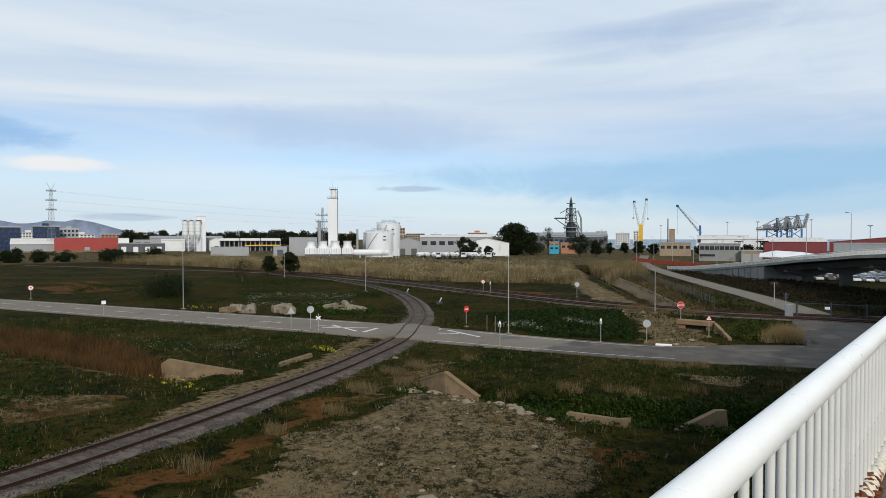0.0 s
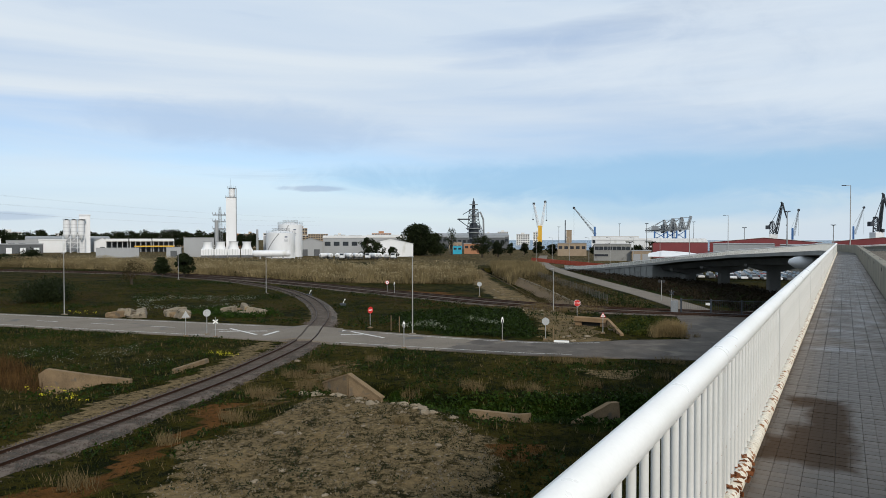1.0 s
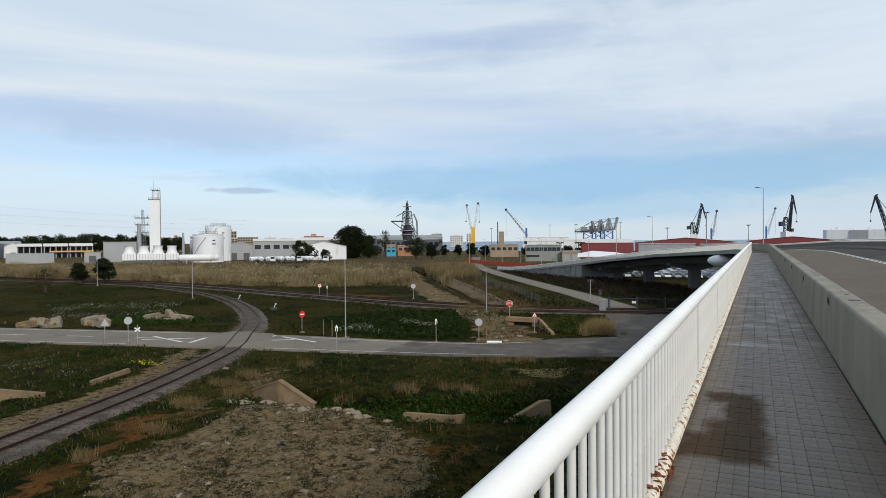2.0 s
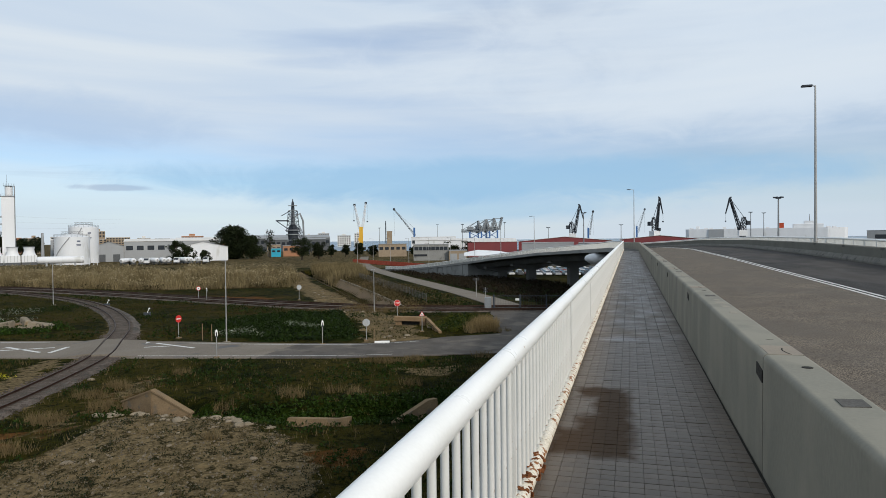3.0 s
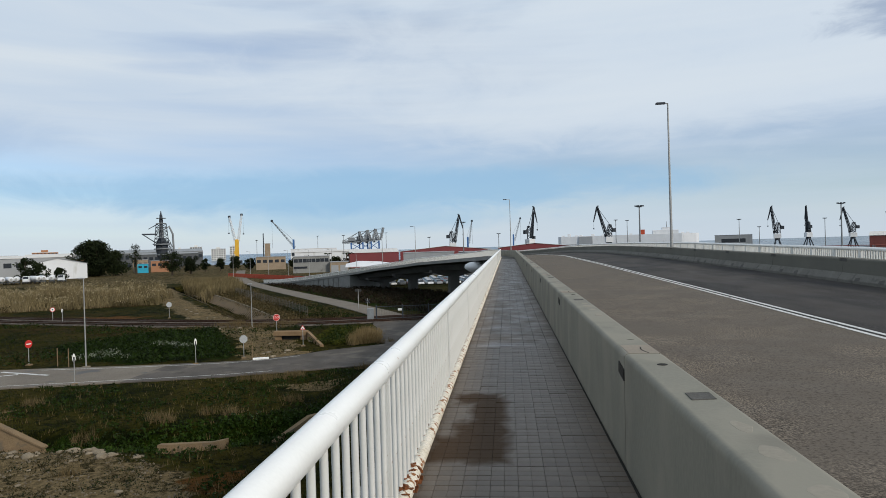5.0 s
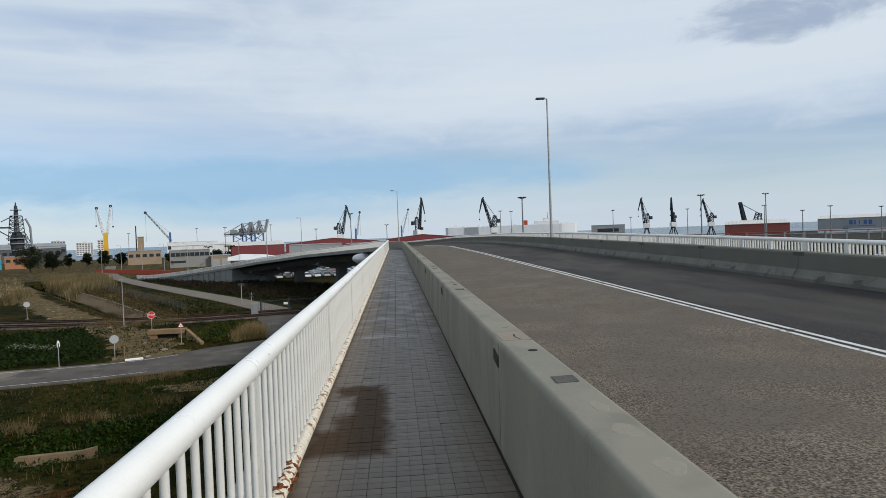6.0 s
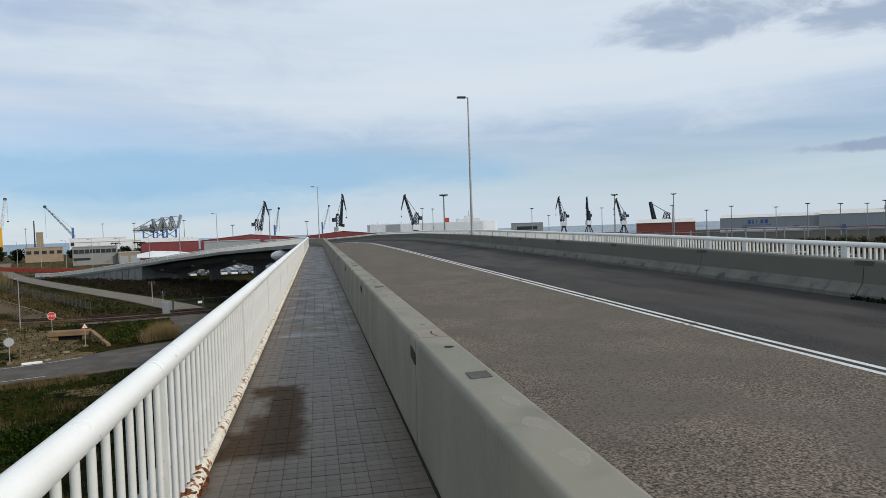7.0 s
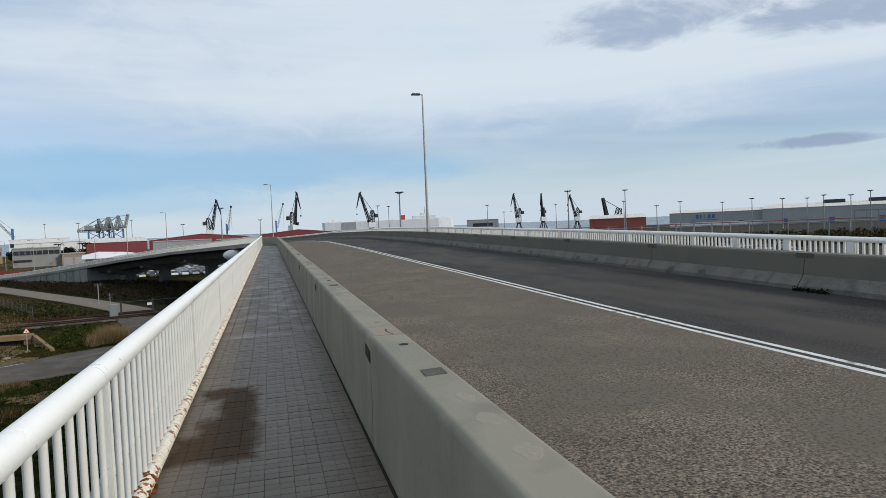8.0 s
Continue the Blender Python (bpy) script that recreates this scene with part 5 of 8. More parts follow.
for k in range(12):
    a = k * math.tau / 12
    g.cyl((0.4 + 2.4 * math.cos(a), 2.6 + 2.4 * math.sin(a), 41.1), (0.4 + 2.4 * math.cos(a), 2.6 + 2.4 * math.sin(a), 42.4), 0.07, n=4)
part("guard_rail", g, GREY_STEEL, ob)
part("ladder_cage", Geo().box((2.62, 0.4, 2.0), (3.1, 1.3, 41.0)), GREY_STEEL, ob, "grey ladder cage")
part("aerial", Geo().cyl((-0.4, 2.6, 41.1), (-0.4, 2.6, 47.0), 0.09, 0.04, 5), GREY_STEEL, ob)
ob = thing("lattice_mast", "grey lattice transmission mast with cross arms", "mast", at=place((-325, 266), 51))
part("mast", lattice(Geo(), (0, 0, -0.3), (0, 0, 30.3), 3.0, 0.8, 12, 0.13), GREY_STEEL, ob)
for z in (17, 21.5, 25.5):
    part("cross_arm", lattice(Geo(), (-4.2, 0, z), (4.2, 0, z), 0.5, 0.5, 6, 0.09), GREY_STEEL, ob)
    for x in (-4.2, -2.6, 2.6, 4.2):
        part("insulator", Geo().cyl((x, 0, z + 0.2), (x, 0, z + 1.6), 0.18, 0.1, 6), GREY_STEEL, ob)
ob = thing("exhaust_stack", "grey steel exhaust stack", "chimney", at=place((-322, 261), 51))
part("stack", Geo().cyl((0, 0, -0.3), (0, 0, 21.6), 1.2, 1.1, 14).cyl((0, 0, 21.6), (0, 0, 22), 1.3, n=14), GREY_METAL, ob)
shed((-328, 253), 17, 11.7, 52, 20, GREY_METAL, ROOF_GREY, "grey clad plant building", 0.3, "flat", 0, 0)
shed((-331, 238), 8, 6.0, 52, 16, GREY_METAL, ROOF_GREY, "small grey plant building", 0.3, "flat", 1, 0)


def cooler(c, turn):
    ob = thing("cooling_tower", "white cooling tower cell with a flared fan stack", "cooling tower", "cooling towers", at=place(c, turn))
    part("basin", Geo().box((-3.4, 0, -0.3), (3.4, 6.6, 1.4)), DARK_METAL, ob, "dark louvred base")
    part("casing", Geo().box((-3.4, 0, 1.4), (3.4, 6.6, 5.0), cut=0.15), WHITE_METAL, ob)
    part("fan_stack", Geo().sweep([[(r * math.cos(a * math.tau / 18), 3.3 + r * math.sin(a * math.tau / 18), z) for a in range(18)] for r, z in ((3.1, 5.0), (2.45, 6.6), (2.3, 7.8), (2.6, 9.3))], smooth=True), WHITE_METAL, ob)
    part("rim", Geo().cyl((0, 3.3, 9.1), (0, 3.3, 9.4), 2.72, n=18), GREY_METAL, ob)
    for x in (-2.2, -0.75, 0.75, 2.2):
        part("rib", Geo().box((x - 0.08, -0.06, 1.5), (x + 0.08, -0.003, 4.9)), GREY_METAL, ob)
    return ob


for k in range(4):
    d = -10.9 + k * 7.25
    cooler((-303 + d * math.cos(radians(50)), 253 + d * math.sin(radians(50))), 50)


def tank(c, r, h, label, mast=True):
    ob = thing("storage_tank", label, "tank", "storage tanks", at=place(c, 45))
    part("shell", Geo().cyl((0, 0, -0.3), (0, 0, h - 0.5), r, n=36).cyl((0, 0, h - 0.5), (0, 0, h + r * 0.12), r, r * 0.3, 36), WHITE_METAL, ob)
    g = Geo()
    for k in range(20):
        a, b = k * math.tau / 20, (k + 1) * math.tau / 20
        p, q = (r * math.cos(a), r * math.sin(a)), (r * math.cos(b), r * math.sin(b))
        g.cyl((*p, h - 0.5), (*p, h + 0.8), 0.06, n=4)
        for z in (h + 0.2, h + 0.8):
            g.cyl((*p, z), (*q, z), 0.05, n=4)
    part("guard_rail", g, GREY_STEEL, ob)
    part("top_frame", lattice(Geo(), (-r * 0.6, 0, h + 1.2), (r * 0.6, 0, h + 1.2), 1.6, 1.6, 5, 0.1), GREY_STEEL, ob)
    part("stair", Geo().tube([(r * 1.02 * math.cos(a), r * 1.02 * math.sin(a), 0.3 + (h - 1) * k / 14) for k, a in enumerate(np.linspace(3.3, 4.6, 15))], 0.22, 5), GREY_METAL, ob)
    for z, w in ((h * 0.82, 1.6), (h * 0.70, 2.2), (h * 0.66, 2.0)):
        a = -1.2
        part("lettering", Geo().box((-w / 2, -0.04, -0.3 if w == 1.6 else -0.12), (w / 2, 0, 0.3 if w == 1.6 else 0.12), Matrix.Translation((r * 1.003 * math.cos(a), r * 1.003 * math.sin(a), z)) @ Matrix.Rotation(a + math.pi / 2, 4, "Z")), BLUE_GLASS, ob, "dark lettering drawn as bars")
    return ob


tank((-290, 290), 7.4, 20.0, "large white cylindrical storage tank with roof rails")
tank((-277, 269.5), 8.2, 14.6, "white cylindrical storage tank with roof rails")
ob = thing("pressure_vessel", "long white horizontal pressure vessel on saddles", "tank", at=place((-266, 252), 47))
part("vessel", Geo().sweep([[(x, r * math.cos(a * math.tau / 18), 2.9 + r * math.sin(a * math.tau / 18)) for a in range(18)] for x, r in ((-10.2, 0.4), (-9.9, 1.3), (-9.2, 1.75), (9.2, 1.75), (9.9, 1.3), (10.2, 0.4))], smooth=True), WHITE_METAL, ob)
for x in (-6, 0, 6):
    part("saddle", Geo().box((x - 0.4, -1.2, -0.3), (x + 0.4, 1.2, 1.6)), GREY_METAL, ob)
for x in (8.5, 10, 12, 14, 15.5):
    part("pipe", Geo().tube([(x, -1.5, -0.3), (x, -1.5, 3.2 + (x % 2)), (x + 0.9, -1.5, 3.5 + (x % 2))], 0.16, 6), WHITE_METAL, ob)
for k, (x, y) in enumerate(((-276, 283), (-273, 286))):
    ob = thing("vent_stack", "slim grey vent stack on a frame", "chimney", "vent stacks", at=place((x - 22, y - 12), 47))
    part("stack", Geo().cyl((0, 0, -0.3), (0, 0, 16.5 - k * 4), 0.9, 0.6, 10), GREY_METAL, ob)
shed((-288, 306), 15, 11.4, 43, 30, GREY_METAL, ROOF_GREY, "grey gabled hall behind the tanks", 2.5, "front", 2)
shed((-278, 328), 29, 12.9, 40, 30, GREY_METAL, ROOF_LIGHT, "pale grey hall with tall dark windows", 1.4, "along", 0, 5)
shed((-281, 376), 27, 13.7, 37, 30, GREY_METAL, ROOF_LIGHT, "long pale hall behind the lorry park", 2.0, "along")
shed((-237, 322), 27.5, 10.9, 36, 34, WHITE_METAL, ROOF_GREY, "wide white gabled hall with dark roof edge", 3.0, "front", 0, 0)


def tanker(c, turn, cab):
    ob = thing("tank_lorry", "parked white tank trailer with chrome end" if not cab else "parked white lorry cab", "lorry", "parked lorries", at=place(c, turn))
    if cab:
        part("body", Geo().sweep([[(x, -1.1, 0.9), (x, 1.3, 0.9), (x, 1.3, 3.4), (x, -0.5, 3.4), (x, -1.05, 2.2)] for x in (-1.2, 1.2)]), WHITE_METAL, ob)
        part("windscreen", Geo().add([(-1.05, -1.1, 2.25), (1.05, -1.1, 2.25), (1.05, -0.62, 3.25), (-1.05, -0.62, 3.25)], [(0, 1, 2, 3)]), WINDOW_DARK, ob)
    else:
        part("body", Geo().sweep([[(1.2 * k * math.cos(a * math.tau / 14), y, 2.3 + 1.15 * k * math.sin(a * math.tau / 14)) for a in range(14)] for y, k in ((-3.0, 0.35), (-2.8, 0.8), (-2.4, 1.0), (5.0, 1.0), (5.4, 0.7))], smooth=True), WHITE_METAL, ob)
        part("end_plate", Geo().cyl((0, -3.1, 2.3), (0, -2.95, 2.3), 0.5, n=12), GALV, ob)
    part("chassis", Geo().box((-1.0, -2.2, 0.7), (1.0, 4.6, 1.1)), DARK_METAL, ob)
    for y in (-1.2, 3.2):
        for x in (-1.0, 1.0):
            part("wheel", Geo().cyl((x - 0.14, y, 0.5), (x + 0.14, y, 0.5), 0.5, n=12), BLACK, ob)
    return ob


for k in range(12):
    d = -18 + k * 3.25
    tanker((-218 + d * math.cos(radians(39)) + (k % 3) * 0.5, 267 + d * math.sin(radians(39))), 39 + (k * 37 % 50) - 25, k % 4 == 3)

# red brick, beige and pale houses of the town, the old rolling hall and the furnace tower
rt = random.Random(11)
WALLS = [(PALE_WALL, "pale rendered"), (BEIGE, "beige rendered"), (TERRACOTTA, "orange brick"), (PALE_WALL, "white rendered")]
for k in range(26):
    az = radians(-76 + k * 1.75 + rt.uniform(-0.3, 0.3))
    D = rt.uniform(820, 1000)
    h = 10 + 900 * 0.0088 * rt.uniform(0.55, 1.05)
    wm, wd = WALLS[rt.randrange(4)]
    block((D * math.sin(az), D * math.cos(az)), rt.uniform(14, 30), h, -math.degrees(az), 14, wm, wd + " apartment house with dark windows", 6, rt.randrange(5, 9), k % 2 == 0)
for x, y, w, h, t, m, d, f, c in ((-490, 985, 18, 22, 26, PALE_WALL, "white", 7, 5), (-460, 1000, 22, 18, 25, PALE_WALL, "white", 6, 6), (-512, 975, 14, 19, 27, PALE_WALL, "white", 6, 4), (-437, 1005, 12, 21, 24, PALE_WALL, "white", 7, 3), (-625, 648, 14, 25, 44, BEIGE, "beige", 6, 4), (-530, 700, 26, 18, 38, TERRACOTTA, "orange brick", 4, 7), (-480, 720, 16, 19, 34, TERRACOTTA, "red brick", 4, 4)):
    block((x, y), w, h, t, 14, m, d + " apartment block with rows of windows", f, c)
shed((-352, 628), 84, 17.0, 29, 60, DARK_METAL, ROOF_GREY, "long dark steel rolling hall with a stepped roof", 3.0, "along", 0, 16, strip=GREY_METAL)
shed((-330, 600), 60, 13.0, 29, 20, DARK_METAL, ROOF_GREY, "lower dark steel hall in front of the rolling hall", 1.0, "along", 0, 12)
shed((-240, 405), 9, 8.6, 30, 10, BEIGE, ROOF_GREY, "beige rendered house with dark windows", 0.3, "flat", 0, 3, "house", "house")
shed((-227, 406), 11, 7.6, 29, 10, TERRACOTTA, ROOF_GREY, "orange rendered house with dark windows", 0.3, "flat", 0, 3, "house", "house")
shed((-233, 396), 6.4, 6.0, 31, 8, TURQ, ROOF_GREY, "small turquoise painted flat hut", 0.3, "flat", 0, 2, "hut", "hut")
ob = thing("furnace_tower", "old dark steel blast furnace tower with platforms", "tower", at=place((-262, 472), 29))
part("furnace_body", Geo().sweep([[(r * math.cos(a * math.tau / 18), r * math.sin(a * math.tau / 18), z) for a in range(18)] for r, z in ((3.6, -0.3), (3.6, 4), (3.2, 8), (4.2, 15), (4.3, 18), (2.6, 24))], smooth=False), DARK_STEEL, ob, "dark conical furnace body")
for z, r in ((6, 4.4), (11, 4.7), (15.5, 5.6), (19, 6.4)):
    part("platform", Geo().cyl((0, 0, z), (0, 0, z + 0.7), r, n=18), GREY_STEEL, ob)
part("frame", lattice(Geo(), (0, 0, 18), (0, 0, 35), 7.4, 5.0, 6, 0.35), DARK_STEEL, ob)
for z, r in ((24, 1.8), (28, 1.5), (33, 1.3)):
    part("uptake", Geo().cyl((0, 0, z), (0, 0, z + 5), r, r * 0.9, 12), GREY_STEEL, ob)
part("bell_top", Geo().cyl((0, 0, 36), (0, 0, 42), 1.5, 1.0, 12).cyl((0, 0, 42), (0, 0, 44.5), 0.6, 0.3, 8), DARK_STEEL, ob)
for z in (30, 35, 39):
    part("gallery", Geo().box((-3.4, -3.4, z), (3.4, 3.4, z + 0.35)), GREY_STEEL, ob)
part("side_arm", Geo().box((-13.5, -0.5, 26.5), (-3, 0.5, 27.6)).cyl((-12.5, 0, 26.6), (-3.4, 0, 20), 0.35, n=6).cyl((-9, 0, 31), (-2, 0, 35), 0.3, n=6), DARK_STEEL, ob)
part("skip_bridge", lattice(Geo(), (13, 0, 0), (3.5, 0, 22), 2.6, 2.6, 9, 0.25), DARK_STEEL, ob)
part("downcomer", Geo().tube([(3.0, 0, 31), (5.5, 0, 33), (8, 0, 27), (8.5, 0, 12)], 0.7, 8), GREY_STEEL, ob)


# pylon and hills at the left
ob = thing("pylon", "tall grey lattice power pylon", "pylon", at=place((-572, 194), 71) @ Matrix.Diagonal((1.05, 1.05, 1.66, 1)))
part("tower", lattice(Geo(), (0, 0, -0.3), (0, 0, 30), 4.4, 1.3, 13, 0.12), GREY_STEEL, ob)
for z, w in ((20.5, 3.6), (25, 3.8), (29.5, 3.4)):
    part("cross_arm", lattice(Geo(), (-w, 0, z), (w, 0, z), 0.5, 0.5, 6, 0.09), GREY_STEEL, ob)
for sx in (-1, 1):
    part("horn", Geo().cyl((0.4 * sx, 0, 30), (2.8 * sx, 0, 33.4), 0.14, 0.08, 5), GREY_STEEL, ob)
for side in (-1, 1):
    for z, w in ((20.4, 3.6), (24.9, 3.8), (29.4, 3.4)):
        p_, q_ = ob.matrix_world @ Vector((w * side, 0, z)), Vector((-900 + 4 * side, 980, GROUND + z * 1.66 + 4))
        part("cable", Geo().tube([p_.lerp(q_, t / 16) - Vector((0, 0, 20 * t / 16 * (1 - t / 16))) for t in range(17)], 0.022, 4), GREY_STEEL, ob).matrix_parent_inverse = ob.matrix_world.inverted()
g = Geo()
rows_h = []
for k in range(61):
    az = radians(-92 + k * 0.62)
    hh = 118 + 14 * math.sin(k * 0.55) + 22 * noise.noise((k * 0.35, 0, 0)) + 10 * noise.noise((k * 1.1, 0, 5)) if k < 52 else 30
    e = 1 - smooth01(35, 49, k)
    rows_h.append([(4600 * math.sin(az), 4600 * math.cos(az), GROUND - 1), (4650 * math.sin(az), 4650 * math.cos(az), GROUND + max(8.0, hh * e)), (4800 * math.sin(az), 4800 * math.cos(az), GROUND - 1)])
g.sweep(rows_h, closed=False, smooth=True)
tagged(part("backdrop_hills", g, HILL), "hazy blue grey hills on the horizon", "hills", kind="structure")

# ---- the port: halls, cranes, masts, ship ----
shed((-98, 318), 18, 8.4, 17, 12, CONC_DECK, GREY_METAL, "two-storey pale office building with ribbon windows", 0.3, "flat", 0, 0, "office_building", "office")
ob = thing("ribbon_window", "dark ribbon windows of the port office", "window", at=place((-98, 317.9), 17))
part("glass", Geo().box((-8.6, -0.1, 5.3), (8.6, -0.01, 7.0)), WINDOW_DARK, ob)
part("glass", Geo().box((-8.6, -0.1, 2.2), (-2.0, -0.01, 3.2)), WINDOW_DARK, ob)
for k in range(9):
    part("mullion", Geo().box((-8.6 + k * 2.15 - 0.08, -0.16, 5.2), (-8.6 + k * 2.15 + 0.08, -0.102, 7.1)), GREY_METAL, ob)
shed((-84, 319), 9, 5.2, 15, 12, BEIGE, GREY_METAL, "low beige annex with roller doors", 0.3, "flat", 2, 0, door_mat=GREY_METAL)
shed((-147, 393), 18, 8.2, 21, 14, BEIGE, ROOF_GREY, "brown and beige port building with dark windows", 0.3, "flat", 0, 5, "office_building", "office")
ob = thing("square_chimney", "short brown brick chimney tower with a thin steel stack", "chimney", at=place((-177, 467), 21))
part("tower", Geo().box((-2, 0, -0.3), (2, 4, 17.4)).box((-2.2, -0.2, 17.0), (2.2, 4.2, 17.4)), BEIGE, ob)
part("stack", Geo().cyl((-2.8, 1, -0.3), (-2.8, 1, 25), 0.45, 0.35, 8), DARK_STEEL, ob)
shed((-138, 501), 56, 11.0, 15, 40, WHITE_METAL, ROOF_LIGHT, "long white port hall", 1.2, "along", 1, 0)
shed((-170, 560), 40, 13.0, 17, 30, WHITE_METAL, ROOF_LIGHT, "white port hall with small windows", 0.4, "flat", 0, 10)
shed((-80, 385), 30, 10.8, 12, 70, DARK_RED, ROOF_LIGHT, "dark red clad port hall with a pale roof", 2.0, "along", 0, 0)
shed((-38, 400), 56, 11.4, 6, 80, DARK_RED, ROOF_LIGHT, "wide dark red port hall with a pale roof", 2.6, "front", 0, 0)
shed((18, 432), 48, 11.6, -2, 70, DARK_RED, ROOF_LIGHT, "dark red port hall far behind the bridge", 2.4, "front")
shed((-40, 330), 26, 8.6, 6, 24, GREY_METAL, GREY_METAL, "grey clad warehouse with an open side", 0.3, "flat", 1, 0)
shed((-12, 334), 26, 8.2, 3, 24, DARK_METAL, GREY_METAL, "open-sided dark warehouse under a pale roof", 0.3, "flat", 0, 0)
ob = thing("membrane_tent", "low white membrane tent roof", "tent", at=place((-64, 293), 12))
part("roof", Geo().sweep([[(x, 0, 3.2), (x, 7, h), (x, 14, 3.2), (x, 14, 2.9), (x, 0, 2.9)][::-1] for x, h in ((-10, 4.4), (-4, 5.6), (6, 5.0), (11, 4.2))]), WHITE_METAL, ob)
for x in (-9.5, -3, 4, 10):
    part("pole", Geo().cyl((x, 0.2, -0.3), (x, 0.2, 3.1), 0.12, n=6), GALV, ob)
ob = thing("storage_dome", "smooth white lens-shaped dome roof behind the railing", "dome", at=Matrix.Translation((-5.2, 112, GROUND + 0.9)))
part("shell", Geo().sweep([[(2.3 * r * math.cos(a * math.tau / 28), 1.6 * r * math.sin(a * math.tau / 28), z) for a in range(28)] for r, z in ((0.10, 5.4), (0.6, 5.65), (0.92, 6.15), (1.0, 6.5), (0.9, 6.95), (0.6, 7.3), (0.1, 7.45))], smooth=True), WHITE_METAL, ob)
part("stem", Geo().cyl((0, 0, -1.3), (0, 0, 5.5), 0.35, 0.25, 10), GALV, ob)
# red plastic barriers and lamps along the port road
for k in range(16):
    a = Vector((-128 + k * 3.7, 290 + k * -3.9))
    ob = thing("plastic_barrier", "orange red plastic road barrier", "barrier", "barriers along the port road", at=place(a, -46))
    part("panel", Geo().sweep([[(-2.5, -0.25, 0), (2.5, -0.25, 0), (2.5, 0.25, 0), (-2.5, 0.25, 0)], [(-2.5, -0.08, 1.7), (2.5, -0.08, 1.7), (2.5, 0.08, 1.7), (-2.5, 0.08, 1.7)]]), FENCE_RED, ob)
    part("foot", Geo().box((-2.3, -0.4, -0.3), (-1.7, 0.4, 0.1)).box((1.7, -0.4, -0.3), (2.3, 0.4, 0.1)), FENCE_RED, ob)
for k in range(7):
    lamp_post((-124 + k * 11.5, 284 - k * 8.5, GROUND - 0.1), 11.5, (-1.0, -0.6), group="lamps along the port road")


def mast(c, h, heads=6):
    ob = thing("high_mast_light", "tall grey mast with a ring of floodlights", "light mast", "harbour light masts", at=place(c, 0))
    part("pole", Geo().cyl((0, 0, -0.3), (0, 0, h - 0.6), 0.32, 0.16, 8), GREY_STEEL, ob)
    part("crown", Geo().cyl((0, 0, h - 0.7), (0, 0, h - 0.45), 0.7, n=10), GREY_STEEL, ob)
    for k in range(heads):
        a = k * math.tau / heads
        part("floodlight", Geo().box((-0.30, -0.22, -0.17), (0.30, 0.22, 0.17), Matrix.Translation((0.95 * math.cos(a), 0.95 * math.sin(a), h - 0.35)) @ Matrix.Rotation(a, 4, "Z")), DARK_STEEL, ob)
    return ob


for c, h in (((37, 186), 21.1), ((105, 216), 21.4), ((68, 415), 24.9), ((80, 443), 25.2), ((136, 397), 22.3), ((153, 258), 23.1), ((193, 327), 20.0), ((208, 318), 16.6), ((218, 311), 18.2), ((260, 330), 17.4), ((246, 289), 18.0), ((257, 280), 17.2),
             ((293, 301), 17.4), ((256, 253), 17.6), ((271, 252), 17.2), ((-20, 299), 22.4), ((-5, 400), 18.5), ((-50, 417), 17.8), ((174, 469), 18.7), ((189, 408), 21.7), ((284, 253), 19.0), ((-222, 560), 22), ((-190, 640), 26), ((-120, 470), 22), ((-105, 560), 25), ((-150, 700), 30)):
    mast(c, h)


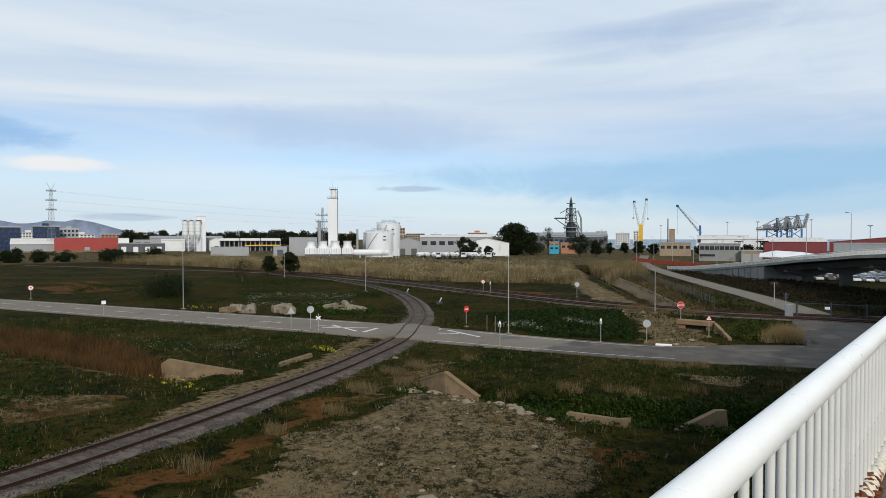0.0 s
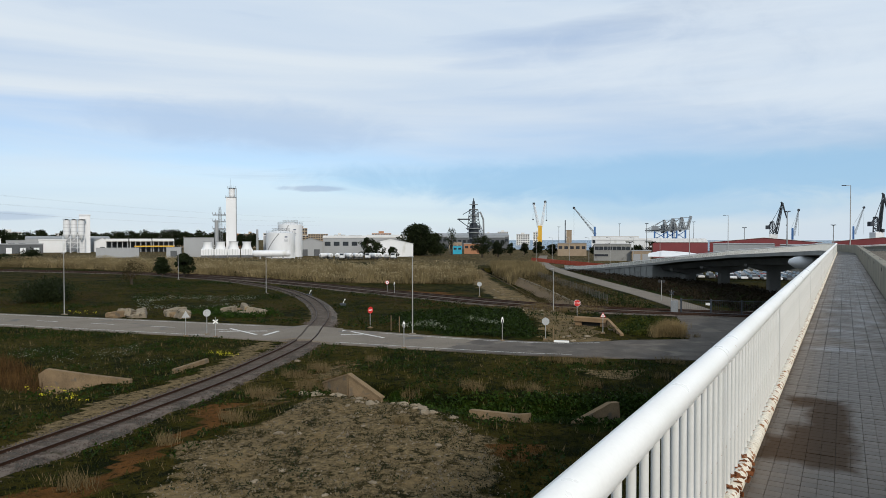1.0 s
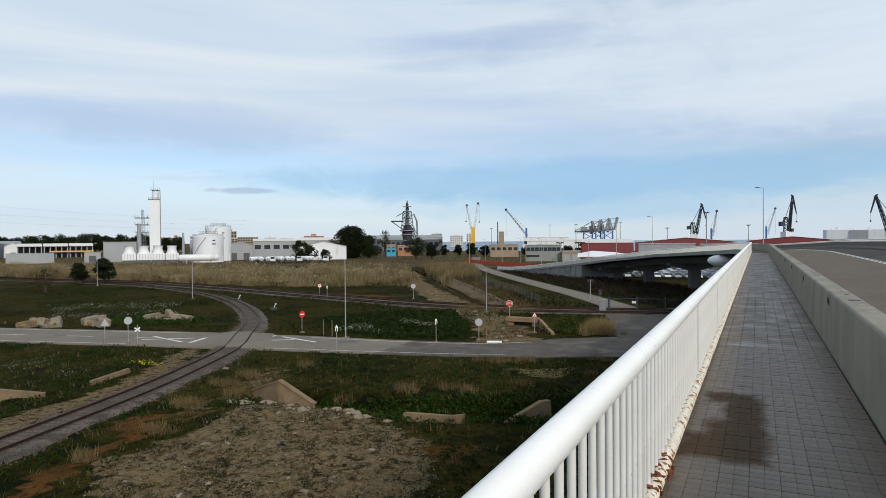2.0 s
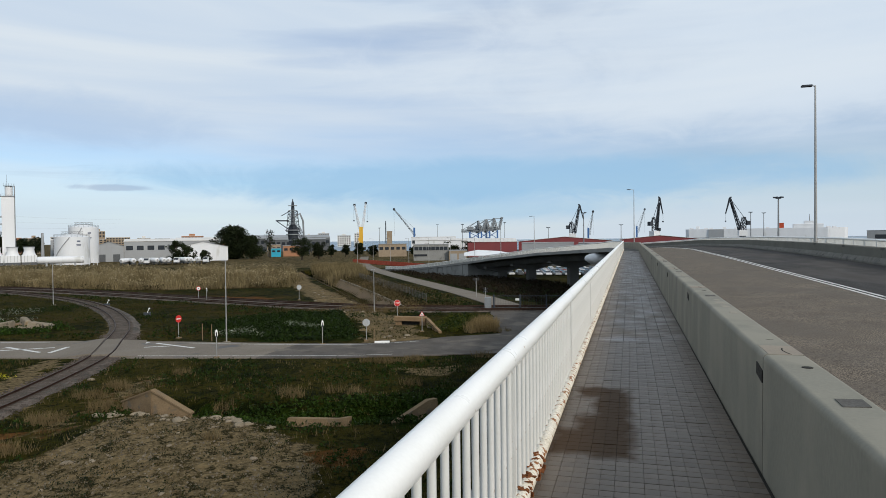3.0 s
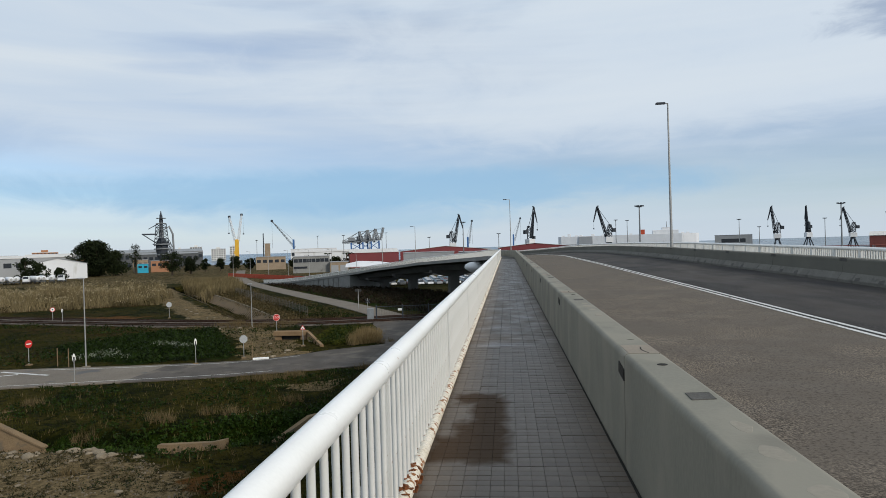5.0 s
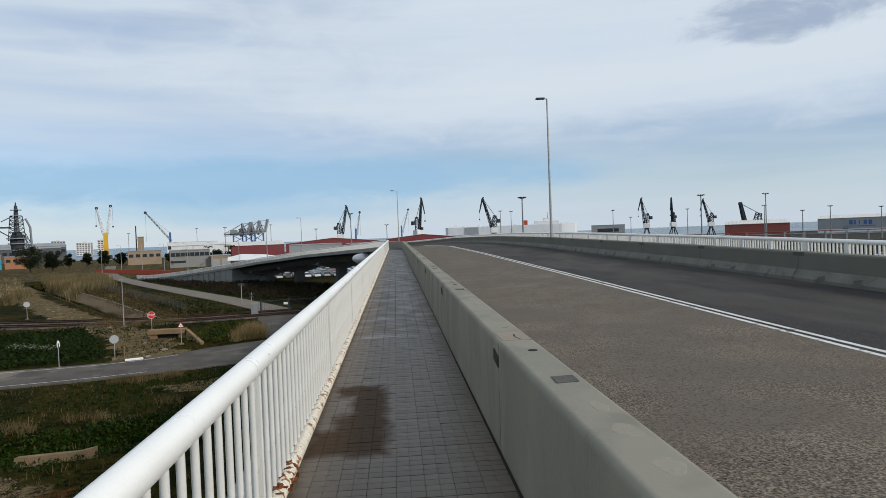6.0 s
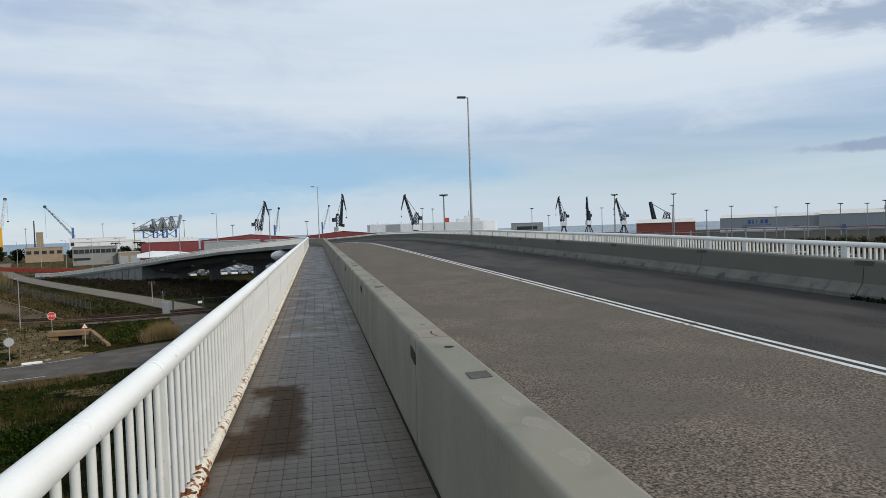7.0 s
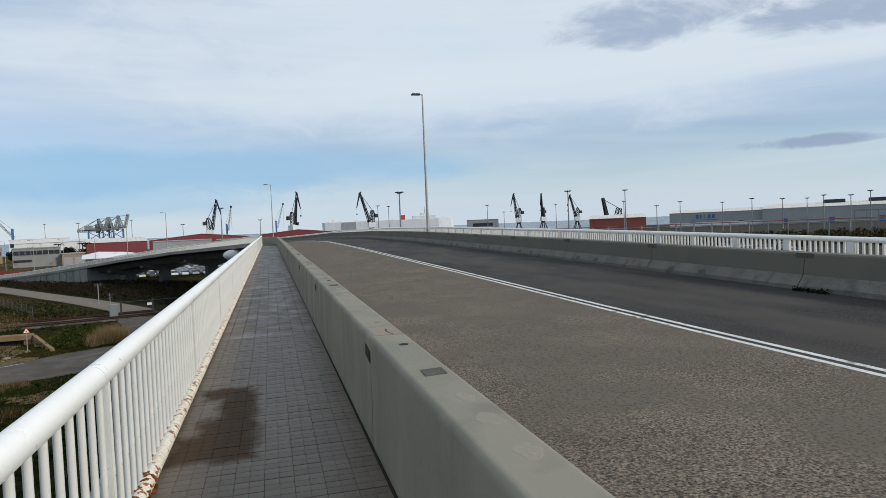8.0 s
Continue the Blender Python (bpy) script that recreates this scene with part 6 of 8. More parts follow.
def portal_crane(c, h, turn, steel, reach=0.3, body=None, lean=0.0):
    """A level-luffing harbour crane: portal legs, cabin, tower, jib and its beak."""
    k = h / 45.0
    ob = thing("harbour_crane", "dark steel level-luffing harbour crane with a pale cabin" if steel is DARK_STEEL else "blue mobile harbour crane with a lattice jib", "crane", "harbour cranes", at=place(c, turn))
    g = Geo()
    for x in (-4, 4):
        for y in (-4, 4):
            g.cyl((x * k, y * k, -0.3), (x * 0.35 * k, y * 0.35 * k, 9 * k), 0.7 * k, 0.55 * k, 6)
    g.cyl((0, 0, 8.5 * k), (0, 0, 10.5 * k), 2.6 * k, n=14)
    part("portal", g, steel, ob)
    part("machine_house", Geo().box((-3.4 * k, -3 * k, 10.5 * k), (3.4 * k, 3 * k, 15.5 * k), cut=0.3 * k), body or PALE_WALL, ob, "pale machine house")
    part("cabin", Geo().box((1.8 * k, -3.6 * k, 15.5 * k), (3.6 * k, -1.2 * k, 18 * k)), WINDOW_DARK, ob)
    part("tower", lattice(Geo(), (0, 0, 15.5 * k), (-1.2 * k, 0, 27 * k), 4.2 * k, 2.2 * k, 4, 0.38 * k), steel, ob)
    tip = (reach * 26 * k, 0, 44 * k)
    part("jib", lattice(Geo(), (2.0 * k, 0, 16 * k), tip, 2.4 * k, 1.1 * k, 8, 0.36 * k).box((-0.6 * k, -0.4 * k, 0), (0.6 * k, 0.4 * k, 24 * k), Matrix.Translation((2 * k, 0, 16 * k)) @ Matrix.Rotation(math.atan2(tip[0] - 2 * k, 28 * k), 4, "Y")), steel, ob)
    part("beak", Geo().cyl(tip, (tip[0] + 3.6 * k, 0, 30 * k), 0.9 * k, 0.45 * k, 6).cyl(tip, (tip[0] - 1.4 * k, 0, 45 * k), 0.8 * k, 0.5 * k, 6), steel, ob)
    part("tie", Geo().cyl((-1.2 * k, 0, 27 * k), tip, 0.22 * k, n=5).cyl((-1.2 * k, 0, 27 * k), (-4.5 * k, 0, 22 * k), 0.6 * k, n=6), steel, ob)
    part("counterweight", Geo().box((-6.5 * k, -1.6 * k, 20 * k), (-3.2 * k, 1.6 * k, 23.5 * k), cut=0.2 * k), steel, ob)
    part("hook", Geo().cyl((tip[0] + 3.6 * k, 0, 30 * k), (tip[0] + 3.6 * k, 0, 24 * k), 0.07 * k, n=4).box((tip[0] + 3.1 * k, -0.4 * k, 23 * k), (tip[0] + 4.1 * k, 0.4 * k, 24.2 * k)), steel, ob)
    return ob


for c, h, turn, reach in (((-54, 648), 43.4, 8, 0.28), ((21, 600), 45.8, 40, 0.22), ((97, 633), 45.7, 185, 0.40), ((258, 651), 40.9, 165, 0.2), ((306, 696), 42.1, 90, 0.15), ((323, 644), 37.4, 170, 0.35)):
    portal_crane(c, h, turn, DARK_STEEL, reach, WHITE_METAL)


def mobile_crane(c, h, turn, jib_to, steel=BLUE_STEEL, jib_steel=None):
    ob = thing("mobile_crane", "mobile harbour crane with a raised lattice jib", "crane", "mobile cranes", at=place(c, turn))
    part("carrier", Geo().box((-5, -3, 0.2), (5, 3, 3.4), cut=0.4), steel, ob)
    part("tower", Geo().box((-0.9, -0.9, 3.4), (0.9, 0.9, h * 0.55), cut=0.3).box((-2.6, -1.8, 3.4), (2.6, 1.8, 8)), steel, ob)
    part("jib", lattice(Geo(), (1.2, 0, h * 0.35), (*jib_to, h), 1.4, 0.6, 10, 0.14), jib_steel or steel, ob)
    part("rope", Geo().cyl((-0.8, 0, h * 0.55), (*jib_to, h), 0.12, n=4).cyl((*jib_to, h), (jib_to[0], jib_to[1], h * 0.35), 0.12, n=4), GREY_STEEL, ob)
    part("sheave", Geo().cyl((jib_to[0], -0.4, h), (jib_to[0], 0.4, h), 1.3, n=10), DARK_STEEL, ob)
    return ob


mobile_crane((-207, 616), 41, 15, (-20, 0), BLUE_STEEL, GREY_STEEL)
mobile_crane((-42, 700), 37.9, 0, (5, 0), BLUE_STEEL, GREY_STEEL)
mobile_crane((8, 800), 43.0, 0, (9, 0), BLUE_STEEL, GREY_STEEL)
ob = thing("yellow_crane", "yellow harbour crane tower with two white lattice jibs", "crane", at=place((-276, 643), 23))
part("tower", Geo().box((-2.0, -2.0, -0.3), (2.0, 2.0, 24.8), cut=0.4).box((-3.0, -2.6, 10), (0, 2.6, 13)), YELLOW_STEEL, ob)
part("carrier", Geo().box((-5, -3.5, -0.3), (5, 3.5, 3.4), cut=0.4), DARK_STEEL, ob)
part("jib", lattice(Geo(), (-1.4, 0, 23), (-6.6, 0, 48), 2.0, 1.2, 9, 0.26), WHITE_METAL, ob)
part("jib", lattice(Geo(), (1.4, 0, 23), (5.4, 0, 50), 2.0, 1.2, 9, 0.26), WHITE_METAL, ob)
for x, z in ((-6.6, 48.4), (5.4, 50.4)):
    part("sheave_block", Geo().box((x - 1.3, -0.8, z - 1.0), (x + 1.3, 0.8, z + 1.0), cut=0.3), DARK_STEEL, ob)
for x, z, d in ((-7.4, 32, 48), (6.8, 31, 50)):
    part("hook", Geo().cyl((x, 0, d), (x, 0, z), 0.1, n=4).box((x - 0.8, -0.5, z - 1.2), (x + 0.8, 0.5, z)), DARK_STEEL, ob)


def gantry(c, turn, h):
    """A container crane with its boom raised: portal legs, girder with its house, apex mast, boom and stays."""
    ob = thing("container_gantry", "grey and blue container gantry crane with raised boom", "crane", "container gantries", at=place(c, turn))
    for x in (-8, 8):
        for y in (0, 14):
            part("leg", Geo().box((-0.9, -0.9, 0), (0.9, 0.9, h * 0.56), Matrix.Translation((x, y, -0.3)), cut=0.2), BLUE_STEEL, ob)
    part("sill", Geo().box((-8, -0.8, 9), (8, 0.8, 11)).box((-8, 13.2, 9), (8, 14.8, 11)).box((-8.8, 0, h * 0.50), (-7.2, 14, h * 0.56)).box((7.2, 0, h * 0.50), (8.8, 14, h * 0.56)), BLUE_STEEL, ob)
    for x in (-8, 8):
        part("brace", Geo().cyl((x, 0, 10), (-x, 0, h * 0.54), 0.45, n=6), BLUE_STEEL, ob)
    part("bridge_girder", Geo().box((-20, 5.4, h * 0.57), (10, 6.4, h * 0.62)).box((-20, 7.6, h * 0.57), (10, 8.6, h * 0.62)), GREY_STEEL, ob)
    part("girder_truss", lattice(Geo(), (-20, 7, h * 0.60), (8, 7, h * 0.60), 3.2, 3.2, 7, 0.3), GREY_STEEL, ob)
    part("machine_house", Geo().box((-12, 3.4, h * 0.62), (-3, 10.6, h * 0.76), cut=0.4), GREY_STEEL, ob, "pale machine house")
    part("apex_mast", lattice(Geo(), (6, 7, h * 0.60), (3.4, 7, h * 0.98), 4.0, 1.8, 5, 0.55), GREY_STEEL, ob)
    for y in (5.9, 8.1):
        part("boom", Geo().box((-1.0, -0.6, 0), (1.0, 0.6, h * 0.46), Matrix.Translation((10, y, h * 0.58)) @ Matrix.Rotation(0.27, 4, "Y"), cut=0.2), GREY_STEEL, ob)
    part("boom_truss", lattice(Geo(), (10, 7, h * 0.58), (10 + h * 0.118, 7, h * 1.02), 3.0, 2.4, 8, 0.3), GREY_STEEL, ob)
    part("stay", Geo().cyl((3.4, 7, h * 0.97), (-19, 7, h * 0.63), 0.35, n=5).cyl((3.4, 7, h * 0.97), (-8, 7, h * 0.76), 0.35, n=5).cyl((3.4, 7, h * 0.97), (10 + h * 0.11, 7, h * 0.98), 0.35, n=5), GREY_STEEL, ob)
    part("cabin", Geo().box((0, 5.5, h * 0.50), (3, 8.5, h * 0.56), cut=0.2), WINDOW_DARK, ob)
    return ob


for gx_, gy_, gh_ in ((-203, 868, 36), (-194, 880, 38), (-187, 900, 40)):
    gantry((gx_, gy_), 13, gh_)
# bulk unloader, sheds and ship at the other side
ob = thing("bulk_unloader", "black slanting bulk unloader crane", "crane", at=place((276, 487), -30))
part("boom", lattice(Geo(), (-3, 0, 6), (-7, 0, 27), 2.6, 1.6, 7, 0.45).box((-1.2, -0.8, 0), (1.2, 0.8, 21), Matrix.Translation((-3, 0, 6)) @ Matrix.Rotation(-0.19, 4, "Y")), DARK_STEEL, ob)
part("frame", lattice(Geo(), (2, 0, -0.3), (6, 0, 18), 5, 3, 5, 0.5), DARK_STEEL, ob)
part("stay", Geo().cyl((-6.6, 0, 26), (6, 0, 18), 0.25, n=5).cyl((6, 0, 18), (12, 0, 4), 0.4, n=5), DARK_STEEL, ob)
shed((190, 569), 29, 13.8, -18, 20, GREY_METAL, ROOF_GREY, "grey flat-roofed port building", 0.3, "flat", 0, 1)
shed((240, 416), 39, 12.4, -30, 30, BRICK_RED, ROOF_LIGHT, "faded red shed with a pale roof", 2.4, "along", 0, 0)
hall = shed((355, 458), 73, 14.0, -38, 60, PALE_CLAD, ROOF_LIGHT, "long grey warehouse with a blue sign", 2.4, "along", 2, 0)
hall2 = shed((408, 396), 94, 15.4, -46, 60, PALE_CLAD, ROOF_LIGHT, "second long grey warehouse with a pale roof", 3.2, "along", 3, 0, door_mat=BLUE_STEEL)
for q in (-6, 24):
    part("roof_unit", Geo().box((q, 22, 13.6), (q + 15, 25, 17.6), cut=0.3), DARK_STEEL, hall2, "dark roof unit")
for k, w in enumerate((1.3, 0.7, 0.35, 1.2, 1.3)):
    part("sign_shape", Geo().box((-15.8 + k * 3.06, -0.15, 6.6), (-15.8 + k * 3.06 + w * 1.75, -0.06, 9.8)), BLUE_STEEL, hall, "blue sign shape")
part("lower_band", Geo().box((-36.4, -0.12, 0.0), (36.4, -0.003, 3.4)), WHITE_METAL, hall, "white lower wall band")
part("sign_shape", Geo().box((-19.3, -0.15, 5.2), (1.0, -0.06, 5.6)), BLUE_STEEL, hall, "blue sign underline")
# pipe bridge in front of the warehouses
ob = thing("pipe_bridge", "long rusty grey pipe bridge on steel trestles", "pipe bridge")
p0, p1 = Vector((96, 300)), Vector((262, 168))
n = 30
for k in range(n + 1):
    p = p0.lerp(p1, k / n)
    part("trestle", Geo().cyl((p.x - 0.9, p.y - 1, GROUND - 0.3), (p.x - 0.9, p.y - 1, GROUND + 6.6), 0.2, n=5).cyl((p.x + 0.9, p.y + 1, GROUND - 0.3), (p.x + 0.9, p.y + 1, GROUND + 6.6), 0.2, n=5).cyl((p.x - 0.9, p.y - 1, GROUND + 5.2), (p.x + 0.9, p.y + 1, GROUND + 5.2), 0.15, n=4), GREY_STEEL, ob)
for off, z in ((0, 5.7), (0.5, 5.75), (-0.5, 6.7)):
    part("pipe", Geo().cyl((p0.x + off, p0.y, GROUND + z), (p1.x + off, p1.y, GROUND + z), 0.15, n=8), BRICK_RED if z == 6.7 else GREY_STEEL, ob)
ob = thing("steel_frame", "open grey steel frame of an unfinished shed", "frame", at=place((236, 196), -48))
for x in np.linspace(-16, 16, 9):
    for y in (0, 6):
        part("post", Geo().box((x - 0.15, y - 0.15, -0.3), (x + 0.15, y + 0.15, 9.5)), GREY_STEEL, ob)
part("beam", Geo().box((-16.2, -0.2, 9.3), (16.2, 0.2, 9.8)).box((-16.2, 5.8, 9.3), (16.2, 6.2, 9.8)).box((-16.2, -0.2, 6.0), (16.2, 0.2, 6.3)), GREY_STEEL, ob)
ob = thing("ship", "long white car carrier ship at the quay", "ship", at=place((161, 900), -10))
part("hull", Geo().sweep([[(x, -14 * k, -1.5), (x, 14 * k, -1.5), (x, 15 * k, 19.5), (x, -15 * k, 19.5)] for x, k in ((-90, 0.85), (-86, 1.0), (70, 1.0), (88, 0.5), (92, 0.1))]), WHITE_METAL, ob)
part("superstructure", Geo().box((34, -12, 19.5), (66, 12, 24.5), cut=0.5).box((46, -9, 24.5), (58, 9, 28)), WHITE_METAL, ob)
part("funnel", Geo().box((18, -3, 19.5), (24, 3, 25)).box((18, -3, 25), (24, 3, 26)), FENCE_RED, ob, "red funnel")
for x in (-84, -76, -66, -60, -44, -30, -22, 6, 72, 78):
    part("vent", Geo().box((x - 2, -4, 19.5), (x + 2, 4, 21.3 + (x % 3))), WHITE_METAL, ob)
part("ramp", Geo().box((-62, -16, 3), (-44, -14.5, 19)), GREY_METAL, ob)
part("mast", Geo().cyl((52, 0, 28), (52, 0, 36), 0.5, 0.2, 6), GREY_STEEL, ob)
part("hull_band", Geo().box((-80, -15.4, 8.5), (-10, -15.0, 8.9)), GREY_METAL, ob)


def car(c, turn, paint):
    ob = thing("parked_car", "parked car with dark windows", "car", "parked cars under the bridge", at=place(c, turn))
    part("body", Geo().sweep([[(-0.85, y, 0.35), (0.85, y, 0.35), (0.85, y, h), (0.7, y, h + 0.06), (-0.7, y, h + 0.06), (-0.85, y, h)] for y, h in ((-2.1, 0.6), (-1.9, 0.8), (1.9, 0.9), (2.1, 0.7))]), paint, ob)
    part("cabin", Geo().sweep([[(-0.75, -1.1, 0.9), (0.75, -1.1, 0.9), (0.75, 1.7, 0.9), (-0.75, 1.7, 0.9)], [(-0.6, -0.4, 1.42), (0.6, -0.4, 1.42), (0.6, 1.2, 1.42), (-0.6, 1.2, 1.42)]]), WINDOW_DARK, ob)
    part("roof", Geo().box((-0.6, -0.4, 1.42), (0.6, 1.2, 1.47)), paint, ob)
    for x in (-0.8, 0.8):
        for y in (-1.3, 1.3):
            part("wheel", Geo().cyl((x - 0.1, y, 0.32), (x + 0.1, y, 0.32), 0.32, n=10), BLACK, ob)
    return ob


for r in range(5):
    for k in range(9):
        car((-34 + k * 2.7 + r * 1.5, 190 + r * 6.5), 20, (WHITE_METAL, GREY_METAL, WHITE_METAL, DARK_METAL, GREY_METAL, WHITE_METAL, RED_METAL)[(k * 3 + r * 5) % 7])
for r in range(4):
    for k in range(16):
        car((40 + k * 5.0 + r * 11, 150 + k * -2.0 + r * 14), 65, (WHITE_METAL, GREY_METAL, WHITE_METAL, DARK_METAL, GREY_METAL)[(k * 3 + r * 2) % 5])
tagged(part("quay_yard", Geo().add([(14, 60, GROUND + 0.02), (560, 60, GROUND + 0.02), (560, 610, GROUND + 0.02), (-130, 610, GROUND + 0.02), (-60, 300, GROUND + 0.02), (14, 190, GROUND + 0.02)], [(0, 1, 2, 3, 4, 5)]), TARMAC_YARD), "wide grey brown port yard", "yard", kind="structure")

# ---- plants ----
def soup(name, tri, material, parent=None, label="", kind="stuff", category=""):
    """A mesh of loose triangles from an array of shape (n, 3, 3)."""
    n = len(tri)
    me = bpy.data.meshes.new(name)
    me.vertices.add(n * 3)
    me.vertices.foreach_set("co", tri.reshape(-1).astype(np.float32))
    me.loops.add(n * 3)
    me.loops.foreach_set("vertex_index", np.arange(n * 3, dtype=np.int32))
    me.polygons.add(n)
    me.polygons.foreach_set("loop_start", np.arange(0, n * 3, 3, dtype=np.int32))
    me.polygons.foreach_set("loop_total", np.full(n, 3, dtype=np.int32))
    me.update()
    me.materials.append(material)
    ob = new(name, me)
    ob.parent = parent
    return tagged(ob, label, category, kind=kind)


RN = np.random.RandomState(5)
PLUME = surface("reed plumes", (0.26, 0.215, 0.135), (0.17, 0.14, 0.08), 6.0, 0.9, 0.0, 5, vary=0.4)


def blades(points, h0, h1, per, width, lean, spread_=0.25):
    """Upright tapering blades: per blades round each point."""
    P = np.repeat(np.asarray(points, float), per, 0)
    n = len(P)
    P[:, :2] += RN.normal(0, spread_, (n, 2))
    a = RN.uniform(0, math.tau, n)
    h = RN.uniform(h0, h1, n)
    w = width * RN.uniform(0.6, 1.3, n) / 2
    d = np.stack([np.cos(a) * w, np.sin(a) * w, np.zeros(n)], 1)
    b = RN.uniform(0, math.tau, n)
    tip = P + np.stack([np.cos(b) * h * lean, np.sin(b) * h * lean, h], 1)
    return np.stack([P - d, P + d, tip], 1)


def leaves(centres, radius, per, size):
    """Leaf triangles scattered in balls round the centres."""
    C = np.repeat(np.asarray(centres, float), per, 0)
    R_ = np.repeat(np.broadcast_to(np.asarray(radius, float), (len(centres),)), per)
    n = len(C)
    v = RN.normal(0, 1, (n, 3))
    v /= np.linalg.norm(v, axis=1)[:, None]
    C = C + v * (R_ * RN.uniform(0.35, 1.0, n) ** 0.6)[:, None] * np.array([1, 1, 0.8])
    u, w = RN.normal(0, 1, (n, 3)), RN.normal(0, 1, (n, 3))
    u /= np.linalg.norm(u, axis=1)[:, None]
    w /= np.linalg.norm(w, axis=1)[:, None]
    s = (size * RN.uniform(0.6, 1.4, n))[:, None]
    return np.stack([C - u * s * 0.5, C + u * s * 0.5, C + w * s], 1)


def sample(poly, n, lift=0.0, test=None):
    xs, ys = [p[0] for p in poly], [p[1] for p in poly]
    out = []
    while len(out) < n:
        x, y = RN.uniform(min(xs), max(xs)), RN.uniform(min(ys), max(ys))
        if inside(poly, x, y) and (test is None or test(x, y)):
            out.append((x, y, ground_z(x, y) + lift))
    return out


def off_paving(x, y):
    if road_y(x, NEAR_Y) - 0.5 < y < road_y(x, FAR_Y) + 0.5:
        return False
    return far_from(TRACK[:110], x, y) > 2.6


def patchy(k, level):
    return lambda x, y: off_paving(x, y) and noise.noise((x * k, y * k, 40.0)) > level


FIELD = [(-62, 10), (-30, 6), (-4, 10), (-2, 60), (-30, 56), (-60, 48), (-95, 40), (-115, 10)]
FIELD2 = [(-120, 46), (-60, 60), (-20, 68), (-22, 92), (-60, 96), (-110, 108), (-160, 110), (-170, 60)]


def meadow(x, y):
    return off_paving(x, y) and not inside(GRAVEL, x, y) and not inside(LANE, x, y) and not inside(CLAY1, x, y)


soup("grass", blades(sample(FIELD, 15000, -0.03, meadow), 0.10, 0.36, 4, 0.05, 0.5, 0.22), GRASS, label="short green meadow grass", category="grass")
soup("grass", blades(sample(FIELD2, 6500, -0.03, off_paving), 0.12, 0.34, 4, 0.12, 0.5, 0.3), GRASS, label="short green meadow grass beyond the road", category="grass")
soup("weeds", leaves(sample(FIELD, 5200, 0.10, lambda x, y: meadow(x, y) and noise.noise((x * 0.16, y * 0.16, 40.0)) > 0.02), 0.30, 8, 0.16), LEAF, label="low leafy green weeds", category="weeds")
soup("weeds", leaves(sample(DITCH_R, 1500, 0.16), 0.38, 10, 0.18), LEAF, label="dense dark green weeds in the ditch", category="weeds")
soup("weeds", leaves(sample(LUSH, 2000, 0.15, off_paving), 0.45, 9, 0.26), LEAF, label="dense green weeds beyond the road", category="weeds")
soup("weeds", leaves(sample(FIELD2, 1600, 0.1, patchy(0.07, 0.15)), 0.5, 8, 0.25), LEAF, label="green weeds beyond the road", category="weeds")
soup("weeds", leaves(sample([(-83, 60), (-72, 60), (-68, 66), (-74, 70), (-84, 68)], 420, 0.2), 0.5, 10, 0.28), LEAF, label="dark green weeds beside the rubble", category="weeds")
soup("scrub", leaves(sample(GRAVEL, 1100, 0.05, lambda x, y: noise.noise((x * 0.5, y * 0.5, 14.0)) > -0.1), 0.20, 10, 0.08), SCRUB, label="small brown weeds on the gravel", category="weeds")
soup("scrub", leaves(sample(GRAVEL, 900, 0.04, lambda x, y: noise.noise((x * 0.4, y * 0.4, 44.0)) > 0.0), 0.24, 10, 0.08), LEAF_DARK, label="small dark weeds on the gravel", category="weeds")
soup("dry_grass", blades(sample(DITCH_L, 2600, -0.1, lambda x, y: y > 20.2 + (x + 73) * 0.05), 0.7, 1.5, 6, 0.06, 0.25, 0.3), surface("brown ditch reeds", (0.098, 0.054, 0.019), (0.045, 0.026, 0.010), 2.0, 0.9, 0.0, 6, vary=0.5), label="brown dead reeds in the ditch", category="reeds")
tuft = []
for x, y, n, r in ((-37.2, 37.3, 40, 1.4), (-37.4, 40.3, 50, 1.2), (-35.0, 31.5, 60, 1.5), (-33.5, 35, 60, 1.3), (-23.3, 41.1, 40, 1.0), (-21.0, 43.0, 14, 0.8), (-18.9, 42.6, 26, 0.7), (-21.8, 29.9, 10, 0.5), (-31.6, 26.5, 34, 1.2), (-29.5, 15.5, 26, 1.2), (-31.5, 21.5, 24, 0.8), (-20.7, 54.6, 40, 1.3), (-18.9, 55.6, 40, 1.0), (-22.5, 54.2, 24, 1.0), (-36.0, 45.6, 30, 0.8), (-15.6, 75.5, 60, 2.0), (-17.8, 80.5, 60, 1.6), (-13.4, 58.9, 30, 1.2), (-11, 52, 30, 2.0), (-40.5, 97.2, 40, 2.0), (-46, 90.5, 40, 3.0), (-27, 38.5, 20, 0.8), (-16, 46.5, 24, 0.8)):
    for k in range(n):
        a, q = RN.uniform(0, math.tau), r * RN.uniform(0, 1) ** 0.6
        px, py = x + q * math.cos(a), y + q * math.sin(a) * 0.6
        tuft.append((px, py, ground_z(px, py) - 0.05))
soup("dry_grass", blades(tuft, 0.35, 0.85, 9, 0.035, 0.35, 0.14), DRY, label="tall pale dry grass tufts", category="grass")
soup("dry_grass", blades(sample(FIELD, 1500, -0.03, meadow), 0.2, 0.5, 4, 0.04, 0.4, 0.15), DRY, label="scattered dry grass stalks", category="grass")
reed_pts = sample(REEDS, 8200, -0.2, lambda x, y: far_from(MAIN2, x, y) > 4.0)
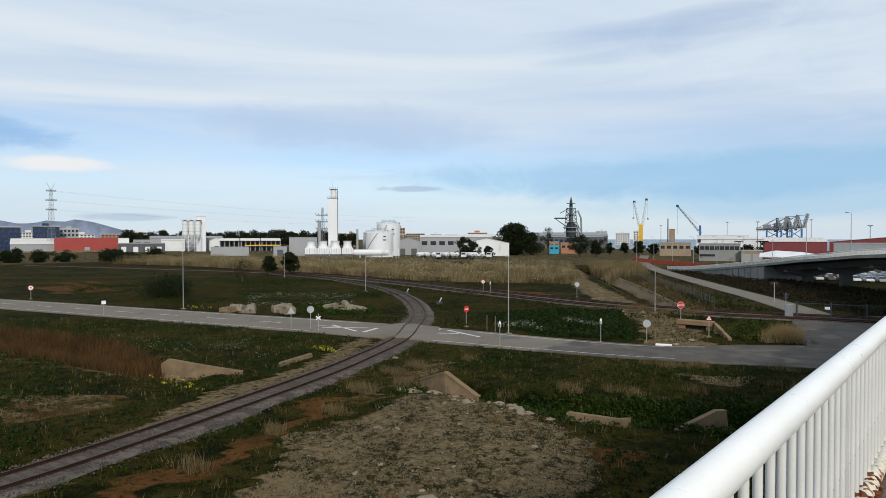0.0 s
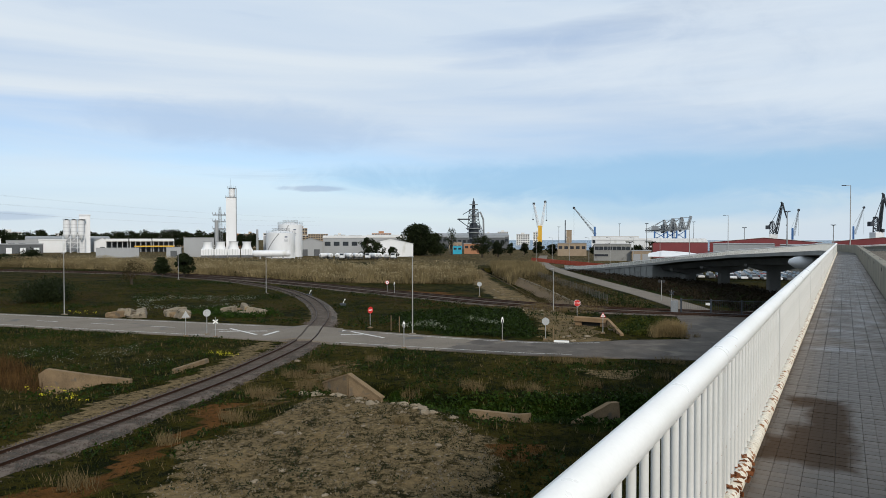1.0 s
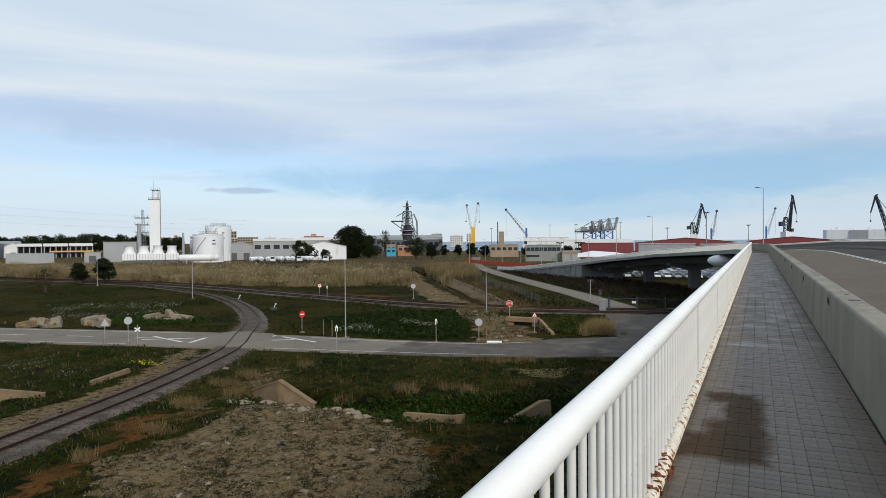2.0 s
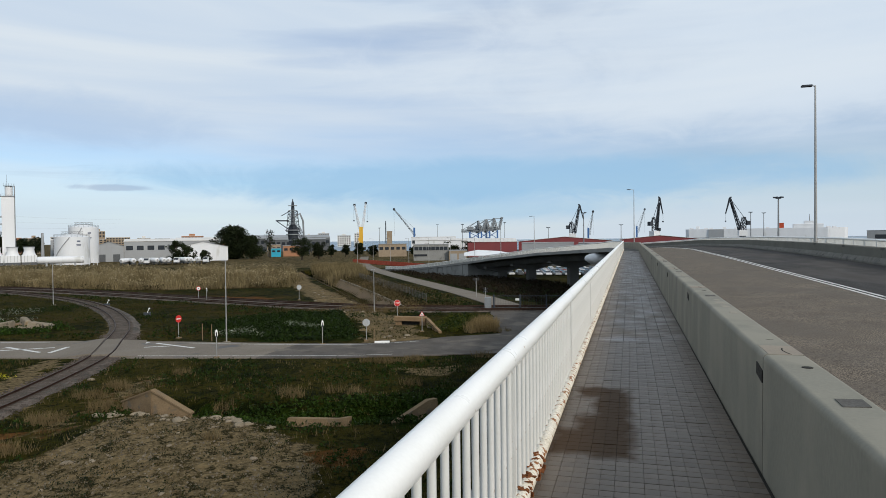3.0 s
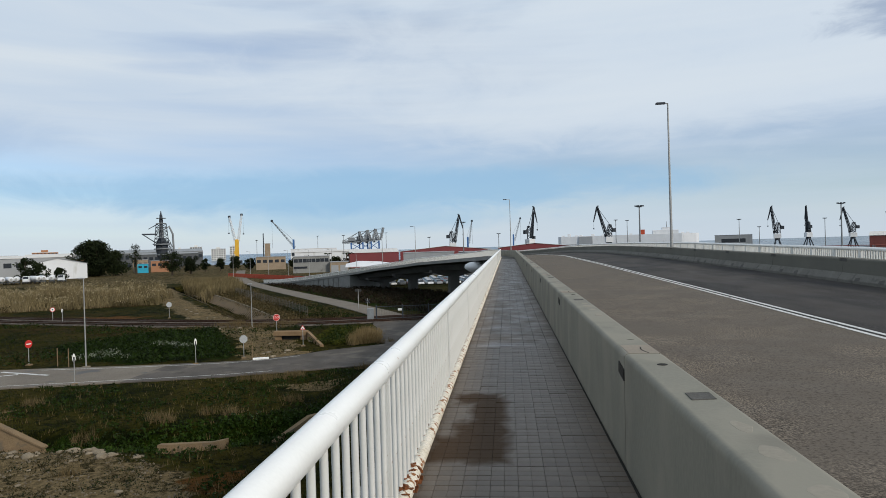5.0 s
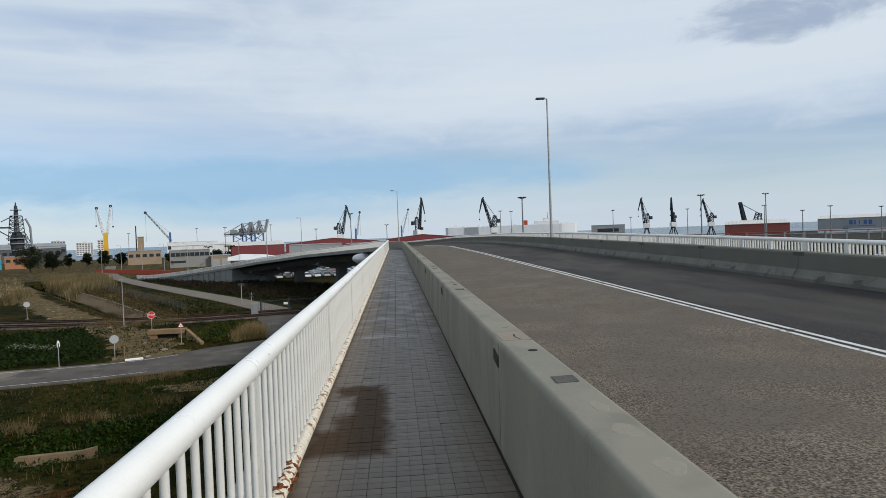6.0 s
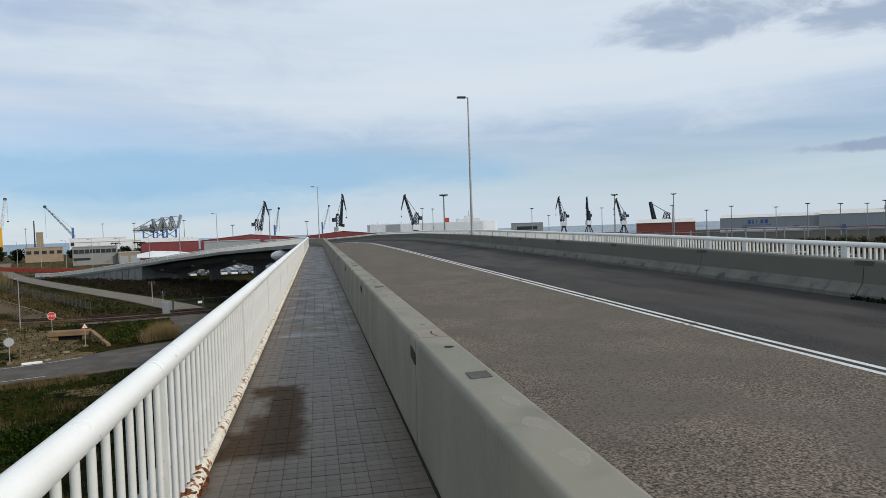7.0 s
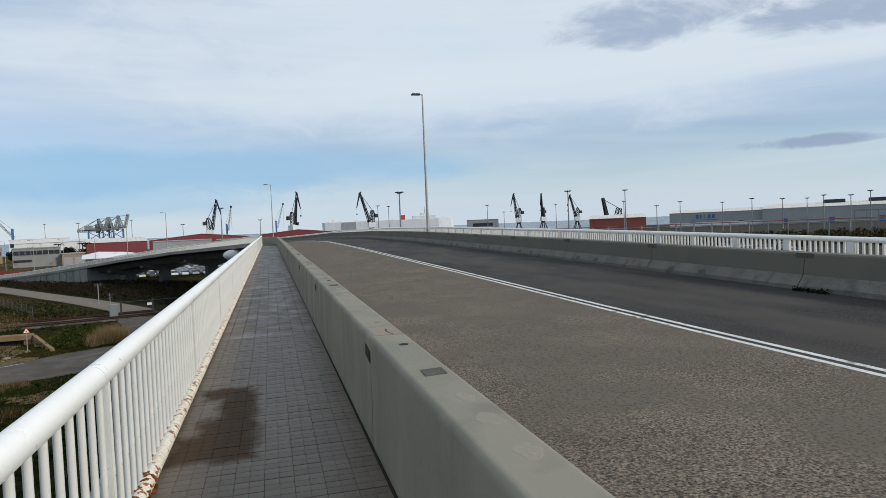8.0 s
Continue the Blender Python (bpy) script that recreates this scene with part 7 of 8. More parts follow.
for lo, hi, h0, h1 in ((-2, -0.15, 0.7, 1.9), (-0.15, 0.15, 1.3, 2.9), (0.15, 2, 2.0, 4.5)):
    some = [p for p in reed_pts if lo <= noise.noise((p[0] * 0.09, p[1] * 0.16, 60.0)) < hi]
    soup("reeds", blades(some, h0, h1, 11, 0.13, 0.36, 0.7), REED, label="broad belt of tall golden dry reeds", category="reeds")
    soup("reed_plumes", leaves([(x, y, z + h1 * 0.82) for x, y, z in some], 0.75, 2, 0.3), PLUME, label="pale feathery plumes of the reeds", category="reeds")
soup("weeds", leaves(sample(REEDS, 1500, 0.5), 1.0, 9, 0.45), SCRUB, label="brown undergrowth among the reeds", category="weeds")
soup("reeds", blades(sample(REEDS_R, 1700, -0.2), 1.8, 3.4, 7, 0.2, 0.25, 0.6), REED, label="clump of tall dry reeds beside the canal", category="reeds")
soup("scrub", leaves(sample(SCRUBLAND, 1900, 0.35, lambda x, y: noise.noise((x * 0.12, y * 0.12, 9.0)) > -0.25), 0.9, 11, 0.26), SCRUB, label="brown green scrub on the slope", category="scrub")
soup("dry_grass", blades(sample(SCRUBLAND, 2400, -0.05), 0.3, 0.8, 6, 0.07, 0.4, 0.6), DRY, label="dry grass on the slope", category="grass")
soup("weeds", leaves(sample([(-26, 104), (-34, 104), (-44, 122), (-38, 126)], 600, 0.25), 0.6, 10, 0.3), LEAF, label="bright green weeds on the slope", category="weeds")
soup("weeds", leaves(sample([(-22, 74), (-17, 76), (-19, 88), (-24, 88)], 420, 0.25), 0.5, 10, 0.24), LEAF, label="green weeds beside the culvert", category="weeds")
# near-black brown: the shade below the bridge is put into this scrub's colour
soup("scrub", leaves(sample(SHADY, 2600, 0.25), 0.7, 9, 0.34), surface("shaded scrub", (0.016, 0.012, 0.007), (0.024, 0.017, 0.009), 4.0, 0.9, 0.0, 6, vary=0.4), label="brown scrub below the bridge, shade put into its colour", category="scrub")
for x, y, n, r in ((-96, 52.8, 30, 2.0), (-50.1, 40.5, 60, 0.9), (-46.4, 23.8, 30, 1.6), (-48.2, 24.6, 24, 1.2)):
    c = [(x + RN.normal(0, r), y + RN.normal(0, r * 0.4), ground_z(x, y) + 0.25) for k in range(n)]
    soup("flowers", leaves(c[::2], 0.16, 7, 0.07), YELLOW_FLOWER, label="patch of small yellow flowers", category="flowers")
for poly, n in (([(-113, 72), (-95, 86), (-77, 68), (-89, 58)], 700), ([(-48, 66), (-44, 78), (-37, 74), (-38, 66)], 700), ([(-78, 31), (-58, 40), (-50, 36), (-54, 30), (-66, 29)], 110)):
    soup("flowers", leaves(sample(poly, n, 0.24, patchy(0.12, -0.1)), 0.35, 4, 0.055), WHITE_FLOWER, label="sprinkle of small white flowers", category="flowers")


def tree(c, h, r, label, trunk=0.25, density=70, size=0.55, name="tree", material=None, bare=0.0, low=0.25):
    ob = thing(name, label, "tree" if name == "tree" else "bush", at=Matrix.Translation((c[0], c[1], GROUND - 0.05)))
    rr = random.Random(int(c[0] * 7 + c[1] * 13))
    g = Geo()
    if name == "tree":
        g.cyl((0, 0, -0.3), (rr.uniform(-0.2, 0.2), 0, h * 0.5), r * 0.09 + 0.1, r * 0.05 + 0.05, 8)
    centres, rad = [], []
    for k in range(int(density * 0.75)):
        a, z = rr.uniform(0, math.tau), rr.uniform(low, 0.98)
        q = r * math.sqrt(max(0.02, 1 - ((z - 0.55) / 0.47) ** 2)) * rr.uniform(0.35, 1.05) * (0.8 + 0.35 * math.sin(3 * a + c[0]))
        p = (q * math.cos(a), q * math.sin(a), h * z)
        centres.append(p)
        rad.append(r * rr.uniform(0.2, 0.4))
        if k % 4 == 0 and name == "tree":
            g.cyl((0, 0, h * 0.3), p, r * 0.03 + 0.03, 0.03, 5, False)
    if g.v:
        part("trunk", g, BARK, ob)
    soup("crown", leaves(centres, rad, max(14, int(64 * (1 - bare))), size), material or LEAF_DARK, ob, kind="")
    return ob


tree((-231, 292), 11.8, 4.8, "dark rounded evergreen tree beside the lorry park", low=0.12)
tree((-222, 288), 8.8, 4.4, "smaller dark evergreen tree beside the lorry park", low=0.12)
tree((-214, 292), 6.0, 3.0, "low dark bushy tree by the hall")
tree((-236, 352), 18.8, 11.0, "large broad dark tree behind the reeds", density=300, size=1.0, low=0.10)
tree((-226, 356), 14, 7.0, "dark broad tree beside the large tree", density=110, size=0.8, low=0.10)
tree((-180, 334), 12.8, 5.4, "dark evergreen tree at the end of the reeds", density=90)
tree((-175, 345), 9.5, 5.0, "dark evergreen tree behind the reeds")
tree((-222, 370), 17.5, 4.6, "tall thin airy tree", density=50, bare=0.55)
tree((-146, 93), 5.5, 2.6, "small half-bare tree in the meadow", density=50, bare=0.6, size=0.3, material=SCRUB)
tree((-160, 118), 6.5, 2.6, "dark young tree by the railway")
tree((-167, 116), 5.2, 2.2, "dark young tree by the railway")
tree((-119, 60), 3.4, 5.2, "wide brown leafless bush in the meadow", name="bush", density=170, size=0.26, material=LEAF_DARK, low=0.05)
rt2 = random.Random(3)
for k in (0, 1, 2, 3, 4, 5, 9, 10, 11, 12):
    az = radians(-75.5 + k * 0.95)
    tree((355 * math.sin(az), 355 * math.cos(az) + rt2.uniform(-12, 12)), rt2.uniform(3.0, 6.0), rt2.uniform(3.0, 6.0), "dark evergreen bush along the yard", name="bush", density=50, size=0.6, low=0.05)
for k in range(22):
    az = radians(-66 + k * 0.85)
    tree((780 * math.sin(az), 780 * math.cos(az)), rt2.uniform(13, 20), rt2.uniform(8, 13), "dark pine tree behind the works", density=56, size=1.3)
for k in range(12):
    az = radians(-27 + k * 1.2)
    tree((430 * math.sin(az), 430 * math.cos(az)), rt2.uniform(5, 9), rt2.uniform(2.5, 4.5), "dark tree in the port grounds", density=40, size=0.7)
for x, y in ((-97, 345), (-88, 350), (-84, 340)):
    ob = thing("palm_tree", "small palm tree behind the office", "tree", "palm trees", at=Matrix.Translation((x, y, GROUND - 0.05)))
    part("trunk", Geo().cyl((0, 0, -0.2), (0, 0, 8.6), 0.3, 0.22, 8), BARK, ob)
    part("crown", Geo().add([q for a in range(14) for q in ((0, 0, 8.6), (1.5 * math.cos(a * 0.449), 1.5 * math.sin(a * 0.449), 9.6), (2.6 * math.cos(a * 0.449 + 0.1), 2.6 * math.sin(a * 0.449 + 0.1), 8.4 + (a % 3) * 0.5), (1.4 * math.cos(a * 0.449 + 0.3), 1.4 * math.sin(a * 0.449 + 0.3), 9.2))], [tuple(range(4 * a, 4 * a + 4)) for a in range(14)]), LEAF_DARK, ob)

# dark weeds and scrub over the waste ground before the warehouses
waste = []
while len(waste) < 900:
    az, far = radians(RN.uniform(30, 60)), RN.uniform(215, 330)
    waste.append((far * math.sin(az), far * math.cos(az), GROUND + RN.uniform(0.1, 0.9)))
soup("waste_scrub", leaves(waste, RN.uniform(0.6, 2.2, len(waste)), 26, 0.8), SCRUB, None, "dark brown green scrub on the waste ground", "stuff", "scrub")
soup("waste_weeds", leaves(waste[::2], RN.uniform(0.5, 1.8, len(waste[::2])), 22, 0.8), LEAF_DARK, None, "dark green weeds on the waste ground", "stuff", "weeds")

# ---- things in the field: walls, rubble, signs, lamps, gate ----
def prism(g, pts, dx, dy):
    """A wall: an outline of (x, y, z) points, thickened by (dx, dy)."""
    n = len(pts)
    return g.sweep([pts, [(x + dx, y + dy, z) for x, y, z in pts]])


ob = thing("culvert_headwall", "pale concrete culvert headwall with sloping wings", "headwall", "culvert walls")
part("wing", prism(Geo(), [(-32.6, 35.2, -10.2), (-29.6, 34.5, -10.2), (-29.5, 34.4, -7.78), (-32.4, 35.15, -8.85)], 0.1, 0.3), CONC_OLD, ob)
part("wing", prism(Geo(), [(-29.45, 34.45, -10.2), (-26.7, 34.9, -10.2), (-27.0, 34.85, -9.2), (-29.45, 34.45, -7.78)], -0.05, 0.3), CONC_OLD, ob)
part("coping", prism(Geo(), [(-32.5, 35.1, -8.86), (-29.48, 34.36, -7.80), (-26.9, 34.8, -9.22), (-26.9, 34.8, -9.12), (-29.48, 34.36, -7.68), (-32.5, 35.1, -8.74)], 0.0, 0.42), CONC_OLD, ob, "worn coping edge")
ob = thing("culvert_headwall", "pale sloping concrete wing wall in the ditch", "headwall", "culvert walls")
part("wing", prism(Geo(), [(-14.4, 37.2, -10.4), (-12.2, 39.9, -10.4), (-12.3, 39.8, -8.5), (-12.7, 39.3, -8.5), (-14.3, 37.3, -9.5)], 0.3, -0.2), CONC_OLD, ob)
ob = thing("ditch_wall", "low concrete ditch wall with a broken end", "wall", "ditch walls")
part("wall", prism(Geo(), [(-20.4, 35.1, -10.4), (-16.6, 35.9, -10.4), (-16.5, 35.9, -9.0), (-17.3, 35.8, -9.15), (-20.2, 35.15, -9.1)], 0.05, 0.35), CONC_OLD, ob)
ob = thing("ditch_wall", "weathered concrete wall at the end of the ditch", "wall", "ditch walls")
part("wall", prism(Geo(), [(-52.6, 25.6, -10.3), (-46.6, 29.1, -10.3), (-46.6, 29.1, -9.1), (-49.5, 27.5, -8.75), (-52.2, 25.8, -8.3), (-52.7, 25.5, -8.7)], -0.2, 0.35), CONC_OLD, ob)
ob = thing("ditch_wall", "short concrete kerb wall beside the lane", "wall", "ditch walls")
part("wall", prism(Geo(), [(-46.9, 33.0, -9.9), (-48.4, 38.0, -9.9), (-48.3, 37.7, -9.0), (-46.9, 33.2, -9.05)], -0.4, 0.1), CONC_OLD, ob)


def rock(c, s, seed, name="stone", label="broken pale stone on the rubble heap", material=None, group="stones on the rubble heap"):
    rr = random.Random(seed)
    b = bmesh.new()
    bmesh.ops.create_icosphere(b, subdivisions=2, radius=1.0)
    off = rr.uniform(0, 50)
    for v in b.verts:
        v.co *= 1 + 0.35 * noise.noise(v.co * 1.3 + Vector((off, 0, 0)))
        v.co = Vector((v.co.x * s, v.co.y * s * rr.uniform(0.74, 0.76), v.co.z * s * 0.42))
    me = bpy.data.meshes.new(name)
    b.to_mesh(me)
    b.free()
    me.materials.append(material or STONE)
    o = tagged(new(name, me), label, "stone", group)
    o.matrix_world = Matrix.Translation((c[0], c[1], ground_z(*c) + s * 0.12)) @ Matrix.Rotation(rr.uniform(0, 6), 4, "Z")
    return o


rr_ = random.Random(8)
for k in range(70):
    t = rr_.random()
    x, y = (-32.3 + 12.3 * t + rr_.gauss(0, 0.7), 34.0 - 0.6 * t + rr_.gauss(0, 0.55)) if k < 48 else (rr_.uniform(-28, -15), rr_.uniform(19, 33))
    if ground_z(x, y) > GROUND - 0.6:
        rock((x, y), rr_.choice((0.14, 0.18, 0.22, 0.3, 0.42)) if k < 48 else rr_.uniform(0.1, 0.22), k)
for x, y, s in ((-27.2, 25.7, 0.3), (-15.5, 17.5, 0.45), (-17.6, 19.2, 0.5), (-41.9, 42.2, 0.3)):
    rock((x, y), s, int(x * 10), label="larger pale flat stone among the weeds")
pebbles = Geo()
for k in range(5200):
    x, y = rr_.uniform(-31, -12), rr_.uniform(9, 35)
    if inside(GRAVEL, x, y):
        q, z = rr_.uniform(0.025, 0.085), ground_z(x, y)
        pebbles.add([(x - q, y - q * 0.5, z - 0.03), (x + q, y - q * 0.8, z - 0.03), (x + q * 0.4, y + q, z - 0.03), (x, y, z + q * 0.9)], [(0, 1, 3), (1, 2, 3), (2, 0, 3)])
tagged(part("gravel", pebbles, STONE), "loose gravel on the rubble heap", "gravel", kind="stuff")
bed = Geo()
BL, BR = offset(TRACK, -2.3), offset(TRACK, 2.3)
for k in range(15000):
    i = rr_.randrange(0, 75)
    t, d = rr_.random(), rr_.uniform(-1.7, 2.5)
    x, y = TRACK[i][0] + (BR[i][0] - TRACK[i][0]) * d / 2.3, TRACK[i][1] + (BR[i][1] - TRACK[i][1]) * d / 2.3
    x, y = x + rr_.uniform(-0.5, 0.5), y + rr_.uniform(-0.5, 0.5)
    q, z = rr_.uniform(0.03, 0.075), GROUND + 0.10 - max(0.0, abs(d) - 1.5) * 0.25
    bed.add([(x - q, y - q * 0.5, z - 0.03), (x + q, y - q * 0.8, z - 0.03), (x + q * 0.4, y + q, z - 0.03), (x, y, z + q)], [(0, 1, 3), (1, 2, 3), (2, 0, 3)])
tagged(part("ballast_stones", bed, surface("ballast stones", (0.115, 0.092, 0.080), (0.060, 0.048, 0.042), 1.0, 0.95, 0.2, 20, vary=0.5)), "loose ballast stones along the track", "ballast", kind="stuff")

for n, (cx, cy, w) in enumerate(((-86.5, 54.0, 2.4), (-80.6, 58.2, 2.6), (-75.5, 65.5, 3.0))):
    for k in range(9):
        rr = random.Random(n * 10 + k)
        o = thing("concrete_block", "broken pale concrete block lying on the meadow", "block", "heaps of concrete blocks", at=Matrix.Translation((cx + rr.uniform(-w, w), cy + rr.uniform(-1.0, 1.0), GROUND + (0.45 if k % 3 == 2 else 0.0))) @ Euler((rr.uniform(-0.25, 0.25), rr.uniform(-0.25, 0.25), rr.uniform(0, 3))).to_matrix().to_4x4())
        a, b, c = rr.uniform(0.7, 1.5), rr.uniform(0.4, 0.8), rr.uniform(0.35, 0.8)
        part("body", Geo().box((-a, -b, -0.5), (a, b, c), cut=0.16), CONC_OLD if k % 3 == 1 else BLOCK, o)


def sign(c, h, kind, turn, label, size=0.45):
    ob = thing("road_sign", label, "sign", "road signs", at=place(c, turn, GROUND - 0.1))
    part("post", Geo().cyl((0, 0.04, -0.2), (0, 0.04, h), 0.04, n=8), GALV, ob)

    def disc(n, r, mat, y, rot=0.0, nm="plate", lab="", thick=0.012):
        ring = [(r * math.sin(k * math.tau / n + rot), r * math.cos(k * math.tau / n + rot)) for k in range(n)]
        return part(nm, Geo().sweep([[(x, y - thick, h - size + z) for x, z in ring], [(x, y, h - size + z) for x, z in ring]]), mat, ob, lab)

    if kind == "stop":
        disc(8, size, SIGN_WHITE, 0.0, math.pi / 8, "rim")
        disc(8, size * 0.93, SIGN_RED, -0.013, math.pi / 8)
        cu = bpy.data.curves.new("letters", "FONT")
        cu.body, cu.size, cu.align_x, cu.align_y, cu.extrude = "STOP", size * 0.72, "CENTER", "CENTER", 0.003
        tmp = bpy.data.objects.new("letters", cu)
        me = bpy.data.meshes.new_from_object(tmp)
        me.transform(Matrix.Translation((0, -0.033, h - size)) @ Matrix.Rotation(math.pi / 2, 4, "X"))
        bpy.data.objects.remove(tmp)
        me.materials.clear()
        me.materials.append(SIGN_WHITE)
        part("letters", me, SIGN_WHITE, ob, "white letters STOP")
    elif kind == "noentry":
        disc(20, size, SIGN_RED, 0.0)
        part("bar", Geo().box((-size * 0.7, -0.02, h - size - size * 0.15), (size * 0.7, -0.013, h - size + size * 0.15)), SIGN_WHITE, ob)
    elif kind == "round":
        disc(20, size, SIGN_RED, 0.0, nm="rim")
        disc(20, size * 0.8, SIGN_WHITE, -0.013)
        part("figure", Geo().box((-size * 0.3, -0.03, h - size * 1.25), (size * 0.3, -0.026, h - size * 0.75)), BLACK, ob, "black bar")
    elif kind == "back":
        disc(20, size, SIGN_BACK, 0.0, lab="grey back of a round sign")
    elif kind == "octback":
        disc(8, size, SIGN_BACK, 0.0, math.pi / 8, lab="grey back of an eight-sided sign")
    elif kind in ("tri", "warn"):
        disc(3, size * 1.15, SIGN_RED if kind == "warn" else SIGN_BACK, 0.0, nm="rim")
        if kind == "warn":
            disc(3, size * 0.85, SIGN_WHITE, -0.013)
            part("figure", Geo().box((-size * 0.2, -0.03, h - size * 1.2), (size * 0.2, -0.026, h - size * 0.95)), BLACK, ob, "black bar")
    elif kind == "board":
        part("plate", Geo().box((-0.28, -0.012, h - 0.5), (0.28, 0, h)), SIGN_WHITE, ob)
    elif kind == "slim":
        part("plate", Geo().sweep([[(0.13 * math.sin(k * math.tau / 16), y, h - 0.4 + 0.36 * math.cos(k * math.tau / 16)) for k in range(16)] for y in (-0.012, 0)]), SIGN_WHITE, ob)
        part("figure", Geo().box((-0.06, -0.018, h - 0.75), (0.06, -0.013, h - 0.3)), DARK_STEEL, ob)
    elif kind in ("cross", "crossback"):
        for a in (-0.65, 0.65):
            part("arm", Geo().box((-size * 1.5, -0.012, -0.07), (size * 1.5, 0, 0.07), Matrix.Translation((0, a * 0.03, h - 0.5)) @ Matrix.Rotation(a, 4, "Y")), SIGN_WHITE if kind == "cross" else DARK_STEEL, ob)
    part("foot", Geo().box((-0.25, -0.2, -0.2), (0.25, 0.28, 0.2), cut=0.05), CONC_OLD, ob)
    return ob


def facing(c):
    return -math.degrees(math.atan2(c[0], c[1]))


for c, h, kind, label, size, dt in (
        ((-29.5, 80.1), 3.2, "stop", "red eight-sided stop sign on a grey post", 0.45, 0), ((-49.9, 63.0), 2.7, "noentry", "red no-entry sign beside the road", 0.42, 40),
        ((-63.4, 46.6), 2.9, "tri", "grey back of a triangular road sign", 0.45, 10), ((-62.3, 48.6), 3.0, "back", "grey back of a round road sign", 0.42, 10), ((-60.1, 48.0), 2.3, "cross", "small white cross sign beside the crossing", 0.22, 0),
        ((-37.8, 53.0), 2.8, "slim", "narrow white road sign seen nearly edge-on", 0.4, 0), ((-31.4, 62.3), 2.7, "slim", "narrow white road sign by the weeds", 0.4, 20), ((-27.8, 65.6), 2.5, "octback", "grey back of an eight-sided sign", 0.43, 0),
        ((-22.4, 101.8), 3.3, "crossback", "dark backs of crossed boards at the level crossing", 0.32, 25), ((-23.9, 73.3), 2.5, "warn", "red-edged warning sign beside the culvert", 0.33, 0), ((-133.3, 41.3), 2.6, "round", "round speed sign beside the road", 0.45, 0),
        ((-96.0, 38.7), 2.3, "board", "small white board beside the road", 0.4, 0), ((-59, 108), 2.9, "back", "round sign beside the canal", 0.45, 0), ((-80, 107), 2.5, "round", "round sign by the main track", 0.4, 0), ((-76, 104), 2.5, "slim", "slim sign by the main track", 0.4, 0)):
    sign(c, h, kind, facing(c) + dt, label, size)
for c, h in (((-42.5, 61.4), 9.0), ((-96.5, 50.8), 9.0), ((-98.8, 91.7), 7.4), ((-152.8, 110.9), 7.5), ((-37.6, 92.0), 6.5)):
    ob = thing("lamp_pole", "slim pale concrete lamp pole in the meadow", "pole", "lamp poles in the meadow", at=Matrix.Translation((*c, GROUND - 0.1)))
    part("pole", Geo().cyl((0, 0, -0.2), (0, 0, h), 0.075, 0.045, 8), GALV, ob)
    part("head", Geo().box((-0.45, -0.12, h - 0.04), (0.1, 0.12, h + 0.08), cut=0.03), GALV, ob)
    part("foot", Geo().box((-0.3, -0.3, -0.2), (0.3, 0.3, 0.18), cut=0.04), BLOCK, ob)
for c in ((-44.8, 62.0), (-46.3, 62.4), (-26.6, 64.9)):
    ob = thing("marker_post", "thin weathered marker post", "post", "marker posts", at=Matrix.Translation((*c, GROUND - 0.1)))
    part("post", Geo().cyl((0, 0, -0.2), (0, 0, 1.9), 0.05, n=6), CONC_OLD, ob)
ob = thing("kerb_stone", "short white painted kerb stone", "kerb", at=place((-25.5, 64.4), 20, GROUND))
part("stone", Geo().box((-0.8, -0.15, -0.2), (0.8, 0.15, 0.22), cut=0.05), SIGN_WHITE, ob)
ob = thing("signal_lights", "level crossing light signal on a post", "signal", at=place((-27.7, 118), facing((-27.7, 118)), GROUND))
part("post", Geo().cyl((0, 0, -0.3), (0, 0, 3.6), 0.07, n=8), GALV, ob)
for x in (-0.35, 0.35):
    part("lamp_housing", Geo().cyl((x, -0.12, 3.4), (x, 0.1, 3.4), 0.26, n=12), BLACK, ob)
part("crossbar", Geo().box((-0.5, -0.03, 3.35), (0.5, 0.03, 3.45)), BLACK, ob)

for c in ((-88.0, 92.6), (-70.5, 82.0)):
    ob = thing("switch_lever", "small rusty points lever beside the track", "lever", "points levers", at=place(c, 40))
    part("box", Geo().box((-0.5, -0.3, -0.1), (0.5, 0.3, 0.35), cut=0.05), DARK_STEEL, ob)
    part("handle", Geo().cyl((0, 0, 0.3), (0.3, 0, 1.0), 0.05, n=6).cyl((0.3, 0, 0.85), (0.3, 0, 1.05), 0.12, n=8), SIGN_WHITE, ob, "white counterweight handle")
for k in range(26):
    t = rr_.random()
    x, y = -23.5 - 40 * t + rr_.gauss(0, 1.6), 66 + 60 * t + rr_.gauss(0, 1.2)
    if off_paving(x, y):
        rock((x, y), rr_.uniform(0.15, 0.42), 300 + k, label="loose pale stone beside the dirt path", group="stones along the path")

# gate and fence before the bridge
ob = thing("metal_gate", "closed dark metal two-leaf gate with mesh and a white notice", "gate")
a, b = Vector((-20.3, 98.2)), Vector((-8.5, 100.6))
for k in range(4):
    p = a.lerp(b, k / 3)
    part("post", Geo().box((p.x - 0.1, p.y - 0.1, GROUND - 0.2), (p.x + 0.1, p.y + 0.1, GROUND + 2.3)), DARK_STEEL, ob)
for z in (0.25, 2.1):
    part("rail", Geo().cyl((*a, GROUND + z), (*b, GROUND + z), 0.045, n=6), DARK_STEEL, ob)
for k in range(1, 48):
    p = a.lerp(b, k / 48)
    part("bar", Geo().cyl((p.x, p.y, GROUND + 0.25), (p.x, p.y, GROUND + 2.1), 0.012, n=4), DARK_STEEL, ob)
p = a.lerp(b, 0.30)
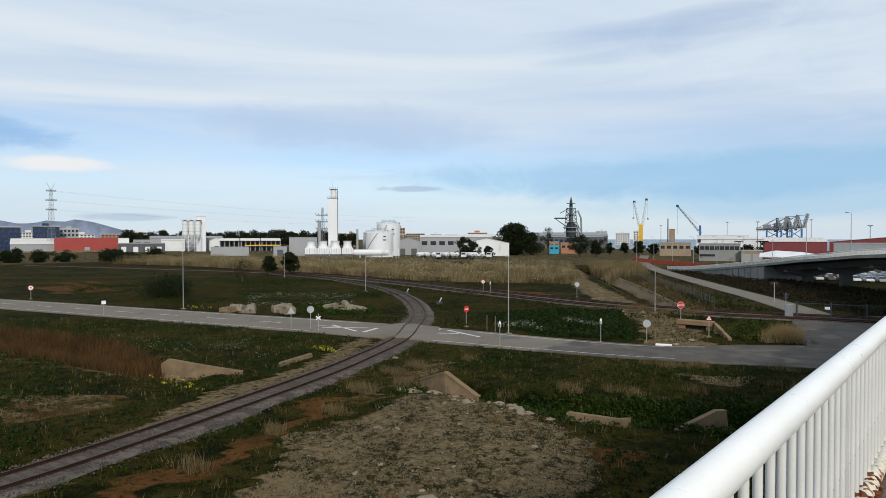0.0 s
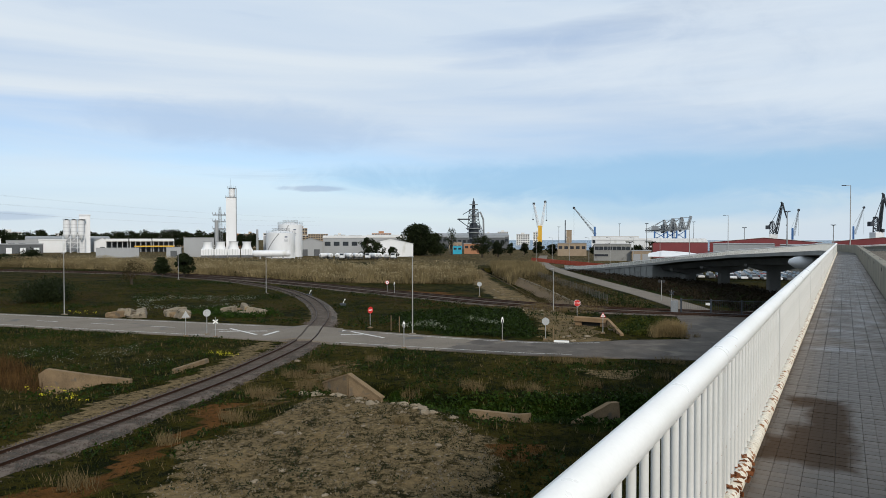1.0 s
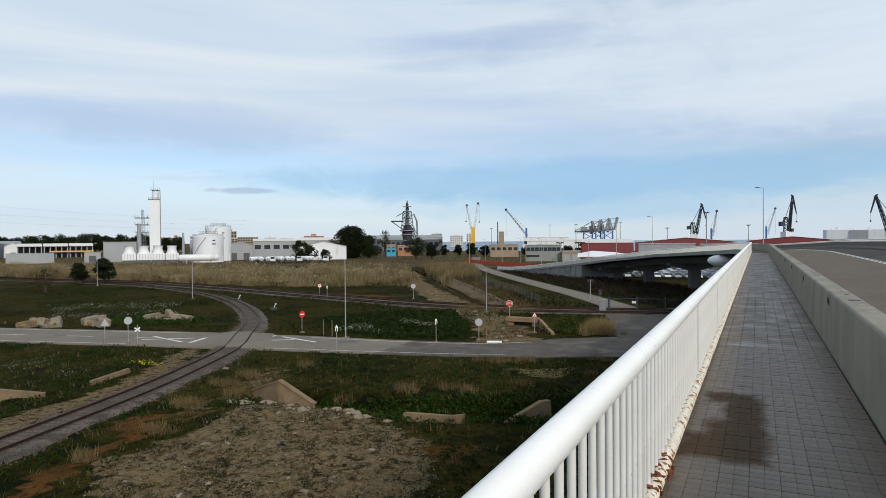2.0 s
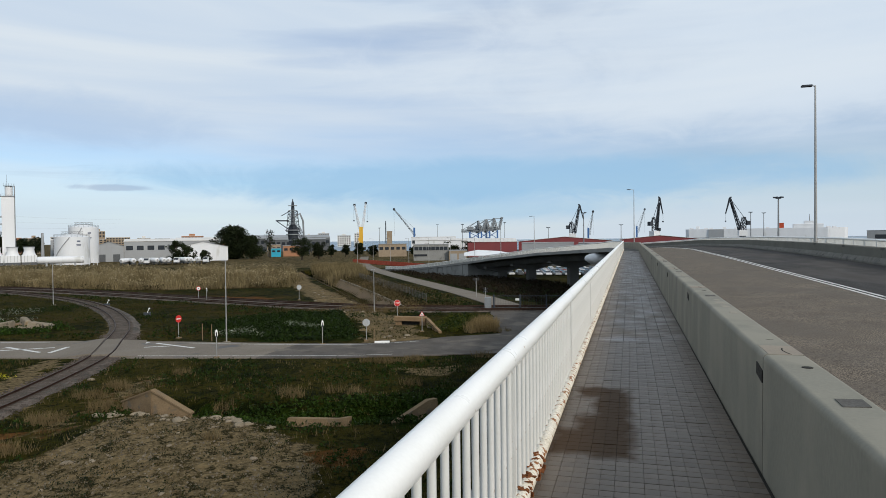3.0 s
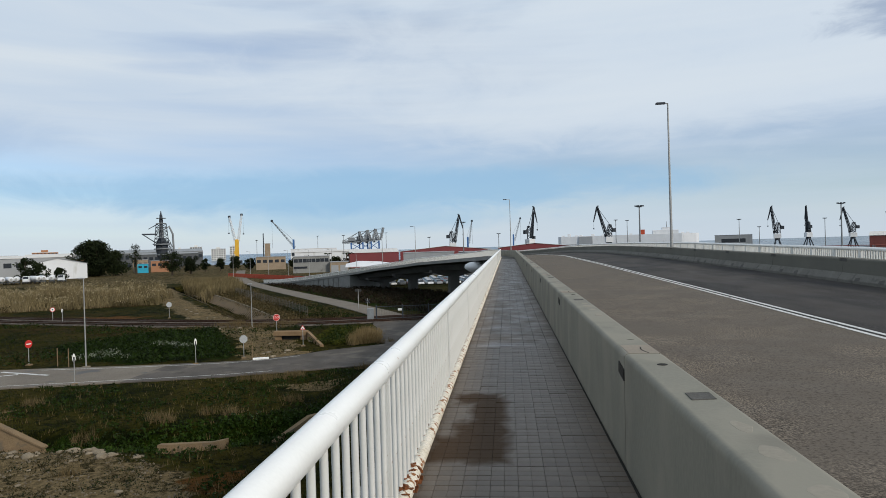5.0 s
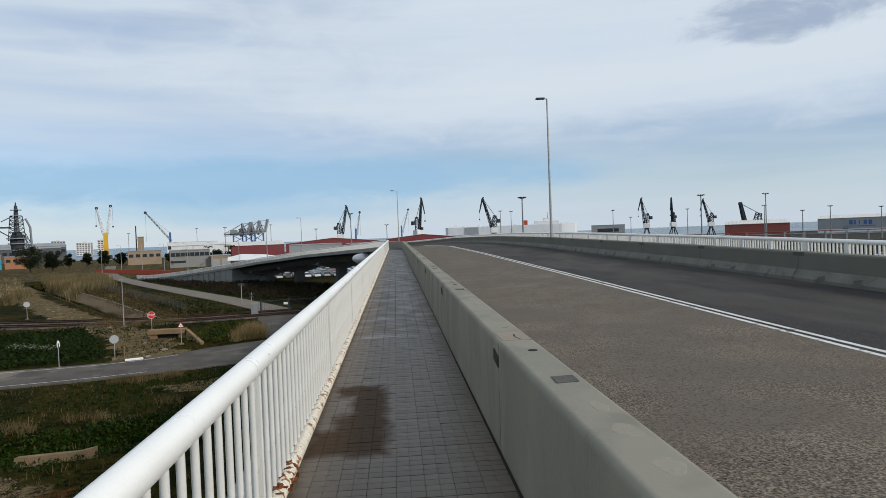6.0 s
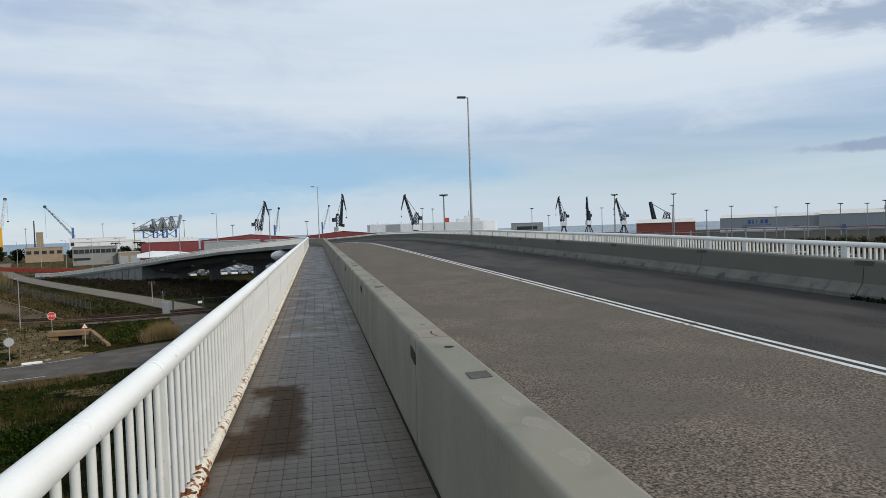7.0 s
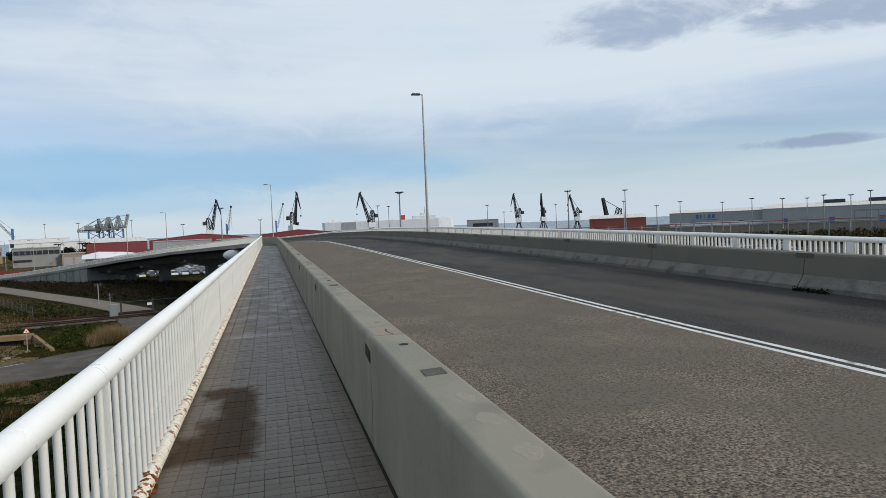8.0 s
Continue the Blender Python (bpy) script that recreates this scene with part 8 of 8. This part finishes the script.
part("notice", Geo().box((p.x - 0.3, p.y - 0.08, GROUND + 1.4), (p.x + 0.3, p.y - 0.05, GROUND + 1.75)), SIGN_WHITE, ob)
ob = thing("control_cabinet", "grey control cabinet beside the gate", "cabinet", at=place((-21.2, 98.0), 10))
part("body", Geo().box((-0.5, -0.35, -0.2), (0.5, 0.35, 1.9), cut=0.05), GREY_STEEL, ob)
part("door", Geo().box((-0.42, -0.38, 0.15), (0.42, -0.353, 1.75)), GREY_STEEL, ob)
ob = thing("wire_fence", "grey wire mesh fence on thin posts beside the canal", "fence")
line = smooth_line([(-73.0, 168), (-48.8, 130.5), (-33.2, 104.6)], 3.0)
MESH = surface("wire mesh", (0.12, 0.115, 0.10), (0.09, 0.085, 0.075), 3.0, 0.8, 0.1, 10)
for x, y in line:
    part("post", Geo().cyl((x, y, GROUND - 0.2), (x, y, GROUND + 1.9), 0.04, n=6), MESH, ob)
for z in np.arange(0.1, 1.85, 0.16):
    part("wire", Geo().tube([(x, y, GROUND + z) for x, y in line], 0.025, 4), MESH, ob)

# canal with concrete banks
ob = thing("canal", "dry concrete-lined canal beside the dirt path", "canal", kind="structure")
cl = smooth_line(CANAL, 3.0)
for d0, d1, nm in ((-2.9, -1.2, "bank"), (2.9, 1.2, "bank")):
    p, q = offset(cl, d0), offset(cl, d1)
    part(nm, Geo().sweep([[(*u, GROUND + 0.05), (*v, GROUND - 1.55), (*v, GROUND - 1.9), (*u, GROUND - 0.4)] for u, v in zip(p, q)]), CONC_OLD, ob)
part("kerb", Geo().sweep([[(u[0], u[1], GROUND + 0.02), (v[0], v[1], GROUND + 0.02), (v[0], v[1], GROUND + 0.22), (u[0], u[1], GROUND + 0.22)] for u, v in zip(offset(cl, 2.9), offset(cl, 3.2))]), BLOCK, ob, "pale concrete kerb")
ob = thing("culvert", "brown concrete box culvert under the path", "culvert")
TAN = surface("brown concrete", (0.24, 0.16, 0.09), (0.19, 0.125, 0.07), 1.5, 0.9, 0.2, 10)
part("slab", Geo().box((-29.4, 78.6, GROUND + 0.50), (-25.2, 79.6, GROUND + 1.05), cut=0.06), TAN, ob, "brown lintel slab")
part("pier", Geo().box((-29.3, 78.8, GROUND - 0.6), (-28.5, 79.5, GROUND + 0.496)), TAN, ob)
part("pier", Geo().box((-26.0, 78.8, GROUND - 0.6), (-25.3, 79.5, GROUND + 0.496)), TAN, ob)
part("opening", Geo().box((-28.497, 79.1, GROUND - 0.6), (-26.003, 79.45, GROUND + 0.494)), DARK, ob, "dark opening")
part("wing", prism(Geo(), [(-25.2, 78.9, -10.2), (-21.6, 72.4, -10.2), (-21.6, 72.4, -9.05), (-25.2, 78.9, -8.35)], 0.35, 0.1), TAN, ob)
part("cross_bar", Geo().box((-24.0, 75.6, GROUND + 0.1), (-21.2, 75.8, GROUND + 0.3), cut=0.03), BLOCK, ob)
soup("weeds", leaves(sample([(-24, 76), (-20.5, 72.5), (-16.6, 75.5), (-18.5, 88), (-24.5, 89)], 700, 0.3), 0.45, 10, 0.17), surface("yellowing weeds", (0.060, 0.062, 0.007), (0.026, 0.036, 0.004), 1.4, 0.8, 0.0, 6, vary=0.5), label="yellow green weeds beside the culvert", category="weeds")
soup("dry_grass", blades(sample([(-18.5, 73.2), (-15.6, 75.4), (-16.6, 82), (-19.2, 84)], 420, -0.05), 0.7, 1.5, 9, 0.05, 0.3, 0.3), DRY, label="tall dry grass beside the yard", category="grass")
soup("dry_grass", blades(sample([(-44, 93), (-33, 91), (-30, 96), (-42, 99)], 360, -0.05), 0.4, 1.0, 8, 0.06, 0.4, 0.4), DRY, label="dry grass along the main track", category="grass")
soup("scrub", leaves(sample([(-60, 124), (-41, 98), (-37, 101), (-56, 128)], 360, 0.25), 0.55, 10, 0.2), SCRUB, label="brown weeds on the canal's edge", category="scrub")
# weeds at the foot of the far barrier
soup("weeds", leaves([(11.3, 11.5 + RN.uniform(-0.5, 0.5), -0.08) for k in range(26)], 0.08, 10, 0.06), LEAF_DARK, label="dark weeds at the foot of the barrier", category="weeds")

# ---- the walkway's paving, last ----
def tile_geo(x0, y0, z=0.0):
    g = Geo()
    for i in range(2):
        for k in range(2):
            a, b = x0 + 0.0015 + i * 0.0980, y0 + 0.0020 + k * 0.0990
            g.box((a, b, z - 0.016), (a + 0.0970, b + 0.0955, z), cut=0.0012)
    return g


paving = thing("walkway_paving", "grey grooved paving tiles on the bridge walkway with a brown wet stain", "paving", kind="structure")
part("bed", Geo().box((-0.80, -14, -0.0195), (0.797, 70, -0.007)), GROUT, paving)
part("joint_fill", Geo().box((0.772, -14, -0.006), (0.799, 70, 0.012), cut=0.008), DARK, paving)
one = tile_geo(-0.1, -0.1).mesh("paving_tile", TILE)
rng_t = random.Random(4)
for r in range(37):
    for c in range(8):
        t = part("paving_tile", one, TILE, paving)
        y = 3.4 + (r + 0.5) * 0.2
        t.location = (-0.80 + (c + 0.5) * 0.197, y, 0.003 * y + rng_t.uniform(-0.0015, 0.0015))
rest = Geo()
for r in range(-52, 298):
    for c in range(8):
        y = 10.8 + r * 0.2 - (0 if r >= 0 else 7.4)
        if y < 69.9:
            rest.add([(-0.797 + c * 0.197 + dx, y + 0.003 + dy, 0.003 * y + dz) for dx, dy, dz in ((0, 0, 0), (0.19, 0, 0), (0.19, 0.192, 0), (0, 0.192, 0), (0, 0, -0.014), (0.19, 0, -0.014), (0.19, 0.192, -0.014), (0, 0.192, -0.014))],
                     [(0, 1, 2, 3), (0, 4, 5, 1), (1, 5, 6, 2), (3, 0, 4, 7)])
tagged(part("far_tiles", rest, TILE, paving), kind="stuff")
